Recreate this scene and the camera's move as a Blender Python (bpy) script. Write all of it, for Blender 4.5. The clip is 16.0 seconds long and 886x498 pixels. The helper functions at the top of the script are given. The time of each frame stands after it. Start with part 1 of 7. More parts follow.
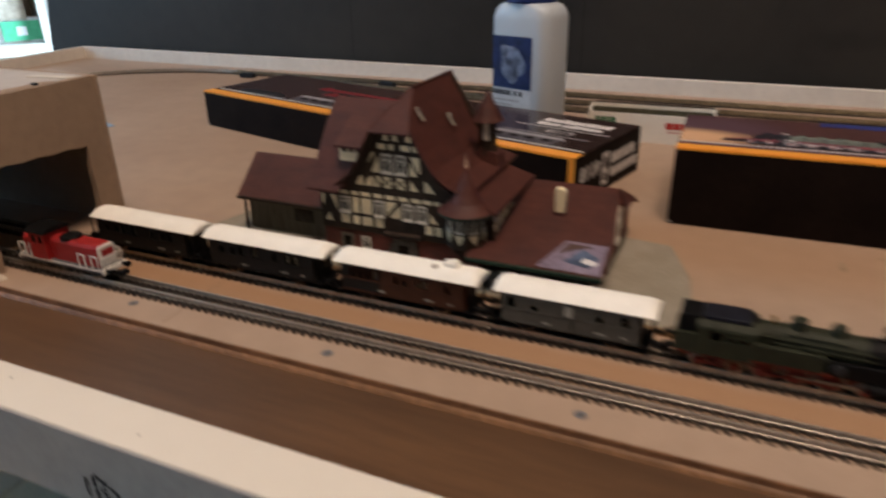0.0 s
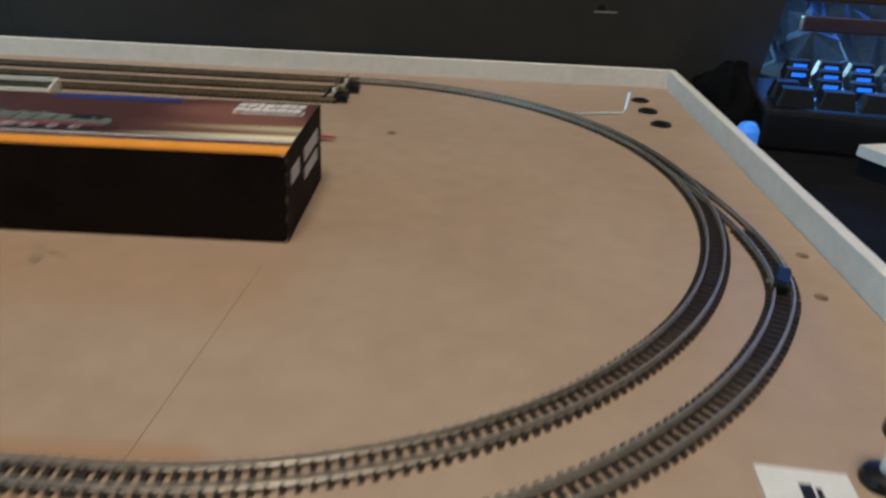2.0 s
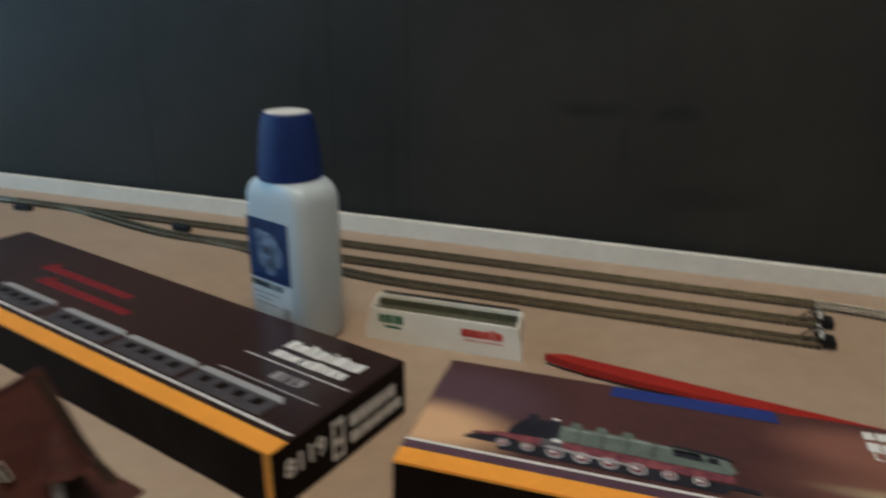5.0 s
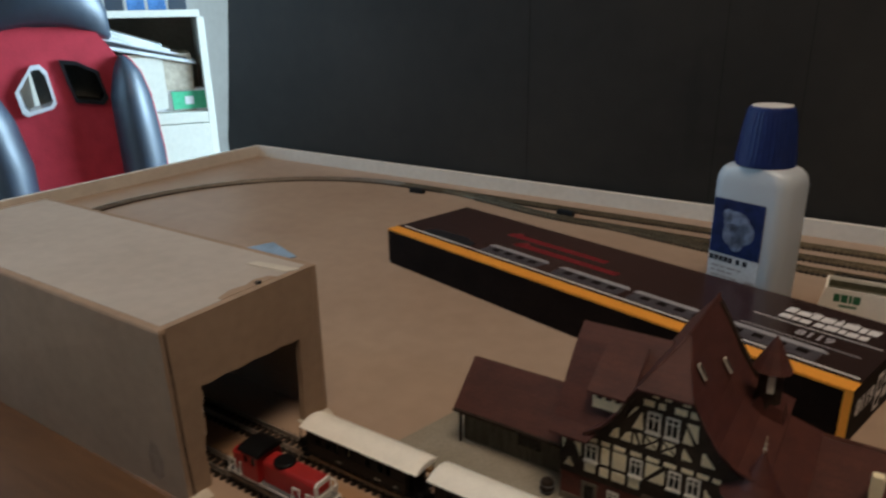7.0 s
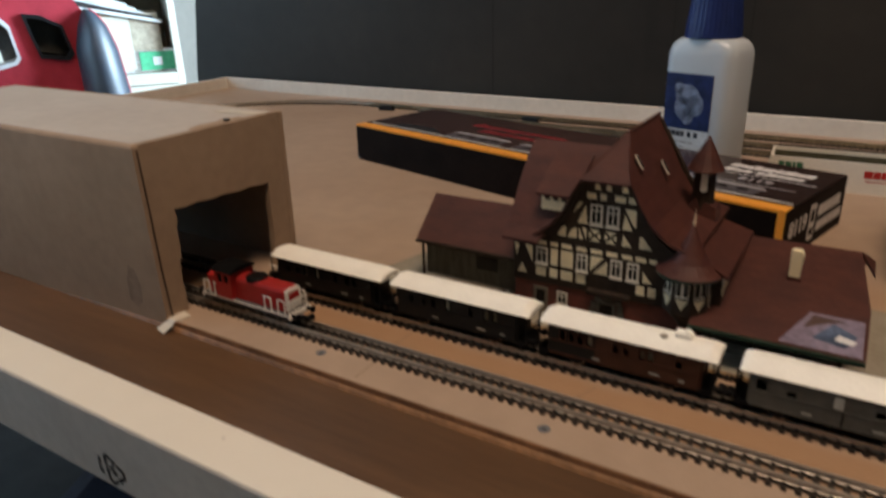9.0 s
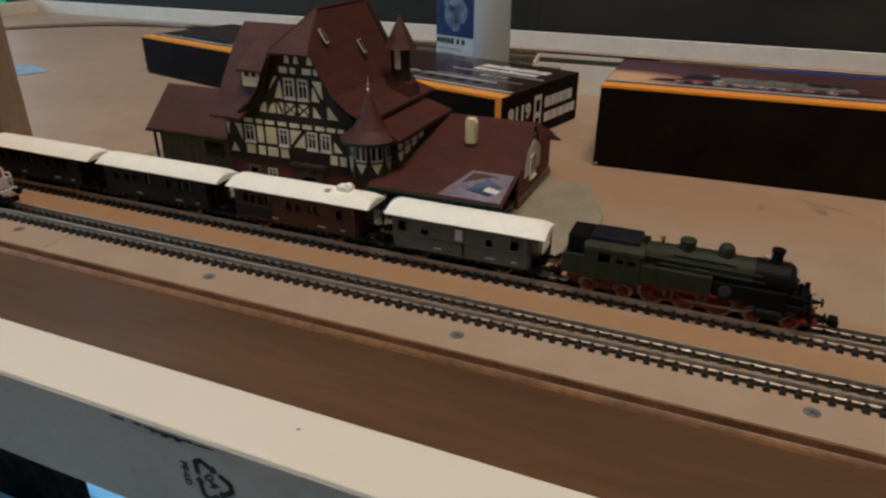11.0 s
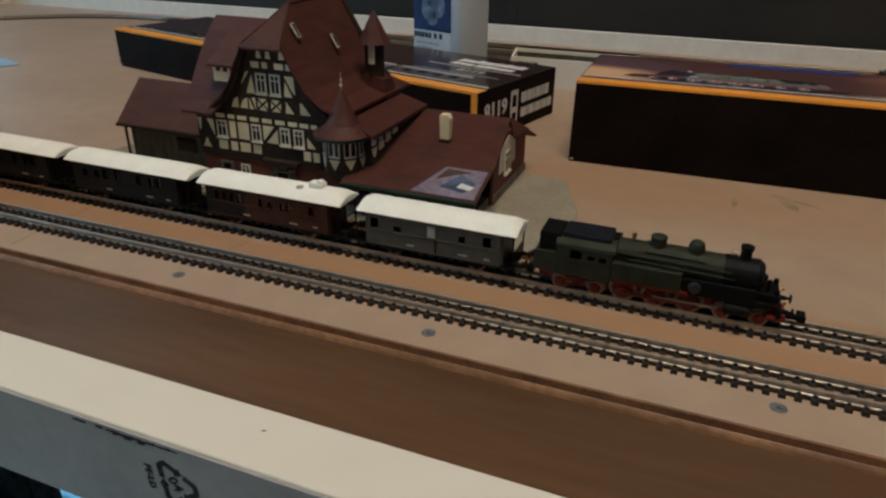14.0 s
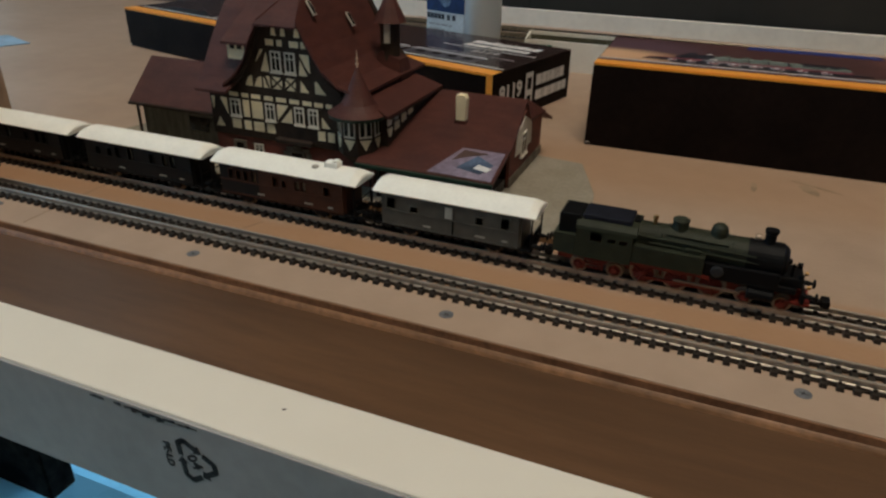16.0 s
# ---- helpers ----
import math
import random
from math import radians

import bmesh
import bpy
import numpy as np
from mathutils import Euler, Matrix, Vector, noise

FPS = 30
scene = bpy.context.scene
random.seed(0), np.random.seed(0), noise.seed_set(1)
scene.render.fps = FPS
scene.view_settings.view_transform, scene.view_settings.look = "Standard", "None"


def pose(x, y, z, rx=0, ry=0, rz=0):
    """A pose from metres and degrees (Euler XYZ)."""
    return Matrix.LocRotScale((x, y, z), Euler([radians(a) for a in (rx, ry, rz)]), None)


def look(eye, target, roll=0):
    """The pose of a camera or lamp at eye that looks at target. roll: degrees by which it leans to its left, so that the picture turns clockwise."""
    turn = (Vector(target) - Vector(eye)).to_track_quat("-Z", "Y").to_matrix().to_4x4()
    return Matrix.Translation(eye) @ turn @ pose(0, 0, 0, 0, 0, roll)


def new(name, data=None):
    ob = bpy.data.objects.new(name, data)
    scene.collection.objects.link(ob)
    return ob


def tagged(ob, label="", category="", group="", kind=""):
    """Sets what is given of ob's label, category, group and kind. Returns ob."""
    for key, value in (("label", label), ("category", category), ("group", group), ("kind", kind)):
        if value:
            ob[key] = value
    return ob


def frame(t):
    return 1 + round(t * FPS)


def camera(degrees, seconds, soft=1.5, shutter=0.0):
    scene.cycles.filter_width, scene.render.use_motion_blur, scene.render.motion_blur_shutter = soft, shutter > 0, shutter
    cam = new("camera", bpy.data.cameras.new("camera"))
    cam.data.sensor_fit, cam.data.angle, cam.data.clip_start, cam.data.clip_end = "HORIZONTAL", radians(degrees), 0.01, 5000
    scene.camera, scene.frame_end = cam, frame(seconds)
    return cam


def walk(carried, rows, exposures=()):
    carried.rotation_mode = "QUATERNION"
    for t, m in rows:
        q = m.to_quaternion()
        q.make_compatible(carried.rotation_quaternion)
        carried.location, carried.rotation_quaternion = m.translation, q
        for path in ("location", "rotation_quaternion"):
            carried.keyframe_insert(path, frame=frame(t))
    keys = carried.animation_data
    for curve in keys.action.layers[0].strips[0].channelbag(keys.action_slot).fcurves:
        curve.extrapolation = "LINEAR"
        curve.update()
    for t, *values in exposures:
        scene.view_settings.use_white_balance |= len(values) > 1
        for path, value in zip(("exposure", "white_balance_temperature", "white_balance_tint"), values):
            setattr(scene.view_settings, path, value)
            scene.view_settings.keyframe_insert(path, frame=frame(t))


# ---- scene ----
cam = camera(65.4, 16.0, soft=2.4, shutter=0.6)
PATH = [
    (0, 0.0303, -0.1599, 0.1233, 65.81, 1.04, 23.72),
    (0.5, 0.0898, -0.1761, 0.1263, 64.61, 1.03, 21.33),
    (1, 0.1446, -0.1651, 0.1227, 63.72, -1.25, 15.76),
    (1.5, 0.2080, -0.1258, 0.1179, 62.80, -2.20, 8.48),
    (2, 0.2507, -0.0748, 0.1223, 62.87, -2.18, 3.30),
    (2.5, 0.2475, -0.0358, 0.1312, 64.56, -1.99, 1.20),
    (3, 0.2176, 0.0054, 0.1359, 65.35, -1.30, 3.34),
    (3.5, 0.1771, 0.0306, 0.1469, 66.10, -1.05, 7.50),
    (4, 0.1466, 0.0386, 0.1526, 66.92, -0.78, 10.66),
    (4.5, 0.1100, 0.0254, 0.1580, 68.40, -0.69, 14.71),
    (5, 0.0749, -0.0079, 0.1732, 69.70, -0.58, 18.76),
    (5.2, 0.0603, -0.0257, 0.1781, 71.15, -0.43, 20.65),
    (7.3, -0.0458, -0.1378, 0.1695, 70.49, 1.45, 34.49),
    (7.5, -0.0448, -0.1418, 0.1637, 70.33, 1.88, 34.49),
    (8, -0.0409, -0.1527, 0.1474, 69.17, 1.87, 34.07),
    (8.5, -0.0322, -0.1553, 0.1428, 69.31, 1.69, 32.45),
    (9, -0.0180, -0.1568, 0.1240, 68.39, 1.54, 31.63),
    (9.5, -0.0028, -0.1594, 0.1119, 66.33, 1.36, 29.87),
    (10, 0.0275, -0.1567, 0.1061, 64.93, 1.04, 26.31),
    (10.2, 0.0390, -0.1532, 0.1016, 64.83, -0.06, 24.94),
    (12.3, 0.0643, -0.1449, 0.1022, 63.67, 0.19, 22.05),
    (12.5, 0.0630, -0.1449, 0.1017, 63.77, 0.36, 22.13),
    (13, 0.0618, -0.1448, 0.1032, 63.83, 0.06, 22.27),
    (13.5, 0.0615, -0.1452, 0.1024, 63.74, -0.18, 22.20),
    (14, 0.0608, -0.1445, 0.1024, 63.78, -0.62, 21.79),
    (14.5, 0.0587, -0.1455, 0.1011, 63.66, -0.70, 22.19),
    (15, 0.0585, -0.1443, 0.1011, 63.32, -0.65, 22.48),
    (15.5, 0.0575, -0.1439, 0.1002, 63.11, -0.82, 22.28),
    (16, 0.0569, -0.1444, 0.0998, 62.66, -0.97, 22.44),
]
walk(cam, [(t, pose(x, y, z, rx, ry, rz)) for t, x, y, z, rx, ry, rz in PATH],
     [(0.0, -0.42, 6700, 21), (0.5, -0.54, 6600, 17), (1.0, -0.52, 6300, 10), (1.5, -0.52, 6000, 6), (2.0, -0.35, 5750, 3), (2.5, -0.28, 5850, 4), (3.0, -0.44, 6050, 4), (3.5, -0.40, 5900, 1), (4.0, -0.35, 5800, 2),
      (5.0, -0.55, 5750, 2), (7.5, -1.13, 7000, 18), (8.0, -0.95, 7200, 20), (8.5, -0.97, 7200, 21), (9.0, -0.69, 7100, 19), (9.5, -0.68, 6950, 18), (10.0, -0.54, 6650, 16), (12.5, -0.65, 6150, 8), (14.0, -0.68, 6100, 7), (16.0, -0.70, 6050, 6)])

# ---- light ----
world = bpy.data.worlds.new("world")
scene.world = world
world.use_nodes = True
wn = world.node_tree
sky = wn.nodes.new("ShaderNodeTexSky")
sky.sky_type, sky.sun_disc = "NISHITA", False
sky.sun_elevation, sky.sun_rotation = radians(35), radians(120)
wn.links.new(sky.outputs[0], wn.nodes["Background"].inputs[0])
wn.nodes["Background"].inputs[1].default_value = 0.10


def area_lamp(name, watts, size_x, size_y, colour, m):
    data = bpy.data.lights.new(name, "AREA")
    data.energy, data.shape, data.size, data.size_y, data.color = watts, "RECTANGLE", size_x, size_y, colour
    ob = new(name, data)
    ob.matrix_world = m
    return ob


area_lamp("ceiling_lamp_light", 30.0, 0.60, 0.60, (1.0, 0.82, 0.63), look((0.20, -0.26, 1.62), (-0.08, 0.14, 0.0)))
area_lamp("window_light", 36.0, 1.2, 1.1, (0.34, 0.68, 1.0), look((-2.35, -0.74, 0.65), (-1.6, 0.9, 0.1)))
# Added fill light, no window seen there: brightens chair, shelf and crates.
back_fill = area_lamp("back_window_light", 480.0, 1.2, 1.2, (0.50, 0.78, 1.0), look((0.0, 2.56, 0.55), (-2.0, 1.0, 0.0)))
back_fill.data.spread = radians(150)

# ---- helpers for things ----
MM = 0.001


def part(name, bm, material, parent=None, label="", smooth=False):
    """Links a bmesh, drawn in millimetres, as one mesh object."""
    bmesh.ops.recalc_face_normals(bm, faces=bm.faces)
    me = bpy.data.meshes.new(name)
    bm.to_mesh(me)
    bm.free()
    me.transform(Matrix.Scale(MM, 4))
    me.materials.append(material)
    if smooth:
        me.shade_smooth()
    ob = new(name, me)
    if parent is not None:
        ob.parent = parent
    if label:
        ob["label"] = label
    return ob


def thing(name, label, category, x=0, y=0, z=0, turn=0, group=""):
    ob = new(name)
    ob.empty_display_size = 0.01
    ob.matrix_world = pose(x * MM, y * MM, z * MM, 0, 0, turn)
    return tagged(ob, label, category, group)


def B():
    return bmesh.new()


def box(bm, x0, x1, y0, y1, z0, z1, bevel=0.0, m=None):
    vs = [bm.verts.new((x, y, z)) for z in (z0, z1) for y in (y0, y1) for x in (x0, x1)]
    fs = [bm.faces.new([vs[i] for i in f]) for f in ((0, 2, 3, 1), (4, 5, 7, 6), (0, 1, 5, 4), (2, 6, 7, 3), (0, 4, 6, 2), (1, 3, 7, 5))]
    if m is not None:
        bmesh.ops.transform(bm, matrix=m, verts=vs)
    if bevel:
        bmesh.ops.bevel(bm, geom=list({e for f in fs for e in f.edges}), offset=bevel, segments=2, affect="EDGES", profile=0.6)
    return vs


def loft(bm, rings, caps=True, closed=True):
    rows = [[bm.verts.new(p) for p in r] for r in rings]
    n = len(rows[0])
    for a, b in zip(rows, rows[1:]):
        for i in range(n if closed else n - 1):
            bm.faces.new((a[i], a[(i + 1) % n], b[(i + 1) % n], b[i]))
    if caps:
        bm.faces.new(rows[0][::-1])
        bm.faces.new(rows[-1])
    return rows


def prism(bm, pts, a, b, axis="x"):
    """A polygon of (u, v), drawn out from a to b along an axis."""
    at = {"x": lambda k, u, v: (k, u, v), "y": lambda k, u, v: (u, k, v), "z": lambda k, u, v: (u, v, k)}[axis]
    return loft(bm, [[at(k, u, v) for u, v in pts] for k in (a, b)])


def lathe(bm, profile, centre=(0, 0, 0), n=16, axis="z", sx=1.0, sy=1.0):
    """Rings of (radius, height) turned round an axis."""
    cx, cy, cz = centre
    rings = []
    for r, h in profile:
        ring = []
        for i in range(n):
            a = 2 * math.pi * i / n
            u, v = r * sx * math.cos(a), r * sy * math.sin(a)
            ring.append({"z": (cx + u, cy + v, cz + h), "y": (cx + u, cy + h, cz + v), "x": (cx + h, cy + u, cz + v)}[axis])
        rings.append(ring)
    return loft(bm, rings)


def rod(bm, p, q, r, n=8, r2=None):
    p, q = Vector(p), Vector(q)
    t = (q - p).to_track_quat("Z", "Y").to_matrix()
    rings = []
    for c, k in ((p, r), (q, r if r2 is None else r2)):
        rings.append([c + t @ Vector((k * math.cos(2 * math.pi * i / n), k * math.sin(2 * math.pi * i / n), 0)) for i in range(n)])
    return loft(bm, rings)


# ---- materials ----
def material(name, colour, rough=0.6, metal=0.0, vary=0.12, scale=60.0, second=None, bump=0.0, bump_scale=900.0, stretch=(1, 1, 1), coat=0.0, random_tint=0.0, spec=0.28):
    """Base colour with coarse blotches and fine grain, and a fine relief; scales are per metre."""
    mat = bpy.data.materials.new(name)
    mat.use_nodes = True
    nt = mat.node_tree
    p = nt.nodes["Principled BSDF"]
    p.inputs["Roughness"].default_value, p.inputs["Metallic"].default_value = rough, metal
    p.inputs["Coat Weight"].default_value = coat
    p.inputs["Specular IOR Level"].default_value = spec
    tc = nt.nodes.new("ShaderNodeTexCoord")
    mp = nt.nodes.new("ShaderNodeMapping")
    mp.inputs["Scale"].default_value = stretch
    nt.links.new(tc.outputs["Object"], mp.inputs["Vector"])
    coarse, fine = nt.nodes.new("ShaderNodeTexNoise"), nt.nodes.new("ShaderNodeTexNoise")
    coarse.inputs["Scale"].default_value, fine.inputs["Scale"].default_value = scale, scale * 9
    coarse.inputs["Detail"].default_value = 5
    fine.inputs["Detail"].default_value = 3
    for k in (coarse, fine):
        nt.links.new(mp.outputs[0], k.inputs["Vector"])
    mix = nt.nodes.new("ShaderNodeMix")
    mix.data_type = "RGBA"
    other = second or tuple(c * (1 - 2.2 * vary) for c in colour)
    mix.inputs[6].default_value, mix.inputs[7].default_value = (*colour, 1), (*other, 1)
    ramp = nt.nodes.new("ShaderNodeMapRange")
    ramp.inputs[1].default_value, ramp.inputs[2].default_value = 0.35, 0.68
    nt.links.new(coarse.outputs[0], ramp.inputs[0])
    nt.links.new(ramp.outputs[0], mix.inputs[0])
    hsv = nt.nodes.new("ShaderNodeHueSaturation")
    val = nt.nodes.new("ShaderNodeMapRange")
    val.inputs[3].default_value, val.inputs[4].default_value = 1 - vary, 1 + vary
    val.inputs[1].default_value, val.inputs[2].default_value = 0.3, 0.7
    nt.links.new(fine.outputs[0], val.inputs[0])
    if random_tint:
        info, add = nt.nodes.new("ShaderNodeObjectInfo"), nt.nodes.new("ShaderNodeMath")
        rng = nt.nodes.new("ShaderNodeMapRange")
        rng.inputs[3].default_value, rng.inputs[4].default_value = 1 - random_tint, 1 + random_tint
        nt.links.new(info.outputs["Random"], rng.inputs[0])
        add.operation = "MULTIPLY"
        nt.links.new(val.outputs[0], add.inputs[0])
        nt.links.new(rng.outputs[0], add.inputs[1])
        nt.links.new(add.outputs[0], hsv.inputs["Value"])
    else:
        nt.links.new(val.outputs[0], hsv.inputs["Value"])
    nt.links.new(mix.outputs[2], hsv.inputs["Color"])
    nt.links.new(hsv.outputs[0], p.inputs["Base Color"])
    rr = nt.nodes.new("ShaderNodeMapRange")
    rr.inputs[3].default_value, rr.inputs[4].default_value = max(rough - 0.08, 0.02), min(rough + 0.08, 1)
    nt.links.new(coarse.outputs[0], rr.inputs[0])
    nt.links.new(rr.outputs[0], p.inputs["Roughness"])
    if bump:
        bn, bt = nt.nodes.new("ShaderNodeTexNoise"), nt.nodes.new("ShaderNodeBump")
        bn.inputs["Scale"].default_value, bn.inputs["Detail"].default_value = bump_scale, 4
        nt.links.new(mp.outputs[0], bn.inputs["Vector"])
        bt.inputs["Strength"].default_value, bt.inputs["Distance"].default_value = bump, 0.0004
        nt.links.new(bn.outputs[0], bt.inputs["Height"])
        nt.links.new(bt.outputs[0], p.inputs["Normal"])
    return mat


def glowing(name, colour, strength):
    mat = bpy.data.materials.new(name)
    mat.use_nodes = True
    p = mat.node_tree.nodes["Principled BSDF"]
    p.inputs["Base Color"].default_value = (*colour, 1)
    p.inputs["Emission Color"].default_value = (*colour, 1)
    p.inputs["Emission Strength"].default_value = strength
    return mat


BOARD = material("hardboard", (0.405, 0.296, 0.218), 0.42, vary=0.05, scale=9, second=(0.365, 0.256, 0.182), bump=0.25, bump_scale=700)
def toned(mat, colour, boxes, soft=0.006):
    """Adds patches of another colour, each (x0, x1, y0, y1) in metres with a ragged edge."""
    nt = mat.node_tree
    p = nt.nodes["Principled BSDF"]
    old = p.inputs["Base Color"].links[0].from_socket
    tc, nz, vm, sep = (nt.nodes.new("ShaderNode" + k) for k in ("TexCoord", "TexNoise", "VectorMath", "SeparateXYZ"))
    nz.inputs["Scale"].default_value, nz.inputs["Detail"].default_value = 45, 4
    nt.links.new(tc.outputs["Object"], nz.inputs["Vector"])
    vm.operation = "MULTIPLY_ADD"
    vm.inputs[1].default_value = (soft * 2.5, soft * 1.2, 0)
    nt.links.new(nz.outputs["Color"], vm.inputs[0])
    nt.links.new(tc.outputs["Object"], vm.inputs[2])
    nt.links.new(vm.outputs[0], sep.inputs[0])
    total = None
    for x0, x1, y0, y1, amount, edge in boxes:
        fac = None
        for axis, lo, hi in ((0, x0, x1), (1, y0, y1)):
            for a, b in ((lo - edge, lo + edge), (hi + edge, hi - edge)):
                mr = nt.nodes.new("ShaderNodeMapRange")
                mr.interpolation_type = "SMOOTHSTEP"
                mr.inputs[1].default_value, mr.inputs[2].default_value = a, b
                nt.links.new(sep.outputs[axis], mr.inputs[0])
                if fac is None:
                    fac = mr.outputs[0]
                else:
                    mu = nt.nodes.new("ShaderNodeMath"); mu.operation = "MULTIPLY"
                    nt.links.new(fac, mu.inputs[0]); nt.links.new(mr.outputs[0], mu.inputs[1]); fac = mu.outputs[0]
        mu = nt.nodes.new("ShaderNodeMath"); mu.operation = "MULTIPLY"; mu.inputs[1].default_value = amount
        nt.links.new(fac, mu.inputs[0])
        if total is None:
            total = mu.outputs[0]
        else:
            mx = nt.nodes.new("ShaderNodeMath"); mx.operation = "MAXIMUM"
            nt.links.new(total, mx.inputs[0]); nt.links.new(mu.outputs[0], mx.inputs[1]); total = mx.outputs[0]
    mix = nt.nodes.new("ShaderNodeMix"); mix.data_type = "RGBA"; mix.inputs[7].default_value = (*colour, 1)
    nt.links.new(total, mix.inputs[0]); nt.links.new(old, mix.inputs[6]); nt.links.new(mix.outputs[2], p.inputs["Base Color"])


# More orange between the tracks and in front of the locomotive carton.
toned(BOARD, (0.36, 0.180, 0.075), ((-0.30, 0.30, 0.0170, 0.0345, 0.62, 0.004), (-0.02, 0.20, 0.110, 0.165, 0.35, 0.02), (-0.09, 0.20, 0.044, 0.053, 0.5, 0.003)))
BROWN = material("brown_veneer", (0.124, 0.063, 0.030), 0.38, vary=0.13, scale=14, second=(0.080, 0.040, 0.019), stretch=(0.35, 3, 3), bump=0.2, spec=0.5)
EDGE = material("board_edge", (0.30, 0.14, 0.065), 0.7, vary=0.2, scale=90)
CREAM = material("cream_edging", (0.73, 0.685, 0.595), 0.5, vary=0.012, scale=12, second=(0.71, 0.66, 0.565))
FILM = material("grey_film", (0.355, 0.342, 0.330), 0.38, vary=0.06, scale=30)
PANEL = material("dark_panel", (0.030, 0.0265, 0.022), 0.6, vary=0.10, scale=6, second=(0.0185, 0.017, 0.015))
RIM = material("pale_rim", (0.72, 0.68, 0.61), 0.5, vary=0.05, scale=20)
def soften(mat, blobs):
    """Soft darker patches (x, z, half width, half height in metres, colour, strength) on an upright sheet."""
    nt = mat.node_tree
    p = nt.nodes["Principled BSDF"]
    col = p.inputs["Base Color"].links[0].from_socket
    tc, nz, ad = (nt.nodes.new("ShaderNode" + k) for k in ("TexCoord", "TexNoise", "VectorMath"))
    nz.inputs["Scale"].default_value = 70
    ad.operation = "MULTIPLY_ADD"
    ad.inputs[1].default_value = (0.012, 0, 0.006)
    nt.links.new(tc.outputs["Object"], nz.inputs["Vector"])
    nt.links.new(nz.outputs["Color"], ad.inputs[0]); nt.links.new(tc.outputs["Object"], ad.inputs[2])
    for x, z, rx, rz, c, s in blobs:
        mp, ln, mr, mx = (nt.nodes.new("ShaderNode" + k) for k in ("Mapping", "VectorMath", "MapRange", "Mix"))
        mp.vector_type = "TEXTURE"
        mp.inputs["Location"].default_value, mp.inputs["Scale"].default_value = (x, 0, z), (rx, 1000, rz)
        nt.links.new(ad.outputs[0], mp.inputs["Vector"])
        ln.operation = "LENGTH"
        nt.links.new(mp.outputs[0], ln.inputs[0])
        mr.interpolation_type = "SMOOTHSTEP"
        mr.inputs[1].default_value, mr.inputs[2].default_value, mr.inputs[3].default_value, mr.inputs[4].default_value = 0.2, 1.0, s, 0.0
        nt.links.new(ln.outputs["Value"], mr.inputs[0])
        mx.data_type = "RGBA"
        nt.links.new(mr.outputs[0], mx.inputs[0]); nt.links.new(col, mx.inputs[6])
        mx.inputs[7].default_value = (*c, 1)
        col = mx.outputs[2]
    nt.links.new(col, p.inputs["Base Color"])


DARKMARK = (0.010, 0.0095, 0.009)
soften(PANEL, ((0.026, 0.105, 0.036, 0.008, DARKMARK, 0.6), (0.080, 0.105, 0.024, 0.008, DARKMARK, 0.6), (-0.15, 0.069, 0.05, 0.008, DARKMARK, 0.4), (0.050, 0.085, 0.004, 0.030, DARKMARK, 0.35), (-0.186, 0.09, 0.008, 0.09, DARKMARK, 0.35), (-0.120, 0.06, 0.008, 0.08, DARKMARK, 0.35), (0.10, 0.05, 0.05, 0.012, DARKMARK, 0.4)))
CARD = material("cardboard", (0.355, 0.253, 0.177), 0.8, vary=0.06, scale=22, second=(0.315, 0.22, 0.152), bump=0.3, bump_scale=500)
BLACKCARD = material("black_carton", (0.012, 0.0075, 0.006), 0.6, vary=0.2, scale=40, spec=0.05)
ORANGE = material("orange_print", (0.90, 0.36, 0.05), 0.4, vary=0.04)
ROOM = material("room_wall_paint", (0.44, 0.40, 0.35), 0.8, vary=0.04, scale=3)
FLOOR = material("floor_laminate", (0.20, 0.15, 0.11), 0.5, vary=0.1, scale=5)
TIE = material("dark_sleeper", (0.036, 0.027, 0.020), 0.55, vary=0.2, scale=300, spec=0.3)
RAIL = material("nickel_rail", (0.56, 0.51, 0.44), 0.42, metal=0.8, vary=0.1, scale=200)
# Darker, browner copy of the rail for the back track and sidings.
BACKRAIL = material("brown_back_rail", (0.30, 0.245, 0.165), 0.38, metal=0.7, vary=0.15, scale=200)

# ---- setting ----
def setting(name, bm, mat, label=""):
    ob = part(name, bm, mat)
    return tagged(ob, label, kind="structure")


# ---- setting: tray, board, panel, room ----
bm = B(); box(bm, -712.6, 392.6, -7, 449.6, -3.6, 0); board = setting("board", bm, BOARD, "beige hardboard baseboard screwed into the tray")
bm = B()
box(bm, -712.6, 392.6, -7.5, -7.05, -3.6, -0.25)
setting("board_edge", bm, EDGE, "dark sawn front edge of the hardboard")
bm = B(); prism(bm, [(-8.9, -3.68), (-7.55, -3.68), (-7.55, -2.2), (-8.0, -2.5), (-8.5, -3.0)], -712.6, 392.6, "x"); setting("edge_fillet", bm, material("glue_fillet", (0.26, 0.13, 0.06), 0.5, vary=0.2, scale=60), "thin brown fillet along the board's edge")
bm = B(); box(bm, -712.8, 392.8, -55.8, 449.8, -12, -3.7); setting("tray_bottom", bm, BROWN, "brown wood-grain bottom of the tray")
bm = B(); box(bm, -718, 398, -70.9, -55.9, -11.5, 13, 0.5); setting("rim_front", bm, CREAM, "cream melamine top edge of the front rim")
bm = B(); box(bm, -718, 398, -71.6, -70.93, -11.4, 12.55, 0.12); setting("rim_film", bm, FILM, "grey plastic film over the front face of the rim")
bm = B(); box(bm, -718, 398, 450, 455.4, -11.5, 13, 0.5); setting("rim_back", bm, RIM, "pale rim along the back of the tray")
bm = B(); box(bm, 393, 398.2, -56.4, 449.9, -11.5, 13, 0.5); setting("rim_east", bm, RIM)
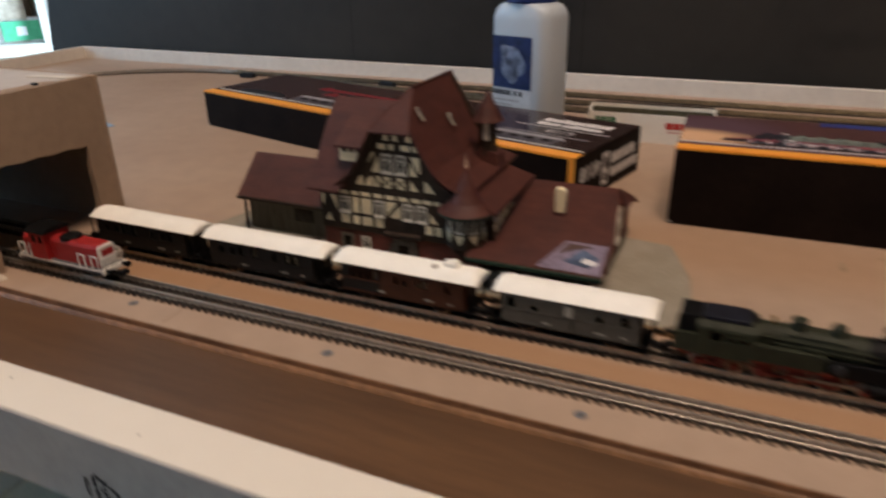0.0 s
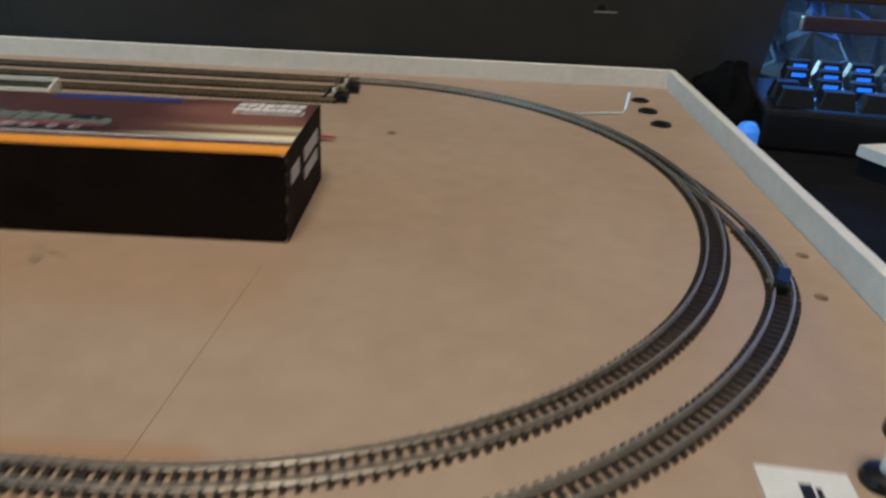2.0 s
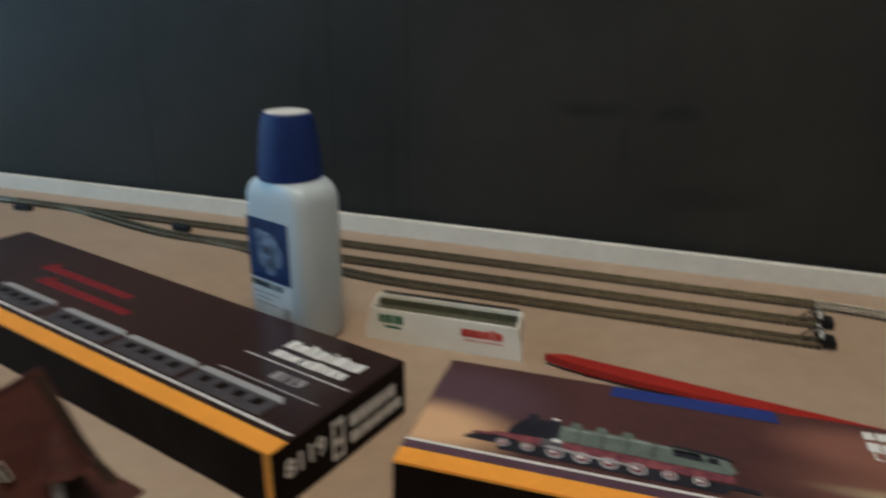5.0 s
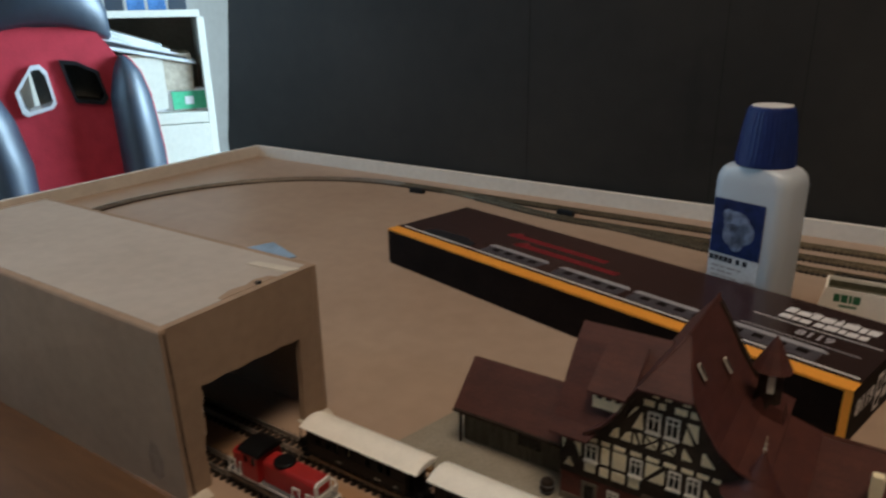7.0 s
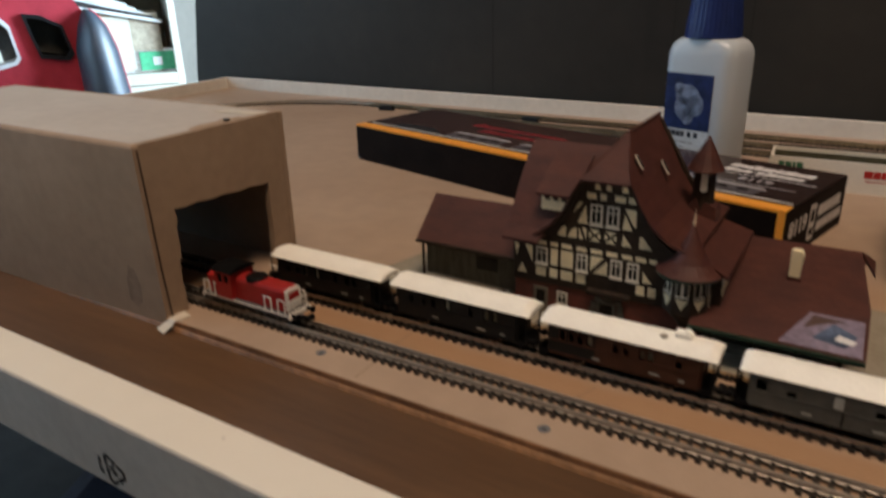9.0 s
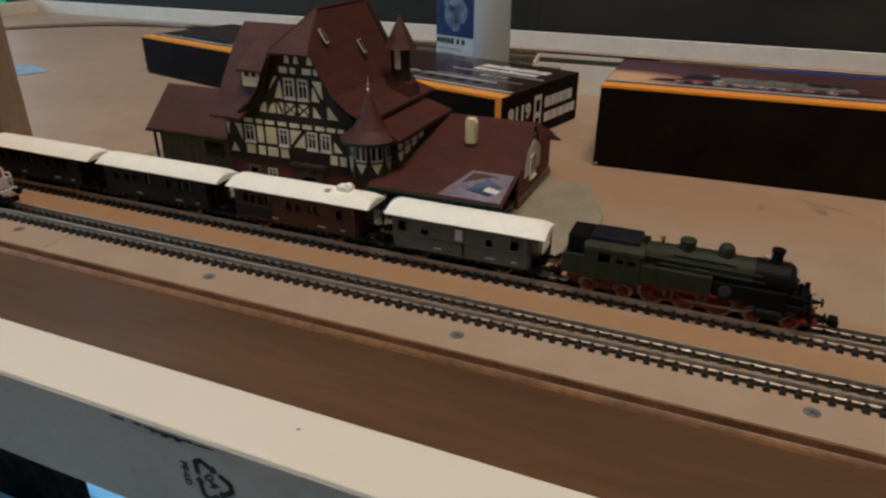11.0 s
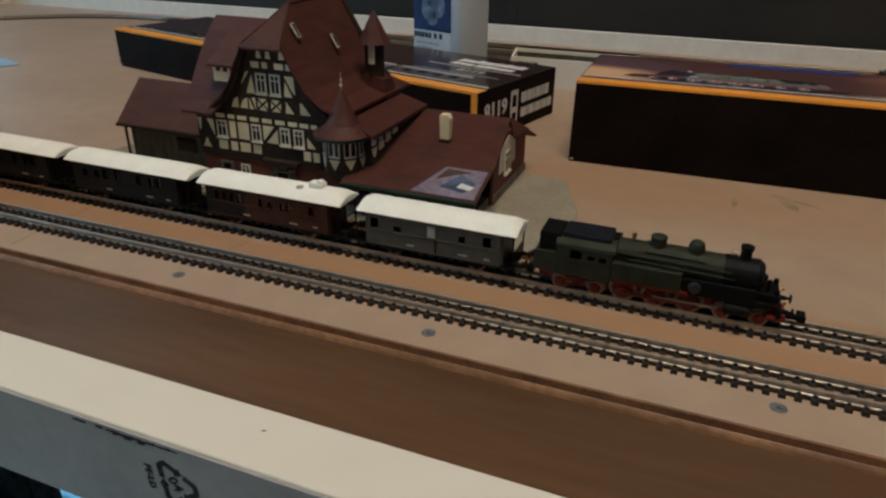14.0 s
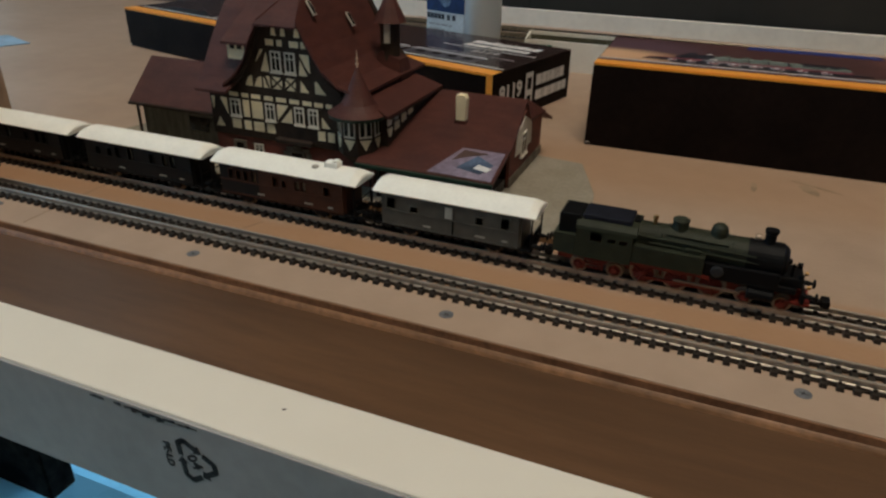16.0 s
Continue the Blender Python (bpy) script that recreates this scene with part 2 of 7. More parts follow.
bm = B(); box(bm, -718, -713, -56.4, 449.9, -11.5, 13, 0.5); setting("rim_west", bm, RIM)
PY = 463
# Unseen top keeps the back light off the tray; open foot lights the crates.
bm = B(); box(bm, -783, -640, PY, PY + 8, -780, -30.1); box(bm, 320, 462, PY, PY + 8, -780, -30.1)
loft(bm, [[(x0, PY, z), (x1, PY, z), (x1, PY + 8, z), (x0, PY + 8, z)] for x0, x1, z in ((-783, 462, -30), (-783, 464, 13), (-770, 472.6, 80), (-690, 532, 560), (-690, 640, 1690))])
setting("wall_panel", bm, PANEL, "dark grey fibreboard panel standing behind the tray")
# joints and the screw hole in the panel
for x in (-345, -173, -112):
    bm = B(); box(bm, x, x + 0.9, 462.9, 463.0, 14, 560); setting("panel_joint", bm, material("joint_dark", (0.016, 0.0145, 0.013), 0.8), "thin dark upright joint in the panel")
bm = B(); lathe(bm, [(2.6, -0.1), (2.2, 1.2)], (339, 462.6, 53), 14, "y"); setting("screw_hole", bm, material("hole_black", (0.006, 0.005, 0.005), 0.9), "drilled hole in the panel")
bm = B(); box(bm, 334, 351, 462.2, 462.9, 49.8, 51.2, 0.2); setting("hole_chip", bm, material("chipped_edge", (0.22, 0.20, 0.17), 0.8), "pale chipped edge under the drilled hole")

bm = B(); box(bm, -3150, 2000, -1800, 2600, -800, -780); setting("floor", bm, FLOOR)
bm = B(); box(bm, -3150, 2000, -1800, 2600, 1700, 1720); setting("ceiling", bm, ROOM)
bm = B(); box(bm, -3150, -640, 2600, 2620, -780, 1700); box(bm, 640, 2000, 2600, 2620, -780, 1700); box(bm, -640, 640, 2600, 2620, -780, -90); box(bm, -640, 640, 2600, 2620, 1190, 1700); setting("wall_north", bm, ROOM)
# Unseen frame, added round the fill light.
bm = B()
for x0, x1, z0, z1 in ((-640, 640, -90, -50), (-640, 640, 1150, 1190), (-640, -600, -50, 1150), (600, 640, -50, 1150), (-20, 20, -50, 1150)):
    box(bm, x0, x1, 2600, 2622, z0, z1, 3)
setting("window_2", bm, material("window_frame_paint", (0.78, 0.78, 0.76), 0.4), "unseen white window frame added round the back fill light")
bm = B(); box(bm, -1300, 2000, -1820, -1800, -780, 1700); box(bm, -1320, -1300, -1800, -820, -780, 1700); box(bm, -3150, -3000, -820, -800, -780, 1700); box(bm, -1700, -1300, -820, -800, -780, 1700); box(bm, -3000, -1700, -820, -800, -780, 50); box(bm, -3000, -1700, -820, -800, 1280, 1700); setting("wall_south", bm, ROOM)
bm = B(); box(bm, 2000, 2020, -1800, 2600, -780, 1700); setting("wall_east", bm, ROOM)
bm = B(); box(bm, -3170, -3150, -1800, 2600, -780, 1700); setting("wall_west", bm, ROOM)
# window in the south wall
bm = B()
for x0, x1, z0, z1 in ((-3000, -1700, 50, 90), (-3000, -1700, 1240, 1280), (-3000, -2960, 90, 1240), (-1740, -1700, 90, 1240), (-2370, -2330, 90, 1240)):
    box(bm, x0, x1, -815, -795, z0, z1, 3)
setting("window_1", bm, material("window_frame_white", (0.78, 0.78, 0.76), 0.4), "white window frame in the south wall")
# the desk to the east, lower than the tray
bm = B(); box(bm, 401, 1500, -300, 459, -32, -14, 2); box(bm, 456, 1500, 472, 1300, -32, -14, 2); setting("desk", bm, material("black_desk", (0.008, 0.008, 0.009), 0.75, spec=0.1), "black desk top beside the tray")
# trestle under the tray
TRESTLE = material("pale_pine", (0.66, 0.60, 0.48), 0.6, vary=0.06, scale=25, stretch=(0.3, 3, 3))
for x, front in ((-213, -118), (263, -40)):
    t = thing("trestle", "pale wooden trestle carrying the tray", "trestle", x, 0, -780, 0, "trestles under the tray")
    bm = B(); box(bm, -12, 12, front, 440, 690, 718, 1.5); part("beam", bm, TRESTLE, t)
    for y in (100, 370):
        bm = B(); box(bm, -12, 12, y, y + 45, 0, 689.8, 2); part("leg", bm, TRESTLE, t)
        bm = B(); box(bm, -12, 12, y - 20, y + 40, 718.2, 767.8, 2); part("spacer", bm, TRESTLE, t)
    if x < 0:
        bm = B(); lathe(bm, [(2.2, 717.9), (2.2, 718.1)], (0, -60, 0), 12); part("screw_head", bm, material("trestle_screw", (0.10, 0.09, 0.08), 0.6), t)

# ---- marks and fixings on the board ----
STEEL = material("dull_steel", (0.20, 0.20, 0.21), 0.6, metal=0.3, vary=0.2, scale=400)
BLACKPLASTIC = material("black_plastic", (0.010, 0.010, 0.011), 0.4, vary=0.2, scale=300)
for i, (x, y) in enumerate(((-256, 2.2), (-171, 2.2), (-84, 0.3), (0, 0), (86.7, 2.2), (171.6, 2.6), (262, 2.0))):
    t = thing("screw", "flat grey countersunk screw head in the board", "screw", x, y, 0.0, 17 * i, "screws along the board's edge")
    bm = B(); lathe(bm, [(2.0, -0.1), (2.0, 0.06), (1.8, 0.12)], n=14); part("head", bm, STEEL, t)
    bm = B(); box(bm, -0.9, 0.9, -0.16, 0.16, 0.1, 0.14); box(bm, -0.16, 0.16, -0.9, 0.9, 0.105, 0.145); part("slot", bm, BLACKPLASTIC, t)
RUST = material("brown_dowel", (0.25, 0.165, 0.11), 0.8, vary=0.3, scale=300)
for x, y in ((384.5, 177), (378, 144), (-150, 206), (204, 306)):
    t = thing("dowel_mark", "small brown plugged screw hole in the board", "plug", x, y, 0, 0, "plugged holes")
    bm = B(); lathe(bm, [(2.6, -0.1), (2.4, 0.15), (1.2, 0.25)], n=10); part("plug", bm, RUST, t)
for x, y, r in ((365, 408, 6.0), (365, 381, 6.4), (367, 351, 6.4)):
    t = thing("cable_hole", "round black rubber ring round a cable hole", "grommet", x, y, 0, 0, "cable holes in the corner")
    bm = B()
    loft(bm, [[(rr * math.cos(a), rr * math.sin(a), z) for a in [2 * math.pi * i / 20 for i in range(20)]] for rr, z in ((r, 0.05), (r, 0.9), (r - 0.8, 1.3), (r - 2.2, 0.9), (r - 2.4, 0.1))], caps=False)
    part("ring", bm, BLACKPLASTIC, t)
    bm = B(); lathe(bm, [(r - 2.2, 0.03), (r - 2.2, 0.12)], n=18); part("opening", bm, material("hole_dark", (0.004, 0.004, 0.004), 1.0), t)
# brown glue stains and pencil marks on the board
STAIN = material("glue_stain", (0.34, 0.235, 0.15), 0.4, vary=0.15, scale=120)
for x, y, w, h, a in ((75, 133, 1.2, 5.5, 0), (95, 138, 2.6, 6, 30), (97, 143, 0.8, 10, 65)):
    t = thing("glue_stain", "brown dried glue stain on the board", "stain", x, y, 0, a, "glue stains")
    bm = B(); ring = [((w * (0.8 + 0.3 * random.random())) * math.cos(k * 0.45), (h * (0.75 + 0.35 * random.random())) * math.sin(k * 0.45)) for k in range(14)]
    prism(bm, ring, 0.02, 0.08, "z"); part("film", bm, STAIN, t)
PENCIL = material("pencil_line", (0.29, 0.205, 0.148), 0.8)
for x, y, L, a in ((-150.5, 15, 40, 92), (174.6, 92, 100, 87.5), (-262, 24, 18, 50), (-80, 24, 9, 70), (-62, 102, 8, 20)):
    t = thing("pencil_mark", "short grey pencil line drawn on the board", "mark", x, y, 0, a, "pencil marks")
    bm = B(); box(bm, -L / 2, L / 2, -0.17, 0.17, 0.02, 0.07); part("line", bm, PENCIL, t)

NICK = material("dark_nick", (0.12, 0.09, 0.07), 0.8)
for x, y, w in ((-8, -61.6, 0.4), (-95, -66, 0.3), (62, -60, 0.3), (-148, -61, 0.4)):
    t = thing("edge_nick", "tiny dark nick in the cream edging", "nick", x, y, 13.0, 30, "nicks in the cream edging")
    bm = B(); box(bm, -w, w, -0.2, 0.2, -0.05, 0.04); part("nick", bm, NICK, t)

# ---- recycling marks and tape on the front film ----
INK = material("black_ink", (0.012, 0.012, 0.014), 0.5)
def text_part(name, words, size, mat, parent, m, bold=0.0):
    """Flat lettering in metres, from the built-in font, turned into a mesh."""
    cu = bpy.data.curves.new(name, "FONT")
    cu.body, cu.size, cu.align_x, cu.align_y, cu.extrude, cu.offset = words, size, "CENTER", "CENTER", 0.00005, bold
    cu.resolution_u = 2
    tmp = new(name, cu)
    dg = bpy.context.evaluated_depsgraph_get()
    me = bpy.data.meshes.new_from_object(tmp.evaluated_get(dg))
    bpy.data.objects.remove(tmp)
    bpy.data.curves.remove(cu)
    me.transform(m)
    me.materials.clear()
    me.materials.append(mat)
    ob = new(name, me)
    ob.parent = parent
    return ob

def recycling_mark(x, z):
    t = thing("recycling_mark", "black printed recycling triangle on the grey film", "printed mark", x, -71.65, z, 0, "recycling marks")
    cs = [(-3.7, 5.7), (6.0, 0.2), (-2.6, -5.8)]
    w = 0.62
    for i in range(3):
        (xa, za), (xb, zb), (xc, zc) = cs[i - 1], cs[i], cs[(i + 1) % 3]
        mid = lambda p, q, f: (p[0] + (q[0] - p[0]) * f, p[1] + (q[1] - p[1]) * f)
        p0, p1, p2, p3 = mid(cs[i - 1], cs[i], 0.60), mid(cs[i - 1], cs[i], 0.84), mid(cs[i], cs[(i + 1) % 3], 0.16), mid(cs[i], cs[(i + 1) % 3], 0.42)
        bm = B()
        for (x0, z0), (x1, z1) in ((p0, p1), (p1, p2), (p2, p3)):
            L = math.hypot(x1 - x0, z1 - z0); ux, uz = (x1 - x0) / L, (z1 - z0) / L
            x0, z0, x1, z1 = x0 - ux * 0.2, z0 - uz * 0.2, x1 + ux * 0.2, z1 + uz * 0.2
            prism(bm, [(x0 - uz * w, z0 + ux * w), (x0 + uz * w, z0 - ux * w), (x1 + uz * w, z1 - ux * w), (x1 - uz * w, z1 + ux * w)], -0.06, 0.0, "y")
        L = math.hypot(p3[0] - p2[0], p3[1] - p2[1]); ux, uz = (p3[0] - p2[0]) / L, (p3[1] - p2[1]) / L
        prism(bm, [(p3[0] - uz * 1.3, p3[1] + ux * 1.3), (p3[0] + uz * 1.3, p3[1] - ux * 1.3), (p3[0] + ux * 1.5, p3[1] + uz * 1.5)], -0.06, 0.0, "y")
        part("arrow", bm, INK, t)
    lie = pose(0, -0.00006, 0, 90, 0, 0)
    text_part("number", "04", 0.0036, INK, t, lie @ pose(-0.0003, 0.0001, 0, 0, 0, -63), 0.00006)
    text_part("letters", "PE-LD", 0.0024, INK, t, lie @ pose(-0.0064, 0.0, 0, 0, 0, -86), 0.00003)
for x, z in ((-22.0, 3.1), (-105.0, -4.4), (-185, -5.3), (-263, -4.5), (58, 3.0)):
    recycling_mark(x, z)
t = thing("tape_strip", "strip of yellowed packing tape on the grey film", "tape", 33, -71.65, -5)
bm = B(); box(bm, -16, 24, -0.12, 0, -7, 7.6); part("strip", bm, material("yellow_tape", (0.42, 0.29, 0.10), 0.35, vary=0.1), t)
t = thing("film_crease", "dark torn crease in the grey film", "crease", 0, -71.65, 0)
for i in range(30):
    x = -46 + i * 0.86
    if i in (4, 5, 6, 9):
        continue
    d = 0.75 if 11 < i < 21 else 0.22
    bm = B(); box(bm, x, x + 0.95, -0.08, 0, 11.75 - d * random.uniform(0.4, 1.5), 11.9 + random.uniform(-0.15, 0.2))
    part("tear", bm, INK, t)
# ---- track ----
def arc(cx, cy, r, a0, a1, step=2.0):
    n = max(2, int(abs(a1 - a0) / step))
    return [(cx + r * math.cos(radians(a0 + (a1 - a0) * i / n)), cy + r * math.sin(radians(a0 + (a1 - a0) * i / n))) for i in range(n + 1)]

def ease(p, q, n=14):
    """An S-bend from p to q that leaves and arrives along x."""
    return [(p[0] + (q[0] - p[0]) * i / n, p[1] + (q[1] - p[1]) * (3 * (i / n) ** 2 - 2 * (i / n) ** 3)) for i in range(n + 1)]

def resample(path, step):
    out, carry = [], 0.0
    for (x0, y0), (x1, y1) in zip(path, path[1:]):
        L = math.hypot(x1 - x0, y1 - y0)
        d = carry
        while d < L:
            out.append((x0 + (x1 - x0) * d / L, y0 + (y1 - y0) * d / L, math.atan2(y1 - y0, x1 - x0)))
            d += step
        carry = d - L
    return out

def side(path, off):
    out = []
    for i, (x, y) in enumerate(path):
        x0, y0 = path[max(i - 1, 0)]; x1, y1 = path[min(i + 1, len(path) - 1)]
        L = math.hypot(x1 - x0, y1 - y0)
        out.append((x - (y1 - y0) / L * off, y + (x1 - x0) / L * off))
    return out

RAILHEAD = 3.0
def rail_mesh(path, off):
    bm = B()
    prof = ((-0.55, 1.1), (0.55, 1.1), (0.5, 1.3), (0.16, 1.45), (0.18, 2.45), (0.38, 2.58), (0.37, RAILHEAD - 0.08), (0.30, RAILHEAD), (-0.30, RAILHEAD), (-0.37, RAILHEAD - 0.08), (-0.38, 2.58), (-0.18, 2.45), (-0.16, 1.45), (-0.5, 1.3))
    sides = {u: side(path, off + u) for u, _ in prof}
    loft(bm, [[(*sides[u][i], v) for u, v in prof] for i in range(len(path))])
    return bm

def sleeper_mesh():
    bm = B(); loft(bm, [[(-0.85, -5.8, 0.02), (0.85, -5.8, 0.02), (0.85, 5.8, 0.02), (-0.85, 5.8, 0.02)], [(-0.7, -5.7, 1.15), (0.7, -5.7, 1.15), (0.7, 5.7, 1.15), (-0.7, 5.7, 1.15)]])
    for y in (-4.15, -2.35, 2.35, 4.15):
        box(bm, -0.45, 0.45, y - 0.3, y + 0.3, 1.1, 1.75)
    me = bpy.data.meshes.new("sleeper")
    bm.to_mesh(me); bm.free()
    me.transform(Matrix.Scale(MM, 4)); me.materials.append(TIE)
    return me
SLEEPER = sleeper_mesh()
PITCH = 3.5

def track(name, path, label, single, skip=lambda x, y: False):
    t = thing(name, label, "track", 0, 0, 0, 0, "railway tracks")
    for off in (-3.25, 3.25):
        part("rail", rail_mesh(path, off), BACKRAIL if name in ("back_track", "siding", "short_siding") else RAIL, t)
    spots = [s for s in resample(path, PITCH) if not skip(s[0], s[1])]
    if single:
        for x, y, a in spots:
            ob = new("sleeper", SLEEPER)
            ob.parent = t
            ob.matrix_local = pose(x * MM, y * MM, 0, 0, 0, math.degrees(a))
    else:
        bm = B()
        for x, y, a in spots:
            m = Matrix.Translation((x, y, 0)) @ Matrix.Rotation(a, 4, "Z")
            box(bm, -0.8, 0.8, -5.8, 5.8, 0.02, 1.15, m=m)
        ob = part("sleeper_row", bm, TIE, t)
        ob["kind"] = "stuff"
    # web under the sleepers, along both rails
    bm = B()
    for off in (-3.25, 3.25):
        a, b = side(path, off - 0.9), side(path, off + 0.9)
        loft(bm, [[(*a[i], 0.02), (*b[i], 0.02), (*b[i], 0.7), (*a[i], 0.7)] for i in range(len(path))])
    part("web", bm, TIE, t)
    return t

CX, CXL, CY, R_IN, R_OUT = 166, -462, 228, 191, 216
YO, YI, YB, YS, YT = CY - R_OUT, CY - R_IN, CY + R_IN, 391, 365.5
LX = [CXL + (CX - CXL) * i / 12 for i in range(13)]
track("front_track", [(x, YO) for x in LX], "straight track with dark sleepers and nickel rails", True)
track("platform_track", [(x, YI) for x in LX], "straight track with dark sleepers beside the platform", True)
join = arc(CX, CY, R_OUT, -90, -26)
x0, y0 = join[-1]
x1, y1 = CX + R_IN * math.cos(radians(14)), CY + R_IN * math.sin(radians(14))
d0, d1 = (-math.sin(radians(-26)), math.cos(radians(-26))), (-math.sin(radians(14)), math.cos(radians(14)))
for i in range(1, 17):
    u = i / 16; h = 128
    b0, b1, b2, b3 = 2 * u**3 - 3 * u**2 + 1, u**3 - 2 * u**2 + u, -2 * u**3 + 3 * u**2, u**3 - u**2
    join.append((b0 * x0 + b1 * h * d0[0] + b2 * x1 + b3 * h * d1[0], b0 * y0 + b1 * h * d0[1] + b2 * y1 + b3 * h * d1[1]))
track("outer_curve", join, "curved track that joins the inner curve at a turnout", False, lambda x, y: y > 196)
track("inner_curve", arc(CX, CY, R_IN, -90, 90), "curved track with dark sleepers along the rim", True)
track("west_curve", arc(CXL, CY, R_IN, 90, 270), "curved track with dark sleepers at the far end", True)
track("west_outer_curve", arc(CXL, CY, R_OUT, 200, 270), "curved track behind the cardboard tunnel", False)
track("back_track", [(CXL + (CX - CXL) * i / 12, YB) for i in range(13)], "straight track with dark sleepers along the back rim", True)
track("siding", ease((-420, YB), (-255, YS)) + [(-255 + 420 * i / 8, YS) for i in range(1, 9)], "dead-end siding with dark sleepers", True, lambda x, y: y > 413)
track("short_siding", ease((-262, YS), (-70, YT)) + [(-70 + 232 * i / 6, YT) for i in range(1, 7)], "dead-end siding with dark sleepers", True, lambda x, y: y > 385.5)

# turnout drives beside the track
def drive(x, y, turn, label="small black turnout drive box beside the track"):
    t = thing("turnout_drive", label, "turnout drive", x, y, 0.05, turn, "turnout drives")
    bm = B(); box(bm, -8, 8, -2.6, 2.6, 0, 4.6, 0.6); part("housing", bm, BLACKPLASTIC, t)
    bm = B(); box(bm, -6, 6, -1.8, 1.8, 4.55, 5.2, 0.2); part("cover", bm, BLACKPLASTIC, t)
    bm = B(); box(bm, -1, 1, 2.6, 5, 0.4, 1.2); part("lever", bm, STEEL, t)
drive(365.5, 150, 66)
drive(-433, 403, 4)
drive(-276, 405, -8)

# buffer stops
WHITEPAINT = material("white_enamel", (0.75, 0.73, 0.68), 0.4, vary=0.06, scale=300)
def buffer_stop(x, y):
    t = thing("buffer_stop", "black and white buffer stop closing the siding", "buffer stop", x, y, 1.1, 0, "buffer stops")
    for s in (-3.2, 3.2):
        bm = B(); rod(bm, (-8, s, 1.9), (0, s, 9), 0.6); rod(bm, (0, s, 1.9), (0, s, 10), 0.7); rod(bm, (6, s, 1.9), (0, s, 8), 0.6); part("brace", bm, BLACKPLASTIC, t)
        bm = B(); lathe(bm, [(0.5, 0), (0.5, -2.6), (1.6, -2.7), (1.6, -3.2)], (-0.6, s * 0.9, 7.3), 12, "x"); part("buffer", bm, BLACKPLASTIC, t)
    bm = B(); box(bm, -0.9, 0.9, -6, 6, 6, 9.2, 0.3); part("beam", bm, WHITEPAINT, t, "white beam with black end")
    bm = B(); box(bm, -0.95, 0.95, -1.3, 1.3, 6.05, 9.25); part("stripe", bm, BLACKPLASTIC, t)
    bm = B(); box(bm, 1.2, 8, -5.4, 5.4, 0.2, 4, 0.6); part("base", bm, BLACKPLASTIC, t)
buffer_stop(163, YS)
buffer_stop(160, YT)
# ---- cartons, bottle, tunnel ----
def printed(name, stops, axis="y", rough=0.35, scale=1.0):
    """A print whose colour runs through the given stops of (place in metres, colour) along one axis of the thing."""
    mat = bpy.data.materials.new(name)
    mat.use_nodes = True
    nt = mat.node_tree
    p = nt.nodes["Principled BSDF"]
    p.inputs["Roughness"].default_value = rough
    tc, sep, rng, ramp, nz, add = (nt.nodes.new("ShaderNode" + k) for k in ("TexCoord", "SeparateXYZ", "MapRange", "ValToRGB", "TexNoise", "Math"))
    nz.inputs["Scale"].default_value = 60
    nt.links.new(tc.outputs["Object"], nz.inputs["Vector"])
    nt.links.new(tc.outputs["Object"], sep.inputs[0])
    rng.inputs[1].default_value, rng.inputs[2].default_value = stops[0][0], stops[-1][0]
    nt.links.new(sep.outputs["xyz".index(axis)], rng.inputs[0])
    add.operation = "MULTIPLY_ADD"
    add.inputs[1].default_value, add.inputs[2].default_value = 0.05, -0.025
    nt.links.new(nz.outputs[0], add.inputs[0])
    tot = nt.nodes.new("ShaderNodeMath"); tot.operation = "ADD"
    nt.links.new(rng.outputs[0], tot.inputs[0]); nt.links.new(add.outputs[0], tot.inputs[1])
    nt.links.new(tot.outputs[0], ramp.inputs[0])
    span = stops[-1][0] - stops[0][0]
    els = ramp.color_ramp.elements
    for i, (at, c) in enumerate(stops):
        e = els[i] if i < 2 else els.new(0.5)
        e.position, e.color = (at - stops[0][0]) / span, (*c, 1)
    nt.links.new(ramp.outputs[0], p.inputs["Base Color"])
    return mat

def soft_print(name, base, blobs, rough=0.35):
    """A print on a plain ground with soft patches (x, y, half width, half height in mm, colour, strength)."""
    mat = material(name, base, rough, vary=0.10, scale=25, second=tuple(c * 0.8 for c in base))
    nt = mat.node_tree
    p = nt.nodes["Principled BSDF"]
    col = p.inputs["Base Color"].links[0].from_socket
    tc = nt.nodes.new("ShaderNodeTexCoord")
    for x, y, rx, ry, c, s in blobs:
        mp, ln, mr, mx = (nt.nodes.new("ShaderNode" + k) for k in ("Mapping", "VectorMath", "MapRange", "Mix"))
        mp.vector_type = "TEXTURE"
        mp.inputs["Location"].default_value, mp.inputs["Scale"].default_value = (x * MM, y * MM, 0), (rx * MM, ry * MM, 1)
        nt.links.new(tc.outputs["Object"], mp.inputs["Vector"])
        ln.operation = "LENGTH"
        nt.links.new(mp.outputs[0], ln.inputs[0])
        mr.interpolation_type = "SMOOTHSTEP"
        mr.inputs[1].default_value, mr.inputs[2].default_value, mr.inputs[3].default_value, mr.inputs[4].default_value = 0.3, 1.0, s, 0.0
        nt.links.new(ln.outputs["Value"], mr.inputs[0])
        mx.data_type = "RGBA"
        nt.links.new(mr.outputs[0], mx.inputs[0]); nt.links.new(col, mx.inputs[6])
        mx.inputs[7].default_value = (*c, 1)
        col = mx.outputs[2]
    nt.links.new(col, p.inputs["Base Color"])
    return mat

WHITEINK = material("white_print", (0.72, 0.70, 0.68), 0.45, vary=0.04)
SILVER = material("grey_print", (0.36, 0.35, 0.36), 0.4, vary=0.08)
PALEPRINT = material("carton_wear", (0.55, 0.50, 0.45), 0.8)

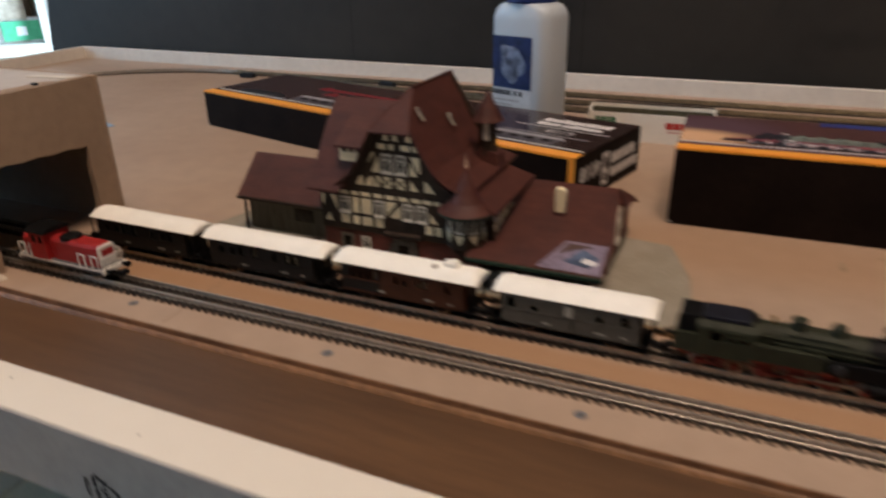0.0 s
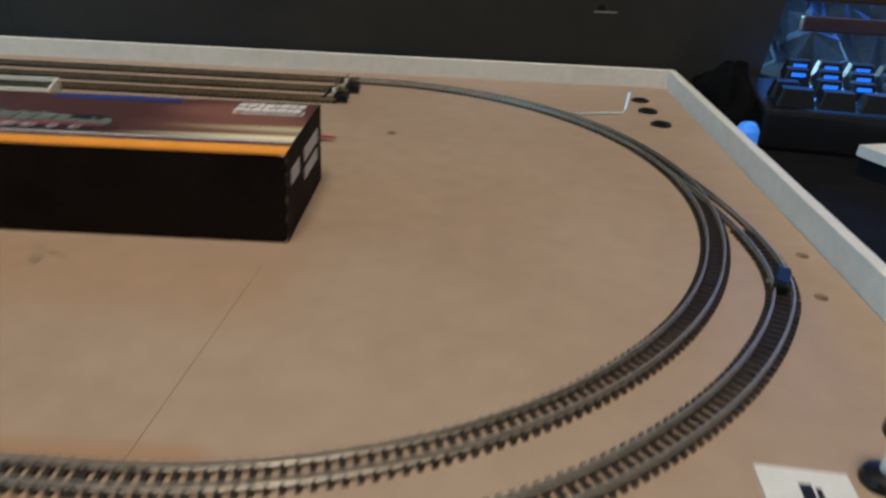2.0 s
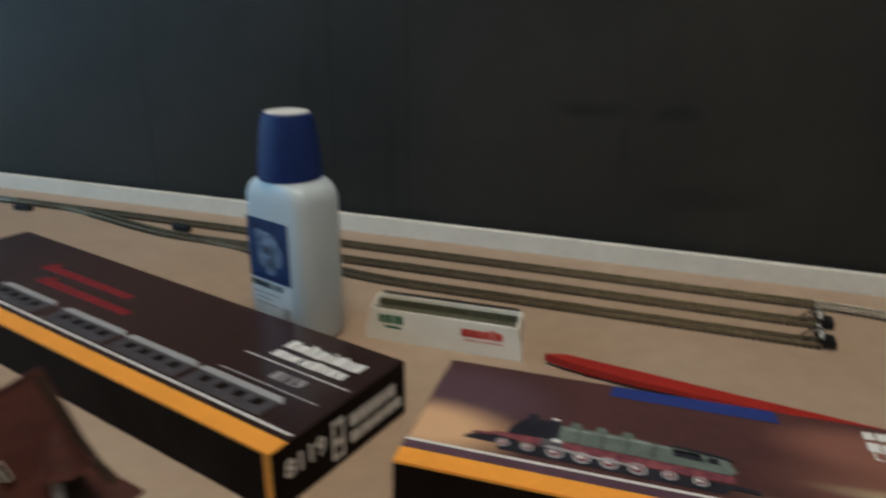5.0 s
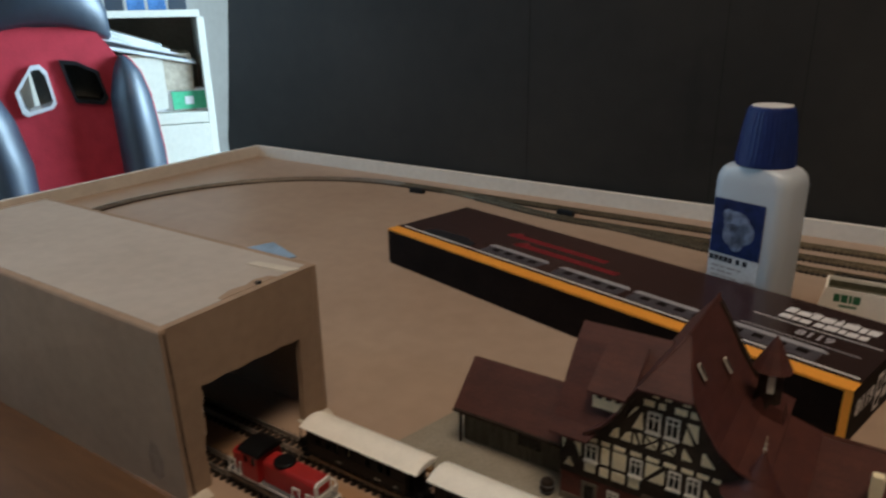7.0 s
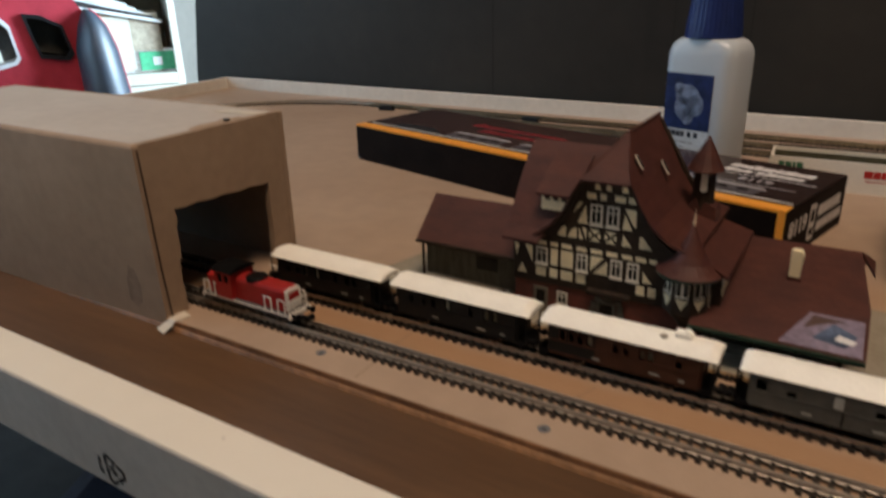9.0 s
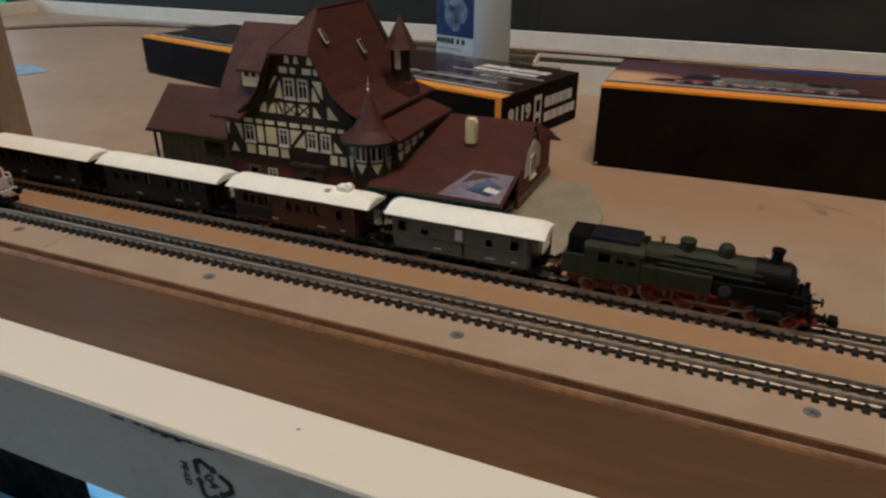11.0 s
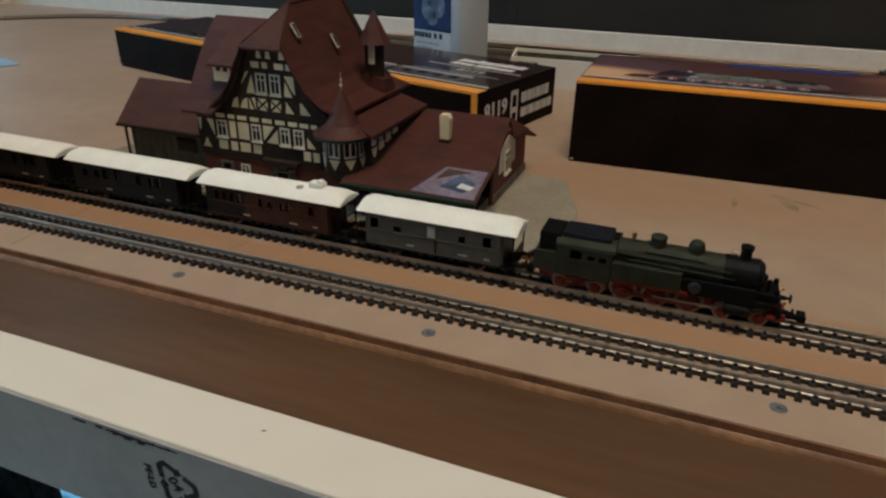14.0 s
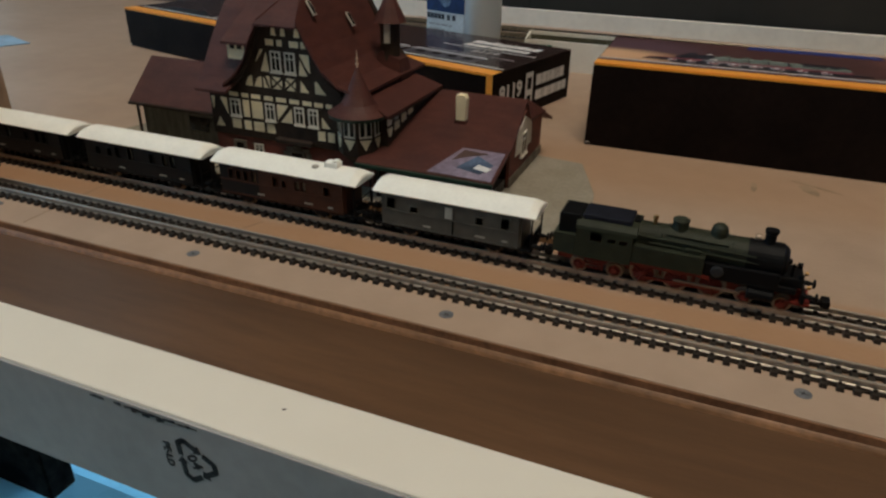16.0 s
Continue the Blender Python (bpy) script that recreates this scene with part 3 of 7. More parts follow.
def flat(parent, name, pts, z, mat, label="", up=0.12):
    bm = B(); prism(bm, pts, z, z + up, "z"); return part(name, bm, mat, parent, label)

def bars(parent, name, x, y, z, mat, rows, lean=0.0):
    """Rows of (start, height, widths) of plain bars that stand for lettering; y grows upwards on the print."""
    rough = random.Random(int(x * 10))
    for yo, h, ws in rows:
        cx = x
        for w in ws:
            if w > 0:
                lo, hi = yo - rough.uniform(0, 0.10) * h, yo + h * rough.uniform(0.86, 1.14)
                flat(parent, name, [(cx + lean * lo, y + lo), (cx + w * 0.94 + lean * lo, y + lo + 0.2), (cx + w + lean * hi, y + hi), (cx + w * 0.1 + lean * hi, y + hi - 0.3)], z, mat, up=0.1)
            cx += abs(w) + 0.38

WEAR = material("worn_carton_edge", (0.20, 0.13, 0.09), 0.9, vary=0.3, scale=300)
def carton(name, x0, y0, x1, y1, w, h, label):
    a = math.degrees(math.atan2(y1 - y0, x1 - x0)); L = math.hypot(x1 - x0, y1 - y0)
    t = thing(name, label, "box", x0, y0, 0.02, a)
    bm = B(); box(bm, 0, L, 0, w, 0, h, 0.45); part("carton", bm, BLACKCARD, t)
    # scuffed corners
    for cx, cz in ((0.2, h - 1.2), (L - 2.6, h - 1.4), (0.2, 0.8), (L - 2.2, 0.9)):
        bm = B(); prism(bm, [(cx, cz), (cx + 2.2, cz + 0.3), (cx + 1.5, cz + 1.0), (cx + 0.3, cz + 0.8)], -0.06, 0.02, "y"); part("scuff", bm, PALEPRINT, t)
    # whitened wear along the upright corners and the lower front edge
    rnd = random.Random(len(name))
    for cx in (-0.05, L - 0.35):
        z = 1.5
        while z < h - 3:
            d = rnd.uniform(1.0, 4.5)
            bm = B(); box(bm, cx, cx + rnd.uniform(0.25, 0.4), -0.07, 0.2, z, min(z + d, h - 1.5)); part("worn_edge", bm, WEAR, t, "whitened worn carton edge")
            z += d + rnd.uniform(1.5, 6)
    for _ in range(7):
        x = rnd.uniform(4, L - 12)
        bm = B(); box(bm, x, x + rnd.uniform(2, 9), -0.06, 0.2, -0.01, 0.3); part("worn_edge", bm, WEAR, t, "brownish worn carton edge")
    return t, L

def spread_foot(t, L, h, dx, dy):
    """Lets the end and the front of a carton lean: their lower edges are moved by dx and dy."""
    for ob in t.children:
        for v in ob.data.vertices:
            k = max(0.0, 1 - v.co.z / (h * MM))
            if v.co.x > (L - 1) * MM:
                v.co.x += dx * MM * k
            if v.co.y < 0.5 * MM:
                v.co.y += dy * MM * k

# long coach-set carton
t, L = carton("coach_box", -335.5, 233.3, -42.0, 158.6, 77.5, 25.6, "long dark brown carton for a train set with orange trim")
LONGTOP = printed("long_box_print", [(0.0, (0.035, 0.017, 0.014)), (0.12, (0.052, 0.026, 0.022)), (0.30, (0.030, 0.016, 0.014))], "x", 0.2)
flat(t, "lid_print", [(0.6, 8.6), (L - 0.6, 8.6), (L - 0.6, 77.0), (0.6, 77.0)], 25.6, LONGTOP, "dark maroon printed lid", 0.1)
flat(t, "orange_band", [(0.3, 0.0), (L - 0.3, 0.0), (L - 0.3, 8.4), (0.3, 8.4)], 25.6, ORANGE, "orange printed band", 0.13)
bm = B(); box(bm, L - 3.6, L - 0.2, -0.12, 0.05, 0.6, 25.5); part("orange_flap", bm, ORANGE, t, "orange flap edge")
bm = B(); box(bm, 0.3, L - 0.3, -0.1, 0.05, 24.6, 25.5); part("orange_fold", bm, ORANGE, t)
flat(t, "print_line", [(4, 11.4), (L - 2, 11.4), (L - 2, 12.6), (4, 12.6)], 25.72, WHITEINK, "thin white line")
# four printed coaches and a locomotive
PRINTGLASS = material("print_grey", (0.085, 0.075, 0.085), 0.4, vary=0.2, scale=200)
for i, cx in enumerate((100, 157, 208, 258)):
    flat(t, "coach_picture", [(cx - 22, 14.2), (cx + 24, 14.2), (cx + 24, 24.5), (cx - 22, 24.5)], 25.72, PRINTGLASS, "grey picture of a railway coach")
    flat(t, "coach_roof_picture", [(cx - 24, 24.6), (cx + 26, 24.6), (cx + 23, 28.0), (cx - 21, 28.0)], 25.74, SILVER, "pale printed coach roof")
    for k in range(4):
        flat(t, "window_picture", [(cx - 16 + 10 * k, 18.5), (cx - 11 + 10 * k, 18.5), (cx - 11 + 10 * k, 22.6), (cx - 16 + 10 * k, 22.6)], 25.86, BLACKCARD)
flat(t, "engine_picture", [(22, 13.8), (68, 13.8), (68, 20), (60, 22), (58, 25), (30, 24), (24, 20)], 25.72, material("print_engine", (0.02, 0.02, 0.022), 0.3), "dark picture of a steam engine")
LIDRED = material("dull_red_print", (0.22, 0.022, 0.026), 0.35, vary=0.15, scale=150)
for yo, x0, x1 in ((48, 70, 148), (36, 86, 164)):
    flat(t, "red_lettering", [(x0, yo), (x1, yo + 1), (x1 + 1, yo + 5.8), (x0 + 1, yo + 6)], 25.72, LIDRED, "red printed line")
    flat(t, "red_lettering", [(x0 + 3, yo + 3), (x0 + 9, yo + 3.5), (x0 + 8, yo + 9), (x0 + 4, yo + 8.5)], 25.76, LIDRED)
bars(t, "white_lettering", L - 52, 58, 25.72, WHITEINK, ((0, 6.2, (5, 6.5, 4, 6, 3, 7, 3, 5)), (-8, 5.2, (6, 3, 5, -1, 4, 6, 3, 5, 4)), (6.2, 1.8, (-11, 1.2, 1.2, -9, 1.6, -4, 1.4))))
flat(t, "label_rule", [(L - 62, 45.4), (L - 4, 45.4), (L - 4, 46.0), (L - 62, 46.0)], 25.72, WHITEINK)
flat(t, "label_rule", [(L - 62, 31.0), (L - 8, 31.0), (L - 8, 31.6), (L - 62, 31.6)], 25.72, SILVER)
text_part("number", "8119", 0.0085, SILVER, t, Matrix.Translation(((L - 30) * MM, 38.4 * MM, 25.78 * MM)), 0.0002)
# end of the carton
endface = Matrix.Translation((L * MM + 0.00012, 0, 0)) @ pose(0, 0, 0, 90, 0, 90)
text_part("number", "8119", 0.0105, WHITEINK, t, endface @ Matrix.Translation((0.0165, 0.0145, 0)), 0.0003)
bm = B(); box(bm, L + 0.02, L + 0.14, 30.5, 37.5, 3.5, 21, 0.0); part("badge", bm, WHITEINK, t, "white upright badge")
bm = B(); box(bm, L + 0.1, L + 0.2, 32, 36, 12.5, 18.5); box(bm, L + 0.1, L + 0.2, 32, 36, 5.5, 9.5); part("badge_mark", bm, BLACKCARD, t)
for z0, h, ws, y0 in ((13.2, 5.4, (5.5, 4.6, 3, 4.6, 1.8, 1.6, 4.4), 41), (5.8, 4.8, (6, 1.6, 4.4, 1.6, 4.5, 1.6, 4.4, 4.6), 41)):
    y = y0
    for w in ws:
        bm = B(); box(bm, L + 0.02, L + 0.13, y, y + w, z0, z0 + h); part("white_lettering", bm, WHITEINK, t); y += w + 0.6

# locomotive carton
t, L = carton("locomotive_box", 3.3, 157.8, 182.8, 162.6, 66.5, 36.1, "dark locomotive carton with orange trim and a printed lid")
LOCOTOP = soft_print("loco_box_print", (0.080, 0.035, 0.034), [(12, 44, 46, 26, (0.105, 0.062, 0.085), 0.7), (4, 22, 40, 19, (0.66, 0.40, 0.23), 0.95), (146, 50, 40, 17, (0.27, 0.115, 0.085), 0.75), (172, 30, 70, 22, (0.24, 0.105, 0.075), 0.8), (205, 16.2, 108, 5.6, (0.84, 0.74, 0.50), 1.0), (205, 27.5, 92, 6.0, (0.52, 0.46, 0.29), 1.0), (190, 22.0, 60, 1.8, (0.30, 0.17, 0.11), 0.6), (183, 44, 9, 12, (0.10, 0.030, 0.030), 0.6)])
flat(t, "lid_print", [(0.5, 10.2), (L - 0.5, 10.2), (L - 0.5, 66.0), (0.5, 66.0)], 36.1, LOCOTOP, "maroon printed lid", 0.1)
flat(t, "orange_band", [(0.2, 0.0), (L - 0.2, 0.0), (L - 0.2, 7.4), (0.2, 7.4)], 36.1, ORANGE, "orange printed band", 0.13)
bm = B(); box(bm, 0.3, L - 0.3, -0.1, 0.05, 35.2, 36.1); part("orange_fold", bm, ORANGE, t)
flat(t, "violet_band", [(0.2, 7.5), (L - 0.2, 7.5), (L - 0.2, 11.4), (0.2, 11.4)], 36.12, material("violet_print", (0.11, 0.06, 0.085), 0.4), "dull violet band")
flat(t, "print_line", [(0.4, 11.5), (L - 0.4, 11.5), (L - 0.4, 12.6), (0.4, 12.6)], 36.22, WHITEINK, "thin white line")
flat(t, "blue_strip", [(62, 58.5), (119, 58.8), (118, 66), (63, 65.6)], 36.22, material("blue_strip", (0.028, 0.045, 0.20), 0.4, vary=0.08), "dark blue paper strip")
# picture of a steam locomotive
GREENPRINT = material("print_green", (0.15, 0.18, 0.16), 0.4, vary=0.15, scale=150)
PINKPRINT = material("print_pink", (0.26, 0.075, 0.085), 0.4, vary=0.3, scale=300, second=(0.10, 0.03, 0.05))
DARKPRINT = material("print_black", (0.025, 0.025, 0.035), 0.4, vary=0.2, scale=150)
flat(t, "boiler_picture", [(47, 26), (101, 24.4), (103, 26.5), (100.5, 31.6), (90, 33), (70, 34.6), (47, 34.4)], 36.22, GREENPRINT, "grey-green printed boiler")
flat(t, "smokebox_picture", [(31, 25), (48, 25.6), (48, 35.4), (45, 37.2), (43.6, 35.8), (36, 35), (32.5, 30)], 36.24, DARKPRINT, "black printed smokebox")
flat(t, "deck_picture", [(18, 18.5), (36, 18), (36, 25), (28, 23.5), (19, 20.5)], 36.24, DARKPRINT)
flat(t, "cab_picture", [(84, 29), (93, 28.4), (93, 32), (84, 32.6)], 36.36, DARKPRINT)
flat(t, "frame_picture", [(27, 22.6), (46, 21), (102, 20.4), (102, 23.8), (48, 25.4), (27, 24.6)], 36.28, PINKPRINT, "pink-red printed frame")
# Dark printed shadow under the engine, part of the lid picture.
flat(t, "ground_picture", [(30, 15.4), (99, 14.6), (102, 19.5), (30, 20.5)], 36.2, DARKPRINT)
for k, (cx, r) in enumerate(((31, 2.1), (39, 2.1), (48, 2.9), (56.5, 2.9), (65, 2.9), (73.5, 2.9), (83, 2.2), (92, 2.2))):
    cy = 19.2 - 0.012 * (cx - 30)
    flat(t, "wheel_picture", [(cx + r * math.cos(i * 0.5236), cy + r * math.sin(i * 0.5236)) for i in range(12)], 36.34, SILVER)
    flat(t, "hub_picture", [(cx + r * 0.68 * math.cos(i * 0.7854), cy + r * 0.68 * math.sin(i * 0.7854)) for i in range(8)], 36.46, PINKPRINT)
    flat(t, "hub_picture", [(cx + r * (0.25 + 0.1 * (k % 2)) * math.cos(i * 1.2566) - 0.4, cy + r * 0.3 * math.sin(i * 1.2566)) for i in range(5)], 36.58, WHITEINK)
flat(t, "rod_picture", [(44, 20.6), (60, 19.4), (74, 18.9), (74, 19.7), (60, 20.4), (46, 21.8)], 36.6, SILVER)
flat(t, "cylinder_picture", [(42.5, 20.4), (49.5, 19.8), (50, 24.6), (43, 25.2)], 36.48, material("print_cylinder", (0.13, 0.12, 0.14), 0.4, vary=0.3, scale=300), "grey printed cylinder")
flat(t, "glint_picture", [(46, 24.2), (49.4, 24.0), (49, 25.8), (46.6, 25.8)], 36.62, WHITEINK)
flat(t, "glint_picture", [(44.6, 36.6), (47.2, 36.6), (46.8, 37.8), (45, 37.8)], 36.4, WHITEINK)
flat(t, "chimney_picture", [(36.6, 34.8), (40.2, 35), (40.6, 38.4), (36.2, 38.2)], 36.26, DARKPRINT)
PALEGREEN = material("print_pale_green", (0.27, 0.31, 0.28), 0.4, vary=0.2, scale=200)
flat(t, "shine_picture", [(49, 32.2), (74, 32.4), (90, 31.0), (99, 30.2), (99, 31.0), (90, 32.2), (74, 33.6), (49, 33.4)], 36.36, PALEGREEN, "paler printed shine along the boiler")
for cx in (54, 62, 70, 78):
    flat(t, "band_picture", [(cx, 25.6), (cx + 0.5, 25.6), (cx + 0.6, 33.8), (cx + 0.1, 33.8)], 36.48, DARKPRINT)
flat(t, "cab_roof_picture", [(83, 33.4), (97, 32.0), (102, 31.0), (101.4, 32.4), (96, 33.6), (84, 34.6)], 36.5, DARKPRINT)
flat(t, "cab_picture", [(94.5, 28.6), (98, 28.2), (98, 31.0), (94.5, 31.4)], 36.5, DARKPRINT)
flat(t, "buffer_picture", [(20, 21.4), (27, 22.0), (27, 23.6), (21, 22.6)], 36.4, PINKPRINT)
flat(t, "coupling_picture", [(101, 17.6), (109, 17.0), (109, 18.8), (102, 19.6)], 36.4, DARKPRINT)
for cx in (53, 61.5, 70):
    flat(t, "dome_picture", [(cx - 2, 34.3), (cx + 2, 34.1), (cx + 1.3, 37.4), (cx - 1.3, 37.4)], 36.24, GREENPRINT)
bars(t, "white_lettering", L - 35, 55, 36.22, WHITEINK, ((3.2, 4.8, (3.6, 4.4, 2.6, 4.2, 1.8, 4.6, 2, 4)), (-3.2, 4.8, (4, 2.4, 4.4, 3.2, 2.0, 4.6, 2.2, 3.4))))
for x0, x1, y0, y1 in ((L - 34, L - 4, 46.6, 47.1), (L - 34, L - 4, 51.2, 51.6), (L - 34, L - 33.5, 47.1, 51.2), (L - 4.5, L - 4, 47.1, 51.2)):
    flat(t, "label_frame", [(x0, y0), (x1, y0), (x1, y1), (x0, y1)], 36.22, WHITEINK)
bars(t, "white_lettering", L - 30.5, 47.8, 36.22, SILVER, ((0, 2.6, (2.4, 3, 2, 3.4, 2, 2.6, 3, 2.2)),))
for z0, h, ws in ((22, 6, (5, 4.5, 3, 4.4, 2, 1.6, 4)), (14, 5.4, (5.6, 1.6, 4.2, 1.6, 4.2, 2, 4))):
    y = 30
    for w in ws:
        bm = B(); box(bm, L + 0.02, L + 0.14, y, y + w, z0, z0 + h); part("white_lettering", bm, WHITEINK, t); y += w + 0.6
for z0, h, ws in ((21, 6.5, (3.2, 3, 3.4, 3)),):
    y = 6
    for w in ws:
        bm = B(); box(bm, L + 0.02, L + 0.14, y, y + w, z0, z0 + h); part("white_lettering", bm, WHITEINK, t); y += w + 0.6

spread_foot(t, L, 36.1, -1.2, -1.8)

# plastic bottle with blue cap
BOTTLE = bpy.data.materials.new("milky_plastic")
BOTTLE.use_nodes = True
_p = BOTTLE.node_tree.nodes["Principled BSDF"]
_p.inputs["Base Color"].default_value, _p.inputs["Roughness"].default_value = (0.50, 0.56, 0.61, 1), 0.34
_p.inputs["Subsurface Weight"].default_value, _p.inputs["Subsurface Radius"].default_value, _p.inputs["Subsurface Scale"].default_value = 0.35, (0.8, 0.8, 0.8), 0.012
NAVY = material("navy_plastic", (0.012, 0.028, 0.13), 0.42, vary=0.08, scale=200)
t = thing("glue_bottle", "milky white plastic bottle with a navy screw cap and blue label", "bottle", -106, 289, 0.03, -18)
t.scale = (0.90, 0.92, 1.0)
def rounded(w, d, r, z, n=5):
    pts = []
    for sx, sy, a0 in ((1, 1, 0), (-1, 1, 90), (-1, -1, 180), (1, -1, 270)):
        for i in range(n + 1):
            a = radians(a0 + 90 * i / n)
            pts.append((sx * (w - r) + r * math.cos(a), sy * (d - r) + r * math.sin(a), z))
    return pts
bm = B(); loft(bm, [rounded(w, d, r, z) for w, d, r, z in ((22.5, 14.5, 8, 0), (24, 16, 9, 1.2), (24.8, 16.6, 9, 4), (24.8, 16.6, 9, 76), (24.4, 16.4, 9.5, 79), (23.2, 16.0, 10, 82), (21.0, 15.8, 11, 84.2), (18.2, 15.6, 13, 85.6), (16.5, 15.5, 15.0, 86.2))])
part("body", bm, BOTTLE, t, smooth=True)
bm = B()
prof = [(17.4, 86.0), (17.7, 86.6), (17.3, 93), (15.6, 107), (13.9, 115.6), (13.1, 117.6), (12.0, 118.4)]
rings = []
for r, z in prof:
    rings.append([((r - (0.28 if i % 2 and 87 < z < 116 else 0)) * math.cos(2 * math.pi * i / 72), (r - (0.28 if i % 2 and 87 < z < 116 else 0)) * math.sin(2 * math.pi * i / 72), z) for i in range(72)])
loft(bm, rings); part("cap", bm, NAVY, t, "navy ribbed cap")
bm = B(); lathe(bm, [(11.8, 118.3), (11.8, 118.7), (11.2, 118.8)], n=28); part("cap_disc", bm, WHITEINK, t, "white disc on the cap")
bm = B(); box(bm, -20.5, 13.5, -17.0, -16.5, 33, 66, 0.2); lab = part("label", bm, material("label_blue", (0.012, 0.028, 0.12), 0.4, vary=0.25, scale=120), t, "dark blue paper label")
LABELWHITE = material("label_white", (0.62, 0.64, 0.66), 0.5, vary=0.08)
bm = B()
for cx, cz, w, h in ((-4, 53, 9, 7), (-6, 46, 7, 7.5), (2, 48, 6.5, 7), (-10, 57, 4, 3.5), (-3, 41.5, 5, 5.6)):
    lathe(bm, [(1, -16.98), (0.9, -17.12)], (cx, 0, cz), 14, "y", w, h)
part("emblem", bm, material("label_pale_blue", (0.22, 0.28, 0.42), 0.5, vary=0.3, scale=200), lab, "pale shape printed on the label")
x = -20
for w in (3, 2.6, 3, 2.8, 2.6, -1.5, 2.6, -1, 3):
    if w > 0:
        bm = B(); box(bm, x, x + w, -16.95, -16.8, 28.4, 31.6); part("label_text", bm, DARKPRINT, t)
    x += abs(w) + 0.5
bm = B(); box(bm, -20.5, 13.5, -16.85, -16.5, 10, 32.8, 0.1); part("label_foot", bm, LABELWHITE, t, "pale lower part of the label")
for z, ws in ((21.4, (5, 4, 6, 3)), (18.6, (3, 6, 4)), (15.6, (6, 5, 5))):
    x = -18
    for w in ws:
        bm = B(); box(bm, x, x + w, -16.95, -16.8, z + 3, z + 4.2); part("label_text", bm, SILVER, t); x += w + 1
bm = B(); box(bm, 6, 12, -16.95, -16.8, 11.5, 20); part("label_box", bm, SILVER, t)

# open white plastic holder
WHITEPLASTIC = material("white_plastic", (0.78, 0.75, 0.67), 0.35, vary=0.03)
t = thing("track_cleaner_box", "open white plastic tray box with a dark rim", "box", -66, 292.5, 0.03, 1.5)
Lh, Wh, Hh = 79, 13, 18.5
bm = B(); prism(bm, [(-3, 0), (Lh + 3, 0), (Lh + 2.4, 6), (Lh + 0.4, Hh - 2.5), (Lh - 1, Hh - 0.8), (Lh - 3, Hh - 0.4), (3, Hh - 0.4), (1, Hh - 0.8), (-0.4, Hh - 2.5), (-2.4, 6)], 0, 1.2, "y"); part("front_wall", bm, WHITEPLASTIC, t)
bm = B(); box(bm, 0, Lh, Wh - 1.2, Wh, 0, Hh + 3, 0.3); part("back_wall", bm, WHITEPLASTIC, t)
for x in (0, Lh - 1.2):
    bm = B(); prism(bm, [(1.25, 0), (Wh - 1.25, 0), (Wh - 1.25, Hh + 2.8), (1.25, Hh - 0.6)], x, x + 1.2, "x"); part("end_wall", bm, WHITEPLASTIC, t)
bm = B(); box(bm, 1.3, Lh - 1.3, 1.3, Wh - 1.3, 0.2, 1.2); part("bottom", bm, WHITEPLASTIC, t)
bm = B()
for i in range(24):
    x = 3 + i * 3.1
    box(bm, x, x + 2.8, Wh - 0.6, Wh + 1.6, Hh + 3.05, Hh + 4.0, 0.3)
part("rubber_edge", bm, BLACKPLASTIC, t, "black ribbed rubber edge")
bm = B(); box(bm, 1.4, Lh - 1.4, 2.0, Wh - 2.3, 6, Hh - 2.5); box(bm, 1.4, Lh - 1.4, Wh - 2.2, Wh - 1.25, 6, Hh + 0.8); part("sponge", bm, material("olive_felt", (0.10, 0.095, 0.06), 0.9, vary=0.15, scale=300), t, "dull olive felt pad inside")
GREENLOGO = material("green_print", (0.03, 0.14, 0.07), 0.4)
x = 5
for w in (3.2, 3.4, 1.6, 3.6):
    bm = B(); box(bm, x, x + w, -0.12, 0.05, 10.6, 15.4); part("green_mark", bm, GREENLOGO, t); x += w + 0.5
bm = B(); box(bm, 8, 17, -0.1, 0.05, 7.8, 9.2); part("green_mark", bm, GREENLOGO, t)
REDLOGO = material("logo_red", (0.55, 0.04, 0.035), 0.4)
x = 50
for w in (4.4, 3.4, 2.4, 3.2, 1.4, 1.2, 3.2):
    bm = B(); box(bm, x, x + w, -0.12, 0.05, 9.6 + (0 if w > 1.5 else 0), 13.8 + (1.2 if w < 1.5 else 0)); part("red_mark", bm, REDLOGO, t); x += w + 0.35
bm = B(); box(bm, 51, 72, -0.1, 0.05, 7.4, 7.9); part("red_mark", bm, REDLOGO, t)

# red plastic wedge
t = thing("rerailing_ramp", "long tapered red plastic rerailing ramp lying flat", "ramp", 27, 296, 0.03, -3.2)
REDPLASTIC = material("red_plastic", (0.34, 0.022, 0.016), 0.5, vary=0.06, scale=80)
top = [(0, 0.2), (9, 4.0), (40, 3.0), (90, 0.6), (146, -1.6), (150, -3.4), (120, -6.6), (80, -7.6), (40, -6.6), (15, -3.8)]
bm = B(); loft(bm, [[(x, y, 2.2) for x, y in top], [(x, y, 6.2 - 3.6 * (x / 150)) for x, y in top]])
part("blade", bm, REDPLASTIC, t)
bm = B(); box(bm, 20, 90, -3, 2, 0, 2.2); part("keel", bm, REDPLASTIC, t)

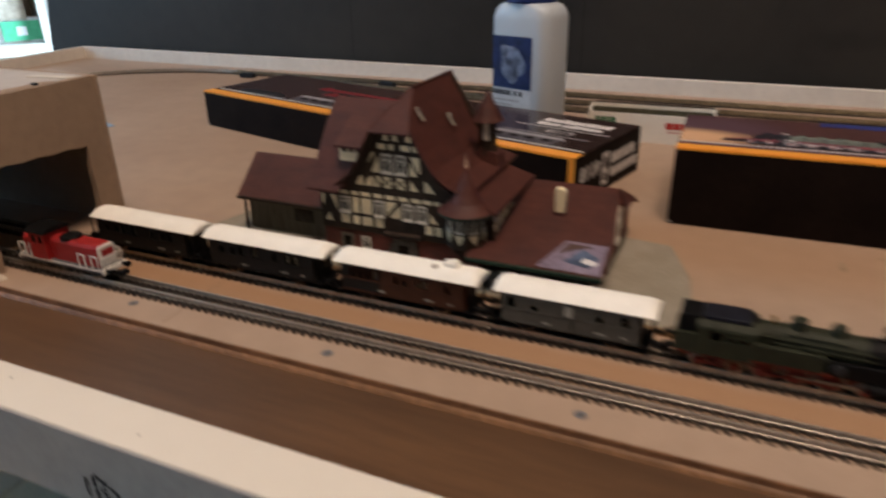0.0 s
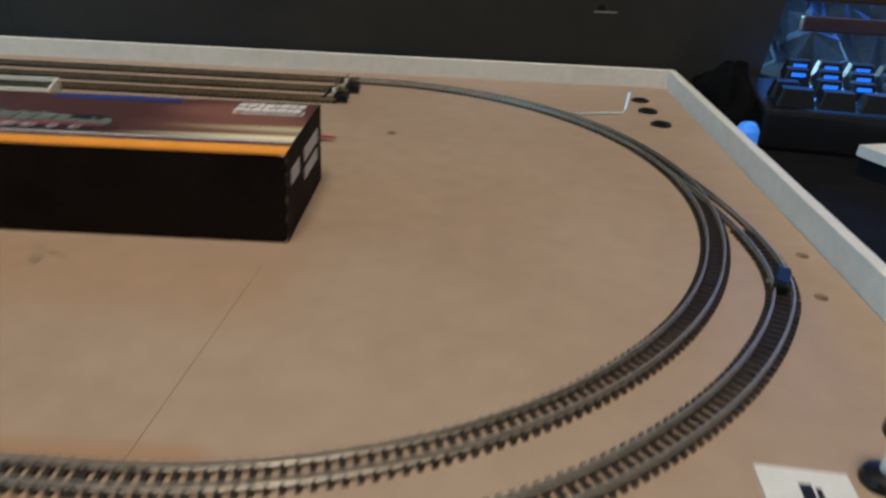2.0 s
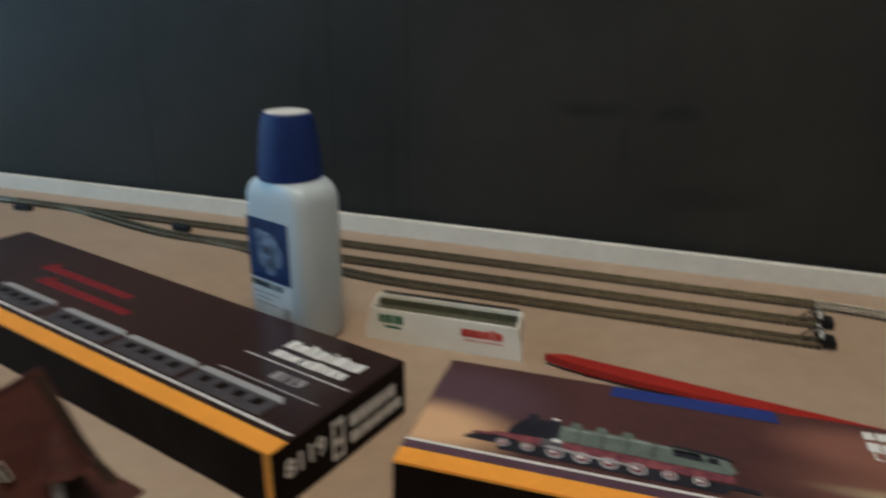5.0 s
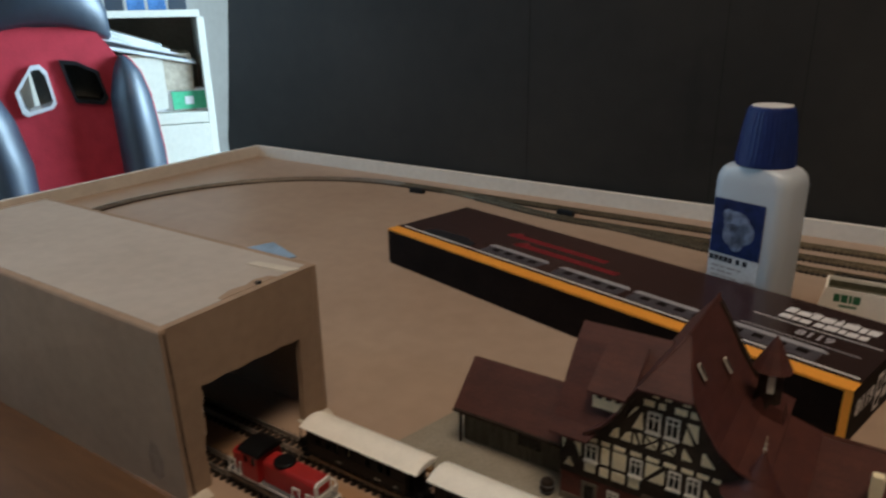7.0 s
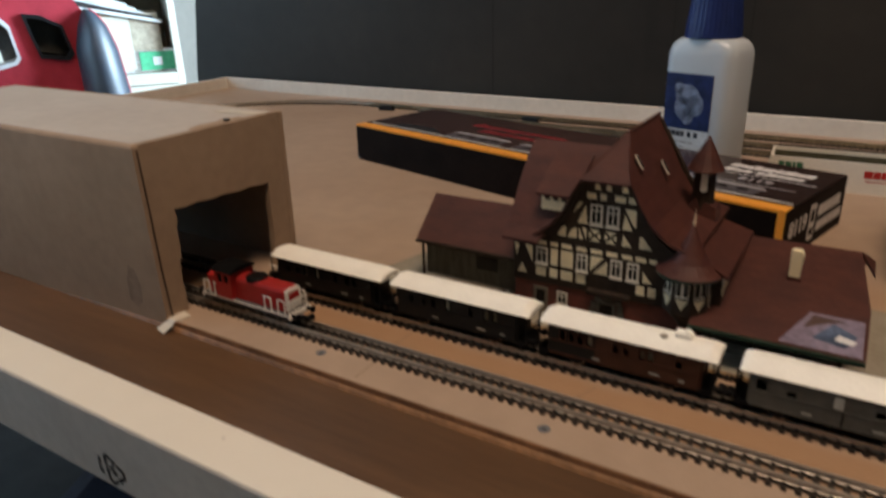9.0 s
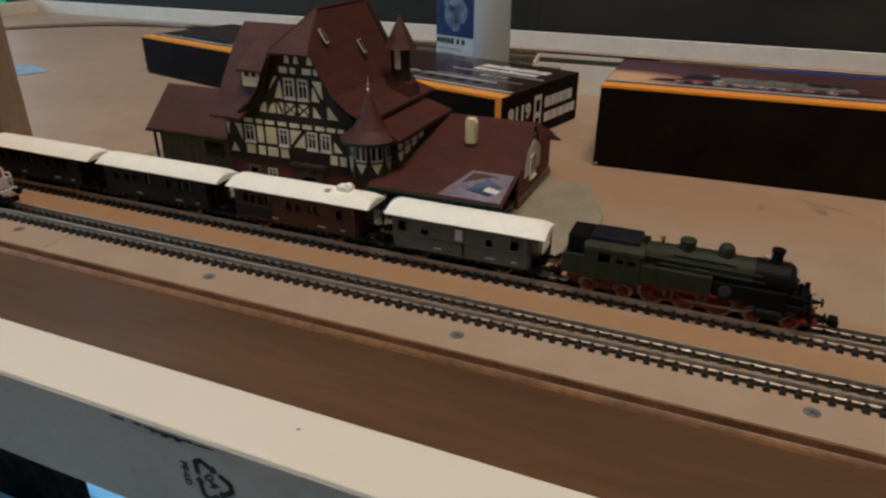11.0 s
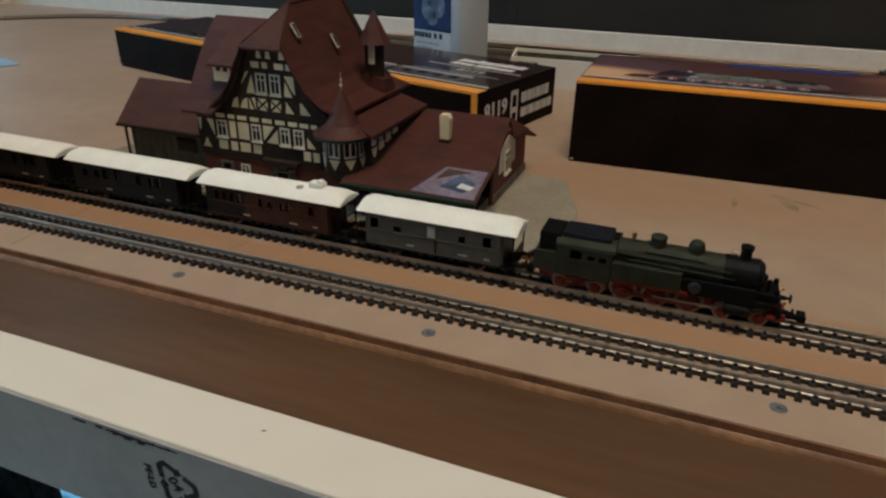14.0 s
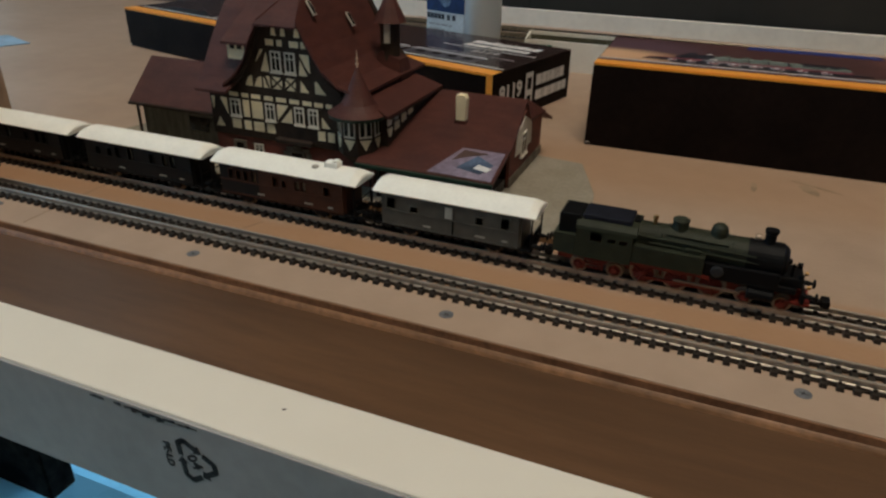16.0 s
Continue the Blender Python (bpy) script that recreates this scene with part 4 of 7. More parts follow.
# cardboard tunnel
t = thing("cardboard_tunnel", "home-made tunnel from a plain brown cardboard box over both tracks", "tunnel", -349.5, 29, 0)
TX0, TX1, TY0, TY1, TZ = -108, 107.5, -38.2, 38.4, 70.2
# Top is paler and greyer: the daylight falling on it is in the colour.
bm = B(); box(bm, TX0 + 3.3, TX1 - 3.3, TY0 + 3.1, TY1 - 3.1, TZ - 3, TZ + 0.05, 0.1); part("top", bm, material("daylit_cardboard", (0.45, 0.40, 0.35), 0.6, vary=0.05, scale=18, second=(0.42, 0.37, 0.32), bump=0.2, bump_scale=500, spec=0.5), t, "cardboard top flap with cool daylight in its colour")
bm = B(); loft(bm, [[(TX0, TY0 - 1.5, -3.5), (TX1 - 0.5, TY0 + 1.5, -3.5), (TX1 - 0.5, TY0 + 4.5, -3.5), (TX0, TY0 + 1.5, -3.5)], [(TX0, TY0, TZ - 1.2), (TX1, TY0, TZ - 1.2), (TX1, TY0 + 3, TZ - 1.2), (TX0, TY0 + 3, TZ - 1.2)], [(TX0 + 0.4, TY0 + 0.4, TZ - 0.3), (TX1 - 0.4, TY0 + 0.4, TZ - 0.3), (TX1 - 0.4, TY0 + 3, TZ - 0.3), (TX0 + 0.4, TY0 + 3, TZ - 0.3)], [(TX0 + 1.2, TY0 + 1.2, TZ), (TX1 - 1.2, TY0 + 1.2, TZ), (TX1 - 1.2, TY0 + 3, TZ), (TX0 + 1.2, TY0 + 3, TZ)]]); part("front_wall", bm, CARD, t)
bm = B(); box(bm, TX0, TX1, TY1 - 3, TY1, 0.02, TZ, 0.8); part("back_wall", bm, CARD, t)
for x0, x1 in ((TX0 + 0.2, TX0 + 3.2), (TX1 - 3.2, TX1 - 0.2)):
    bm = B()
    prism(bm, [(TY0 + 3.1, 0.02), (-26.6, 0.02), (-26.2, 8), (-26.8, 14), (-26.2, 22), (-25.0, 27), (-25.8, 33), (-24.2, 38), (-24.9, 42.6), (-20, 42.0), (-14, 42.5), (-7, 41.6), (0, 42.0), (8, 41.0), (15, 41.4), (20, 40.4), (25.4, 40.4), (24.9, 30), (25.3, 20), (24.7, 9), (24.4, 0.02), (TY1 - 3.1, 0.02), (TY1 - 3.1, TZ), (TY0 + 3.1, TZ)], x0, x1, "x")
    part("end_wall", bm, CARD, t, "end wall with a roughly cut opening")
bm = B(); box(bm, TX1 - 3, TX1 - 0.3, -26.5, -25.2, 22, 36, 0.2); part("torn_edge", bm, material("torn_card", (0.52, 0.42, 0.32), 0.9), t, "pale torn edge of the opening")
bm = B(); loft(bm, [[(TX1 - 0.1, y, z), (TX1 + 0.15, y, z), (TX1 + 0.15, y + 0.7, z), (TX1 - 0.1, y + 0.7, z)] for y, z in ((TY0 + 3.6, 0.2), (TY0 + 2.6, 20), (TY0 + 2.2, 45), (TY0 + 1.6, TZ - 2))]); part("seam", bm, material("dark_seam", (0.09, 0.06, 0.042), 0.9), t, "dark folded seam down the corner")
TAPE = material("masking_tape", (0.62, 0.57, 0.48), 0.55, vary=0.05)
bm = B(); prism(bm, [(82, 22.5), (104, 25), (106.4, 30), (84, 27)], TZ + 0.05, TZ + 0.45, "z"); part("patch", bm, TAPE, t, "pale torn paper patch")
bm = B(); prism(bm, [(101.5, -8), (104.2, -9), (104.2, 19), (100.8, 18), (98.5, 12), (100.5, 6), (99, 0)], TZ + 0.06, TZ + 0.2, "z"); part("torn_patch", bm, CARD, t, "torn brown patch at the edge")
bm = B(); box(bm, 102.5, 104.5, 9, 11, TZ, TZ + 1.2, 0.3); part("pin", bm, BLACKPLASTIC, t, "small dark pin")
bm = B()
wall = lambda x, z: TY0 + (-1.5 + 3 * (x - TX0) / (TX1 - TX0)) * (1 - (z + 3.5) / (TZ + 0.4))
loft(bm, [[(x, wall(x, z) - d, z) for x, z in ((86, 4), (90, 2), (94, 5), (95, 12), (93, 19), (89, 20), (86.5, 13))] for d in (0.03, 0.09)])
part("stain", bm, material("card_stain", (0.30, 0.215, 0.155), 0.9, vary=0.15, scale=120), t, "darker rubbed stain")
for x, y, a in ((-240.5, -7.5, -14), (-240.4, 58.6, -19)):
    k = thing("masking_tape", "short strip of white tape holding the cardboard down", "tape", x, y, 0.05, a, "tape strips at the tunnel")
    down = y < 0
    line = [(7, 0.0), (0, 0.0), (-8, 0.0)] if not down else [(7, 0.0), (3, 0.0), (0.2, 0.0), (-1.2, -1.6), (-5, -3.3)]
    bm = B(); loft(bm, [[(-3, v, w), (3, v, w), (3, v, w + 0.4), (-3, v, w + 0.4)] for v, w in line]); part("strip", bm, TAPE, k)

# pale blue card far off on the board
t = thing("paper_slip", "pale blue paper slip lying on the board", "paper", -424, 205, 0.05, -12)
bm = B(); prism(bm, [(-24, -10), (18, -14), (22, 6), (-20, 12)], 0, 0.5, "z"); part("sheet", bm, material("blue_paper", (0.30, 0.45, 0.62), 0.7), t)
# ---- station building ----
ROOF = material("red_brown_roof", (0.079, 0.0255, 0.0185), 0.55, vary=0.14, scale=90, second=(0.058, 0.020, 0.016), bump=0.35, bump_scale=1500, stretch=(1, 1, 3))
def shingled(mat, row=0.0013):
    """Adds the fine level courses of a tiled roof: a saw-tooth relief and a thin darker line at each course."""
    nt = mat.node_tree
    p = nt.nodes["Principled BSDF"]
    tc, sep, mul, fr, bt = (nt.nodes.new("ShaderNode" + k) for k in ("TexCoord", "SeparateXYZ", "Math", "Math", "Bump"))
    nt.links.new(tc.outputs["Object"], sep.inputs[0])
    mul.operation, fr.operation = "MULTIPLY", "FRACT"
    mul.inputs[1].default_value = 1 / row
    nt.links.new(sep.outputs[2], mul.inputs[0]); nt.links.new(mul.outputs[0], fr.inputs[0])
    old = p.inputs["Normal"].links[0].from_socket
    bt.inputs["Strength"].default_value, bt.inputs["Distance"].default_value, bt.invert = 0.22, 0.0002, True
    nt.links.new(fr.outputs[0], bt.inputs["Height"]); nt.links.new(old, bt.inputs["Normal"]); nt.links.new(bt.outputs[0], p.inputs["Normal"])
    base = p.inputs["Base Color"].links[0].from_socket
    edge, mix = nt.nodes.new("ShaderNodeMapRange"), nt.nodes.new("ShaderNodeMix")
    edge.inputs[1].default_value, edge.inputs[2].default_value, edge.inputs[3].default_value, edge.inputs[4].default_value = 0.0, 0.3, 0.22, 0.0
    mix.data_type = "RGBA"; mix.inputs[7].default_value = (0.035, 0.013, 0.010, 1)
    nt.links.new(fr.outputs[0], edge.inputs[0]); nt.links.new(edge.outputs[0], mix.inputs[0])
    nt.links.new(base, mix.inputs[6]); nt.links.new(mix.outputs[2], p.inputs["Base Color"])


shingled(ROOF)
TIMBER = material("dark_timber", (0.035, 0.022, 0.014), 0.7, vary=0.2, scale=300)
PLASTER = material("cream_plaster", (0.78, 0.69, 0.48), 0.7, vary=0.06, scale=200, random_tint=0.10)
BRICK = material("red_brick_wall", (0.17, 0.050, 0.036), 0.75, vary=0.2, scale=250, second=(0.11, 0.045, 0.035))
STONE = material("grey_stone", (0.20, 0.17, 0.13), 0.8, vary=0.2, scale=200)
SHEDWALL = material("grey_green_boards", (0.15, 0.14, 0.11), 0.8, vary=0.18, scale=200, stretch=(3, 3, 0.4))
GREENTRIM = material("green_gutter", (0.018, 0.040, 0.026), 0.5, vary=0.15, scale=300)
FRAMEWHITE = material("window_white", (0.68, 0.64, 0.55), 0.5, vary=0.05, scale=300)
DARKGLASS = material("dark_glazing", (0.012, 0.011, 0.010), 0.15, vary=0.1)
PLATE = material("platform_stone", (0.30, 0.265, 0.21), 0.85, vary=0.10, scale=70, second=(0.25, 0.22, 0.17), bump=0.4, bump_scale=1200)
CHIMNEY = material("cream_chimney", (0.90, 0.80, 0.55), 0.6, vary=0.05, scale=200)
OX, OY = -95, 90
station = thing("station_building", "half-timbered model station with red-brown tiled roofs and a corner turret", "model house", OX, OY, 1.6)

def at(bm):
    bmesh.ops.translate(bm, verts=bm.verts, vec=(-OX, -OY, -1.6))
    return bm

def sp(name, bm, mat, parent=None, label="", smooth=False):
    return part(name, at(bm), mat, parent or station, label, smooth)

# base plate: a thing of its own under the building
t = thing("platform_plate", "flat grey stone-coloured base plate with a brown front edge", "platform", 0, 0, 0.02)
bm = B(); prism(bm, [(-199, 55.5), (14, 54), (24, 62), (20, 96), (9, 126), (-40, 132), (-180, 130), (-189, 96)], 0, 1.55, "z"); part("plate", bm, PLATE, t)
bm = B(); prism(bm, [(-199.5, 53.5), (12, 52), (30, 50.6), (12, 54.0), (-199, 55.4)], 0, 1.9, "z"); part("edging", bm, material("brown_edging", (0.22, 0.13, 0.06), 0.7, vary=0.2, scale=200), t, "brown raised edge strip")

def sheet(bm, a, b, th=1.0):
    """A roof skin between two polylines of equal length, with thickness downwards."""
    n = len(a)
    lo = lambda p: (p[0], p[1], p[2] - th)
    loft(bm, [[a[i], b[i], lo(b[i]), lo(a[i])] for i in range(n)])

# walls of the main house
bm = B(); box(bm, -126, -68, 67.2, 116, 1.6, 14); sp("ground_floor", bm, BRICK, label="dark red brick ground floor")
bm = B(); box(bm, -126.2, -67.8, 66.7, 116, 1.6, 4.2); sp("plinth", bm, STONE, label="grey stone plinth")
bm = B(); box(bm, -126.5, -67.5, 66.4, 116.5, 14, 32); sp("upper_floor", bm, TIMBER, label="dark half-timbered upper floor")
# bell-shaped gable
gable = [(-127, 32), (-116, 33.6), (-109, 39.5), (-105, 46), (-102.4, 52.5), (-99, 59), (-82.6, 59), (-79.4, 52.5), (-76.2, 45.5), (-72.4, 40), (-66.6, 35.8), (-65.4, 32)]
bm = B(); prism(bm, gable, 66.3, 70, "y"); sp("gable_wall", bm, TIMBER, label="dark timber gable with a curved outline")

def infill(x0, x1, z0, z1, y=66.3):
    bm = B(); box(bm, x0, x1, y - 0.22, y + 0.1, z0, z1, 0.08); sp("infill_panel", bm, PLASTER)

def triangle(pts, y=66.3):
    cx, cz = sum(p[0] for p in pts) / len(pts), sum(p[1] for p in pts) / len(pts)
    pts = [(cx + (x - cx) * 0.96, cz + (z - cz) * 0.98) for x, z in pts]
    bm = B(); prism(bm, pts, y - 0.22, y + 0.1, "y"); sp("infill_panel", bm, PLASTER)

def casement(x0, x1, z0, z1, y=66.3, name="window", axis="y", panes=2, sill=True):
    """A white-framed window with dark panes; axis: the way it faces."""
    f = (lambda bm, a0, a1, d0, d1, c0, c1: box(bm, a0, a1, y + d0, y + d1, c0, c1)) if axis == "y" else (lambda bm, a0, a1, d0, d1, c0, c1: box(bm, y - d1, y - d0, a0, a1, c0, c1))
    w = 0.6
    bm = B(); f(bm, x0, x0 + w, -0.45, 0.1, z0, z1); f(bm, x1 - w, x1, -0.45, 0.1, z0, z1); f(bm, x0 + w, x1 - w, -0.45, 0.1, z0, z0 + w); f(bm, x0 + w, x1 - w, -0.45, 0.1, z1 - w, z1)
    xm, zm = (x0 + x1) / 2, z0 + (z1 - z0) * 0.68
    f(bm, xm - 0.2, xm + 0.2, -0.4, 0.1, z0 + w, z1 - w); f(bm, x0 + w, xm - 0.2, -0.4, 0.1, zm - 0.2, zm + 0.2); f(bm, xm + 0.2, x1 - w, -0.4, 0.1, zm - 0.2, zm + 0.2)
    win = sp(name, bm, FRAMEWHITE, label="white window frame")
    for a, b in ((x0 + w, xm - 0.2), (xm + 0.2, x1 - w)):
        for c, d in ((z0 + w, zm - 0.2), (zm + 0.2, z1 - w)):
            bm = B(); f(bm, a, b, -0.2, 0.05, c, d); sp("pane", bm, DARKGLASS, win)
    if sill:
        bm = B(); f(bm, x0 - 0.3, x1 + 0.3, -0.9, 0.1, z0 - 0.6, z0 - 0.02); sp("sill", bm, FRAMEWHITE, win)
    return win

# upper floor: panels, windows and braces
for x0, x1 in ((-117, -112.4), (-101, -96.8), (-88.2, -84.0), (-82.2, -78.0)):
    casement(x0, x1, 22.0, 28.6)
infill(-111.2, -108.4, 22, 28.6); infill(-107.2, -102.4, 22, 28.6)
triangle([(-95.8, 28.6), (-90.6, 28.6), (-95.8, 22.6)]); triangle([(-94.6, 22), (-89.4, 22), (-89.4, 27.6)])
triangle([(-126, 28.5), (-124.2, 28.5), (-125.2, 23.5)]); triangle([(-121.6, 28.5), (-118.6, 28.5), (-118.6, 22)])
triangle([(-76.6, 26), (-76.6, 22), (-73.2, 22)])
for x0, x1 in ((-117, -113), (-111.4, -108.3), (-107, -102.4), (-101, -97.4), (-78.6, -75.6), (-74.4, -71.6)):
    infill(x0, x1, 17.0, 20.6)
triangle([(-124.8, 17.0), (-120.8, 17.0), (-122.8, 20.8)])
for x0, x1 in ((-117, -113), (-111.4, -108.4), (-107, -103), (-101.2, -97.4), (-95.8, -91.6), (-90, -86), (-84.4, -80.6), (-79.4, -75.8), (-74.6, -72)):
    infill(x0, x1, 29.6, 31.2)
# gable: lowest row
for k, (x0, x1) in enumerate(((-109, -105.6), (-105, -101.4))):
    triangle([(x0, 34.4), (x1, 34.4), (x1, 38.6), (x0 + 1.6, 37.6)])
triangle([(-100.6, 34.4), (-98.8, 34.4), (-100.6, 38.6)]); triangle([(-97.8, 34.4), (-97.8, 38.8), (-99.4, 38.8)])
for cx in (-94.4, -88.6):
    triangle([(cx - 2.2, 38.8), (cx + 1.6, 38.8), (cx - 0.2, 37)]); triangle([(cx - 2.2, 34.4), (cx + 1.6, 34.4), (cx - 0.2, 36.2)])
    triangle([(cx - 2.4, 37.8), (cx - 2.4, 35.4), (cx - 1.0, 36.6)]); triangle([(cx + 1.8, 37.8), (cx + 1.8, 35.4), (cx + 0.4, 36.6)])
triangle([(-84.8, 34.4), (-81.2, 34.4), (-84.4, 38.6)]); triangle([(-78.6, 34.4), (-74, 34.4), (-77.6, 38.8), (-78.6, 38.8)])
# gable: windows and side panels
casement(-96.6, -92.2, 40.8, 48.2); casement(-90.6, -86.2, 40.8, 48.2)
triangle([(-101.4, 40.4), (-97.6, 40.4), (-98.4, 47.5)]); triangle([(-103.4, 43.5), (-100, 47.6), (-99.6, 48.6), (-101.0, 48.2)])
triangle([(-85, 40.4), (-81.4, 40.4), (-84.2, 46)]); triangle([(-84.4, 48), (-81.6, 43), (-80.2, 41.5), (-80.4, 48)])
for x0, x1 in ((-98.2, -94.8), (-93.4, -91.2), (-88.2, -84.4), (-83.4, -80.4)):
    infill(x0, x1, 50, 52.2)
for x0, x1 in ((-95.6, -93.4), (-91.6, -89.4), (-86, -83.6)):
    triangle([(x0, 53.6), (x1, 53.6), (x1 - 0.6, 56.6), (x0 + 0.4, 56.6)])
# barge boards along the curved gable
for (x0, z0), (x1, z1) in zip(gable[:-1], gable[1:-1]):
    L = math.hypot(x1 - x0, z1 - z0); nx, nz = -(z1 - z0) / L, (x1 - x0) / L
    bm = B(); prism(bm, [(x0, z0), (x1, z1), (x1 - nx * 1.3, z1 - nz * 1.3), (x0 - nx * 1.3, z0 - nz * 1.3)], 64.0, 66.2, "y")
    sp("barge_board", bm, TIMBER)
# ground floor openings
def doorway(x0, x1, z1, y=67.0):
    bm = B(); box(bm, x0 - 1, x0, y - 0.5, y + 0.3, 1.8, z1 + 1); box(bm, x1, x1 + 1, y - 0.5, y + 0.3, 1.8, z1 + 1); box(bm, x0, x1, y - 0.5, y + 0.3, z1, z1 + 1)
    d = sp("door", bm, STONE, label="dark door in a pale stone surround")
    bm = B(); box(bm, x0, x1, y - 0.1, y + 0.3, 1.8, z1); sp("door_leaf", bm, DARKGLASS, d)
doorway(-117, -113.2, 11); casement(-108.4, -104.2, 6.4, 11.6, 67.0)
doorway(-91.6, -86.6, 10.4)
for x, z, w, h in ((-95, 2, 2, 3), (-95.6, 5.2, 2.6, 2.6), (-95, 8, 2.2, 2.6), (-93.6, 10.8, 3, 1.8), (-85.2, 2, 2, 3), (-85.2, 5.2, 2.8, 2.6), (-85, 8, 2.2, 2.6), (-86.4, 10.8, 3, 1.8), (-90.2, 11.6, 3.4, 1.6)):
    bm = B(); box(bm, x, x + w, 66.6, 67.3, z, z + h, 0.25); sp("stone", bm, STONE)
bm = B(); box(bm, -96, -80, 63.4, 66.4, 14.6, 16.2, 0.3); sp("lintel", bm, TIMBER, label="dark timber canopy over the doors")

# west part of the main roof: steep, bell-shaped, facing the tracks
prof = [(61.4, 32.2), (65, 36.2), (69, 42), (73.2, 48), (77.8, 54), (82.8, 59.6), (88, 64)]
bm = B(); sheet(bm, [(-128.5 - 0.09 * max(0, 40 - z), y, z) for y, z in prof], [(x, y, z) for (y, z), x in zip(prof, (-115, -112, -108, -102, -96, -96, -96))]); sp("roof_slope", bm, ROOF)
back = [(88, 64), (103, 54), (111, 44), (118, 33)]
bm = B(); sheet(bm, [(-128.5, y, z) for y, z in back], [(-96, y, z) for y, z in back]); sp("roof_slope", bm, ROOF)
bm = B(); prism(bm, [(66, 33), (70.4, 41.6), (74.6, 47.6), (79, 53.2), (88, 62.2), (102, 52.8), (110, 43), (116, 32)], -126.2, -122, "x"); sp("end_gable", bm, TIMBER)
# dormer
bm = B(); box(bm, -115.6, -104.0, 66.4, 78, 43.6, 50.2); dm = sp("dormer", bm, PLASTER, label="cream dormer window strip")
for x in (-114.2, -111.0, -107.8):
    bm = B(); box(bm, x, x + 2.0, 66.2, 66.7, 47.4, 49.4); sp("pane", bm, DARKGLASS, dm)
bm = B(); sheet(bm, [(-117.2, 65.0, 50.0), (-117.2, 72, 54.6), (-117.2, 84, 61.4)], [(-102.6, 65.0, 50.0), (-102.6, 72, 54.6), (-102.6, 84, 61.4)]); sp("dormer_roof", bm, ROOF)

# gable roof: ridge runs back from the half hip
ridge = [(-88, 80, 71), (-88, 116, 71.5)]
right = [(-89.5, 71.2), (-82.6, 59.5), (-78.0, 50.6), (-73.4, 43.8), (-67.5, 39.2), (-59.3, 36.8)]
left = [(-89.5, 71.2), (-98.8, 59.2), (-103.2, 52), (-106, 45.5), (-110.6, 39.6), (-117, 34.6)]
def hip(y0, x, z):
    """Front edge of the roof above the half hip."""
    return y0 + max(0.0, (z - 59.5)) * 1.45
bm = B(); sheet(bm, [(x, hip(62.6, x, z), z) for x, z in right], [(x, 120, z) for x, z in right]); sp("roof_slope", bm, ROOF)
bm = B(); sheet(bm, [(x, hip(62.6, x, z), z) for x, z in left], [(x, 120 if x > -100 else 68 + (x + 119) * 0.9, z) for x, z in left]); sp("roof_slope", bm, ROOF)
bm = B(); loft(bm, [[(-99.6, 61.4, 58.0), (-82.0, 61.4, 58.0), (-82.0, 61.4, 57.2), (-99.6, 61.4, 57.2)], [(-90.2, 80.2, 71.4), (-88.8, 80.2, 71.4), (-88.8, 80.2, 70.4), (-90.2, 80.2, 70.4)]]); sp("half_hip", bm, ROOF)
bm = B(); prism(bm, [(-126, 32), (-104, 48), (-88, 70), (-75, 48), (-62, 34)], 116.5, 119, "y"); sp("rear_gable", bm, TIMBER)
bm = B(); rod(bm, (-89.5, 80, 71.3), (-89.5, 120, 71.3), 0.6, 6); sp("ridge_cap", bm, ROOF)
# skylights on the slope
for y, u in ((74, 0.30), (95, 0.52)):
    x, z = -89.5 + 17 * u, 71.2 - 29 * u
    m = Matrix.Translation((x + 1.2, y, z + 0.2)) @ Matrix.Rotation(radians(58), 4, "Y")
    bm = B(); box(bm, -2.8, 2.8, -1.0, 1.0, 0, 0.6, 0.1, m=m); sk = sp("skylight", bm, FRAMEWHITE, label="white-edged skylight")
    bm = B(); box(bm, -2.5, 2.5, -0.75, 0.6, 0.55, 0.7, m=m); sp("pane", bm, DARKGLASS, sk)
# small round turret on the slope
tx, ty = -66.5, 103
bm = B(); lathe(bm, [(4.0, 38), (4.0, 57)], (tx, ty, 0), 8); st = sp("stair_turret", bm, TIMBER, label="slim turret with a white shutter")
bm = B(); lathe(bm, [(6.6, 55.4), (5.6, 57.2), (2.9, 62.6), (0.3, 67.6)], (tx, ty, 0), 12); sp("turret_roof", bm, ROOF, st)
bm = B(); box(bm, tx - 0.4, tx + 1.8, ty - 4.6, ty - 3.6, 48, 55.2); sp("shutter", bm, FRAMEWHITE, st)
bm = B(); loft(bm, [[(-74, 98, 36), (-59.5, 98, 33), (-59.5, 109, 33), (-74, 109, 36)], [(-69, 99.5, 45), (-61, 99.5, 42), (-61, 107, 42), (-69, 107, 45)]]); sp("turret_foot", bm, ROOF)

# corner bay: octagonal turret and side bay with green gutters
tx, ty, tr, up = -61.3, 66.6, 7.8, 2.2
octo = lambda r, z, a0=22.5, n=8: [(tx + r * math.cos(radians(a0 + 360 / n * i)), ty + r * math.sin(radians(a0 + 360 / n * i)), z + up) for i in range(n)]
bm = B(); loft(bm, [octo(1.6, 6.5), octo(3.6, 9.5), octo(tr, 13.6), octo(tr, 27.5)]); tur = sp("corner_turret", bm, TIMBER, label="octagonal timber turret with white windows")
bm = B(); loft(bm, [octo(tr + 2.9, 26.6, 0, 24), octo(tr + 2.9, 27.8, 0, 24), octo(tr + 1.8, 28.2, 0, 24)]); sp("gutter", bm, GREENTRIM, tur, "dark green gutter")
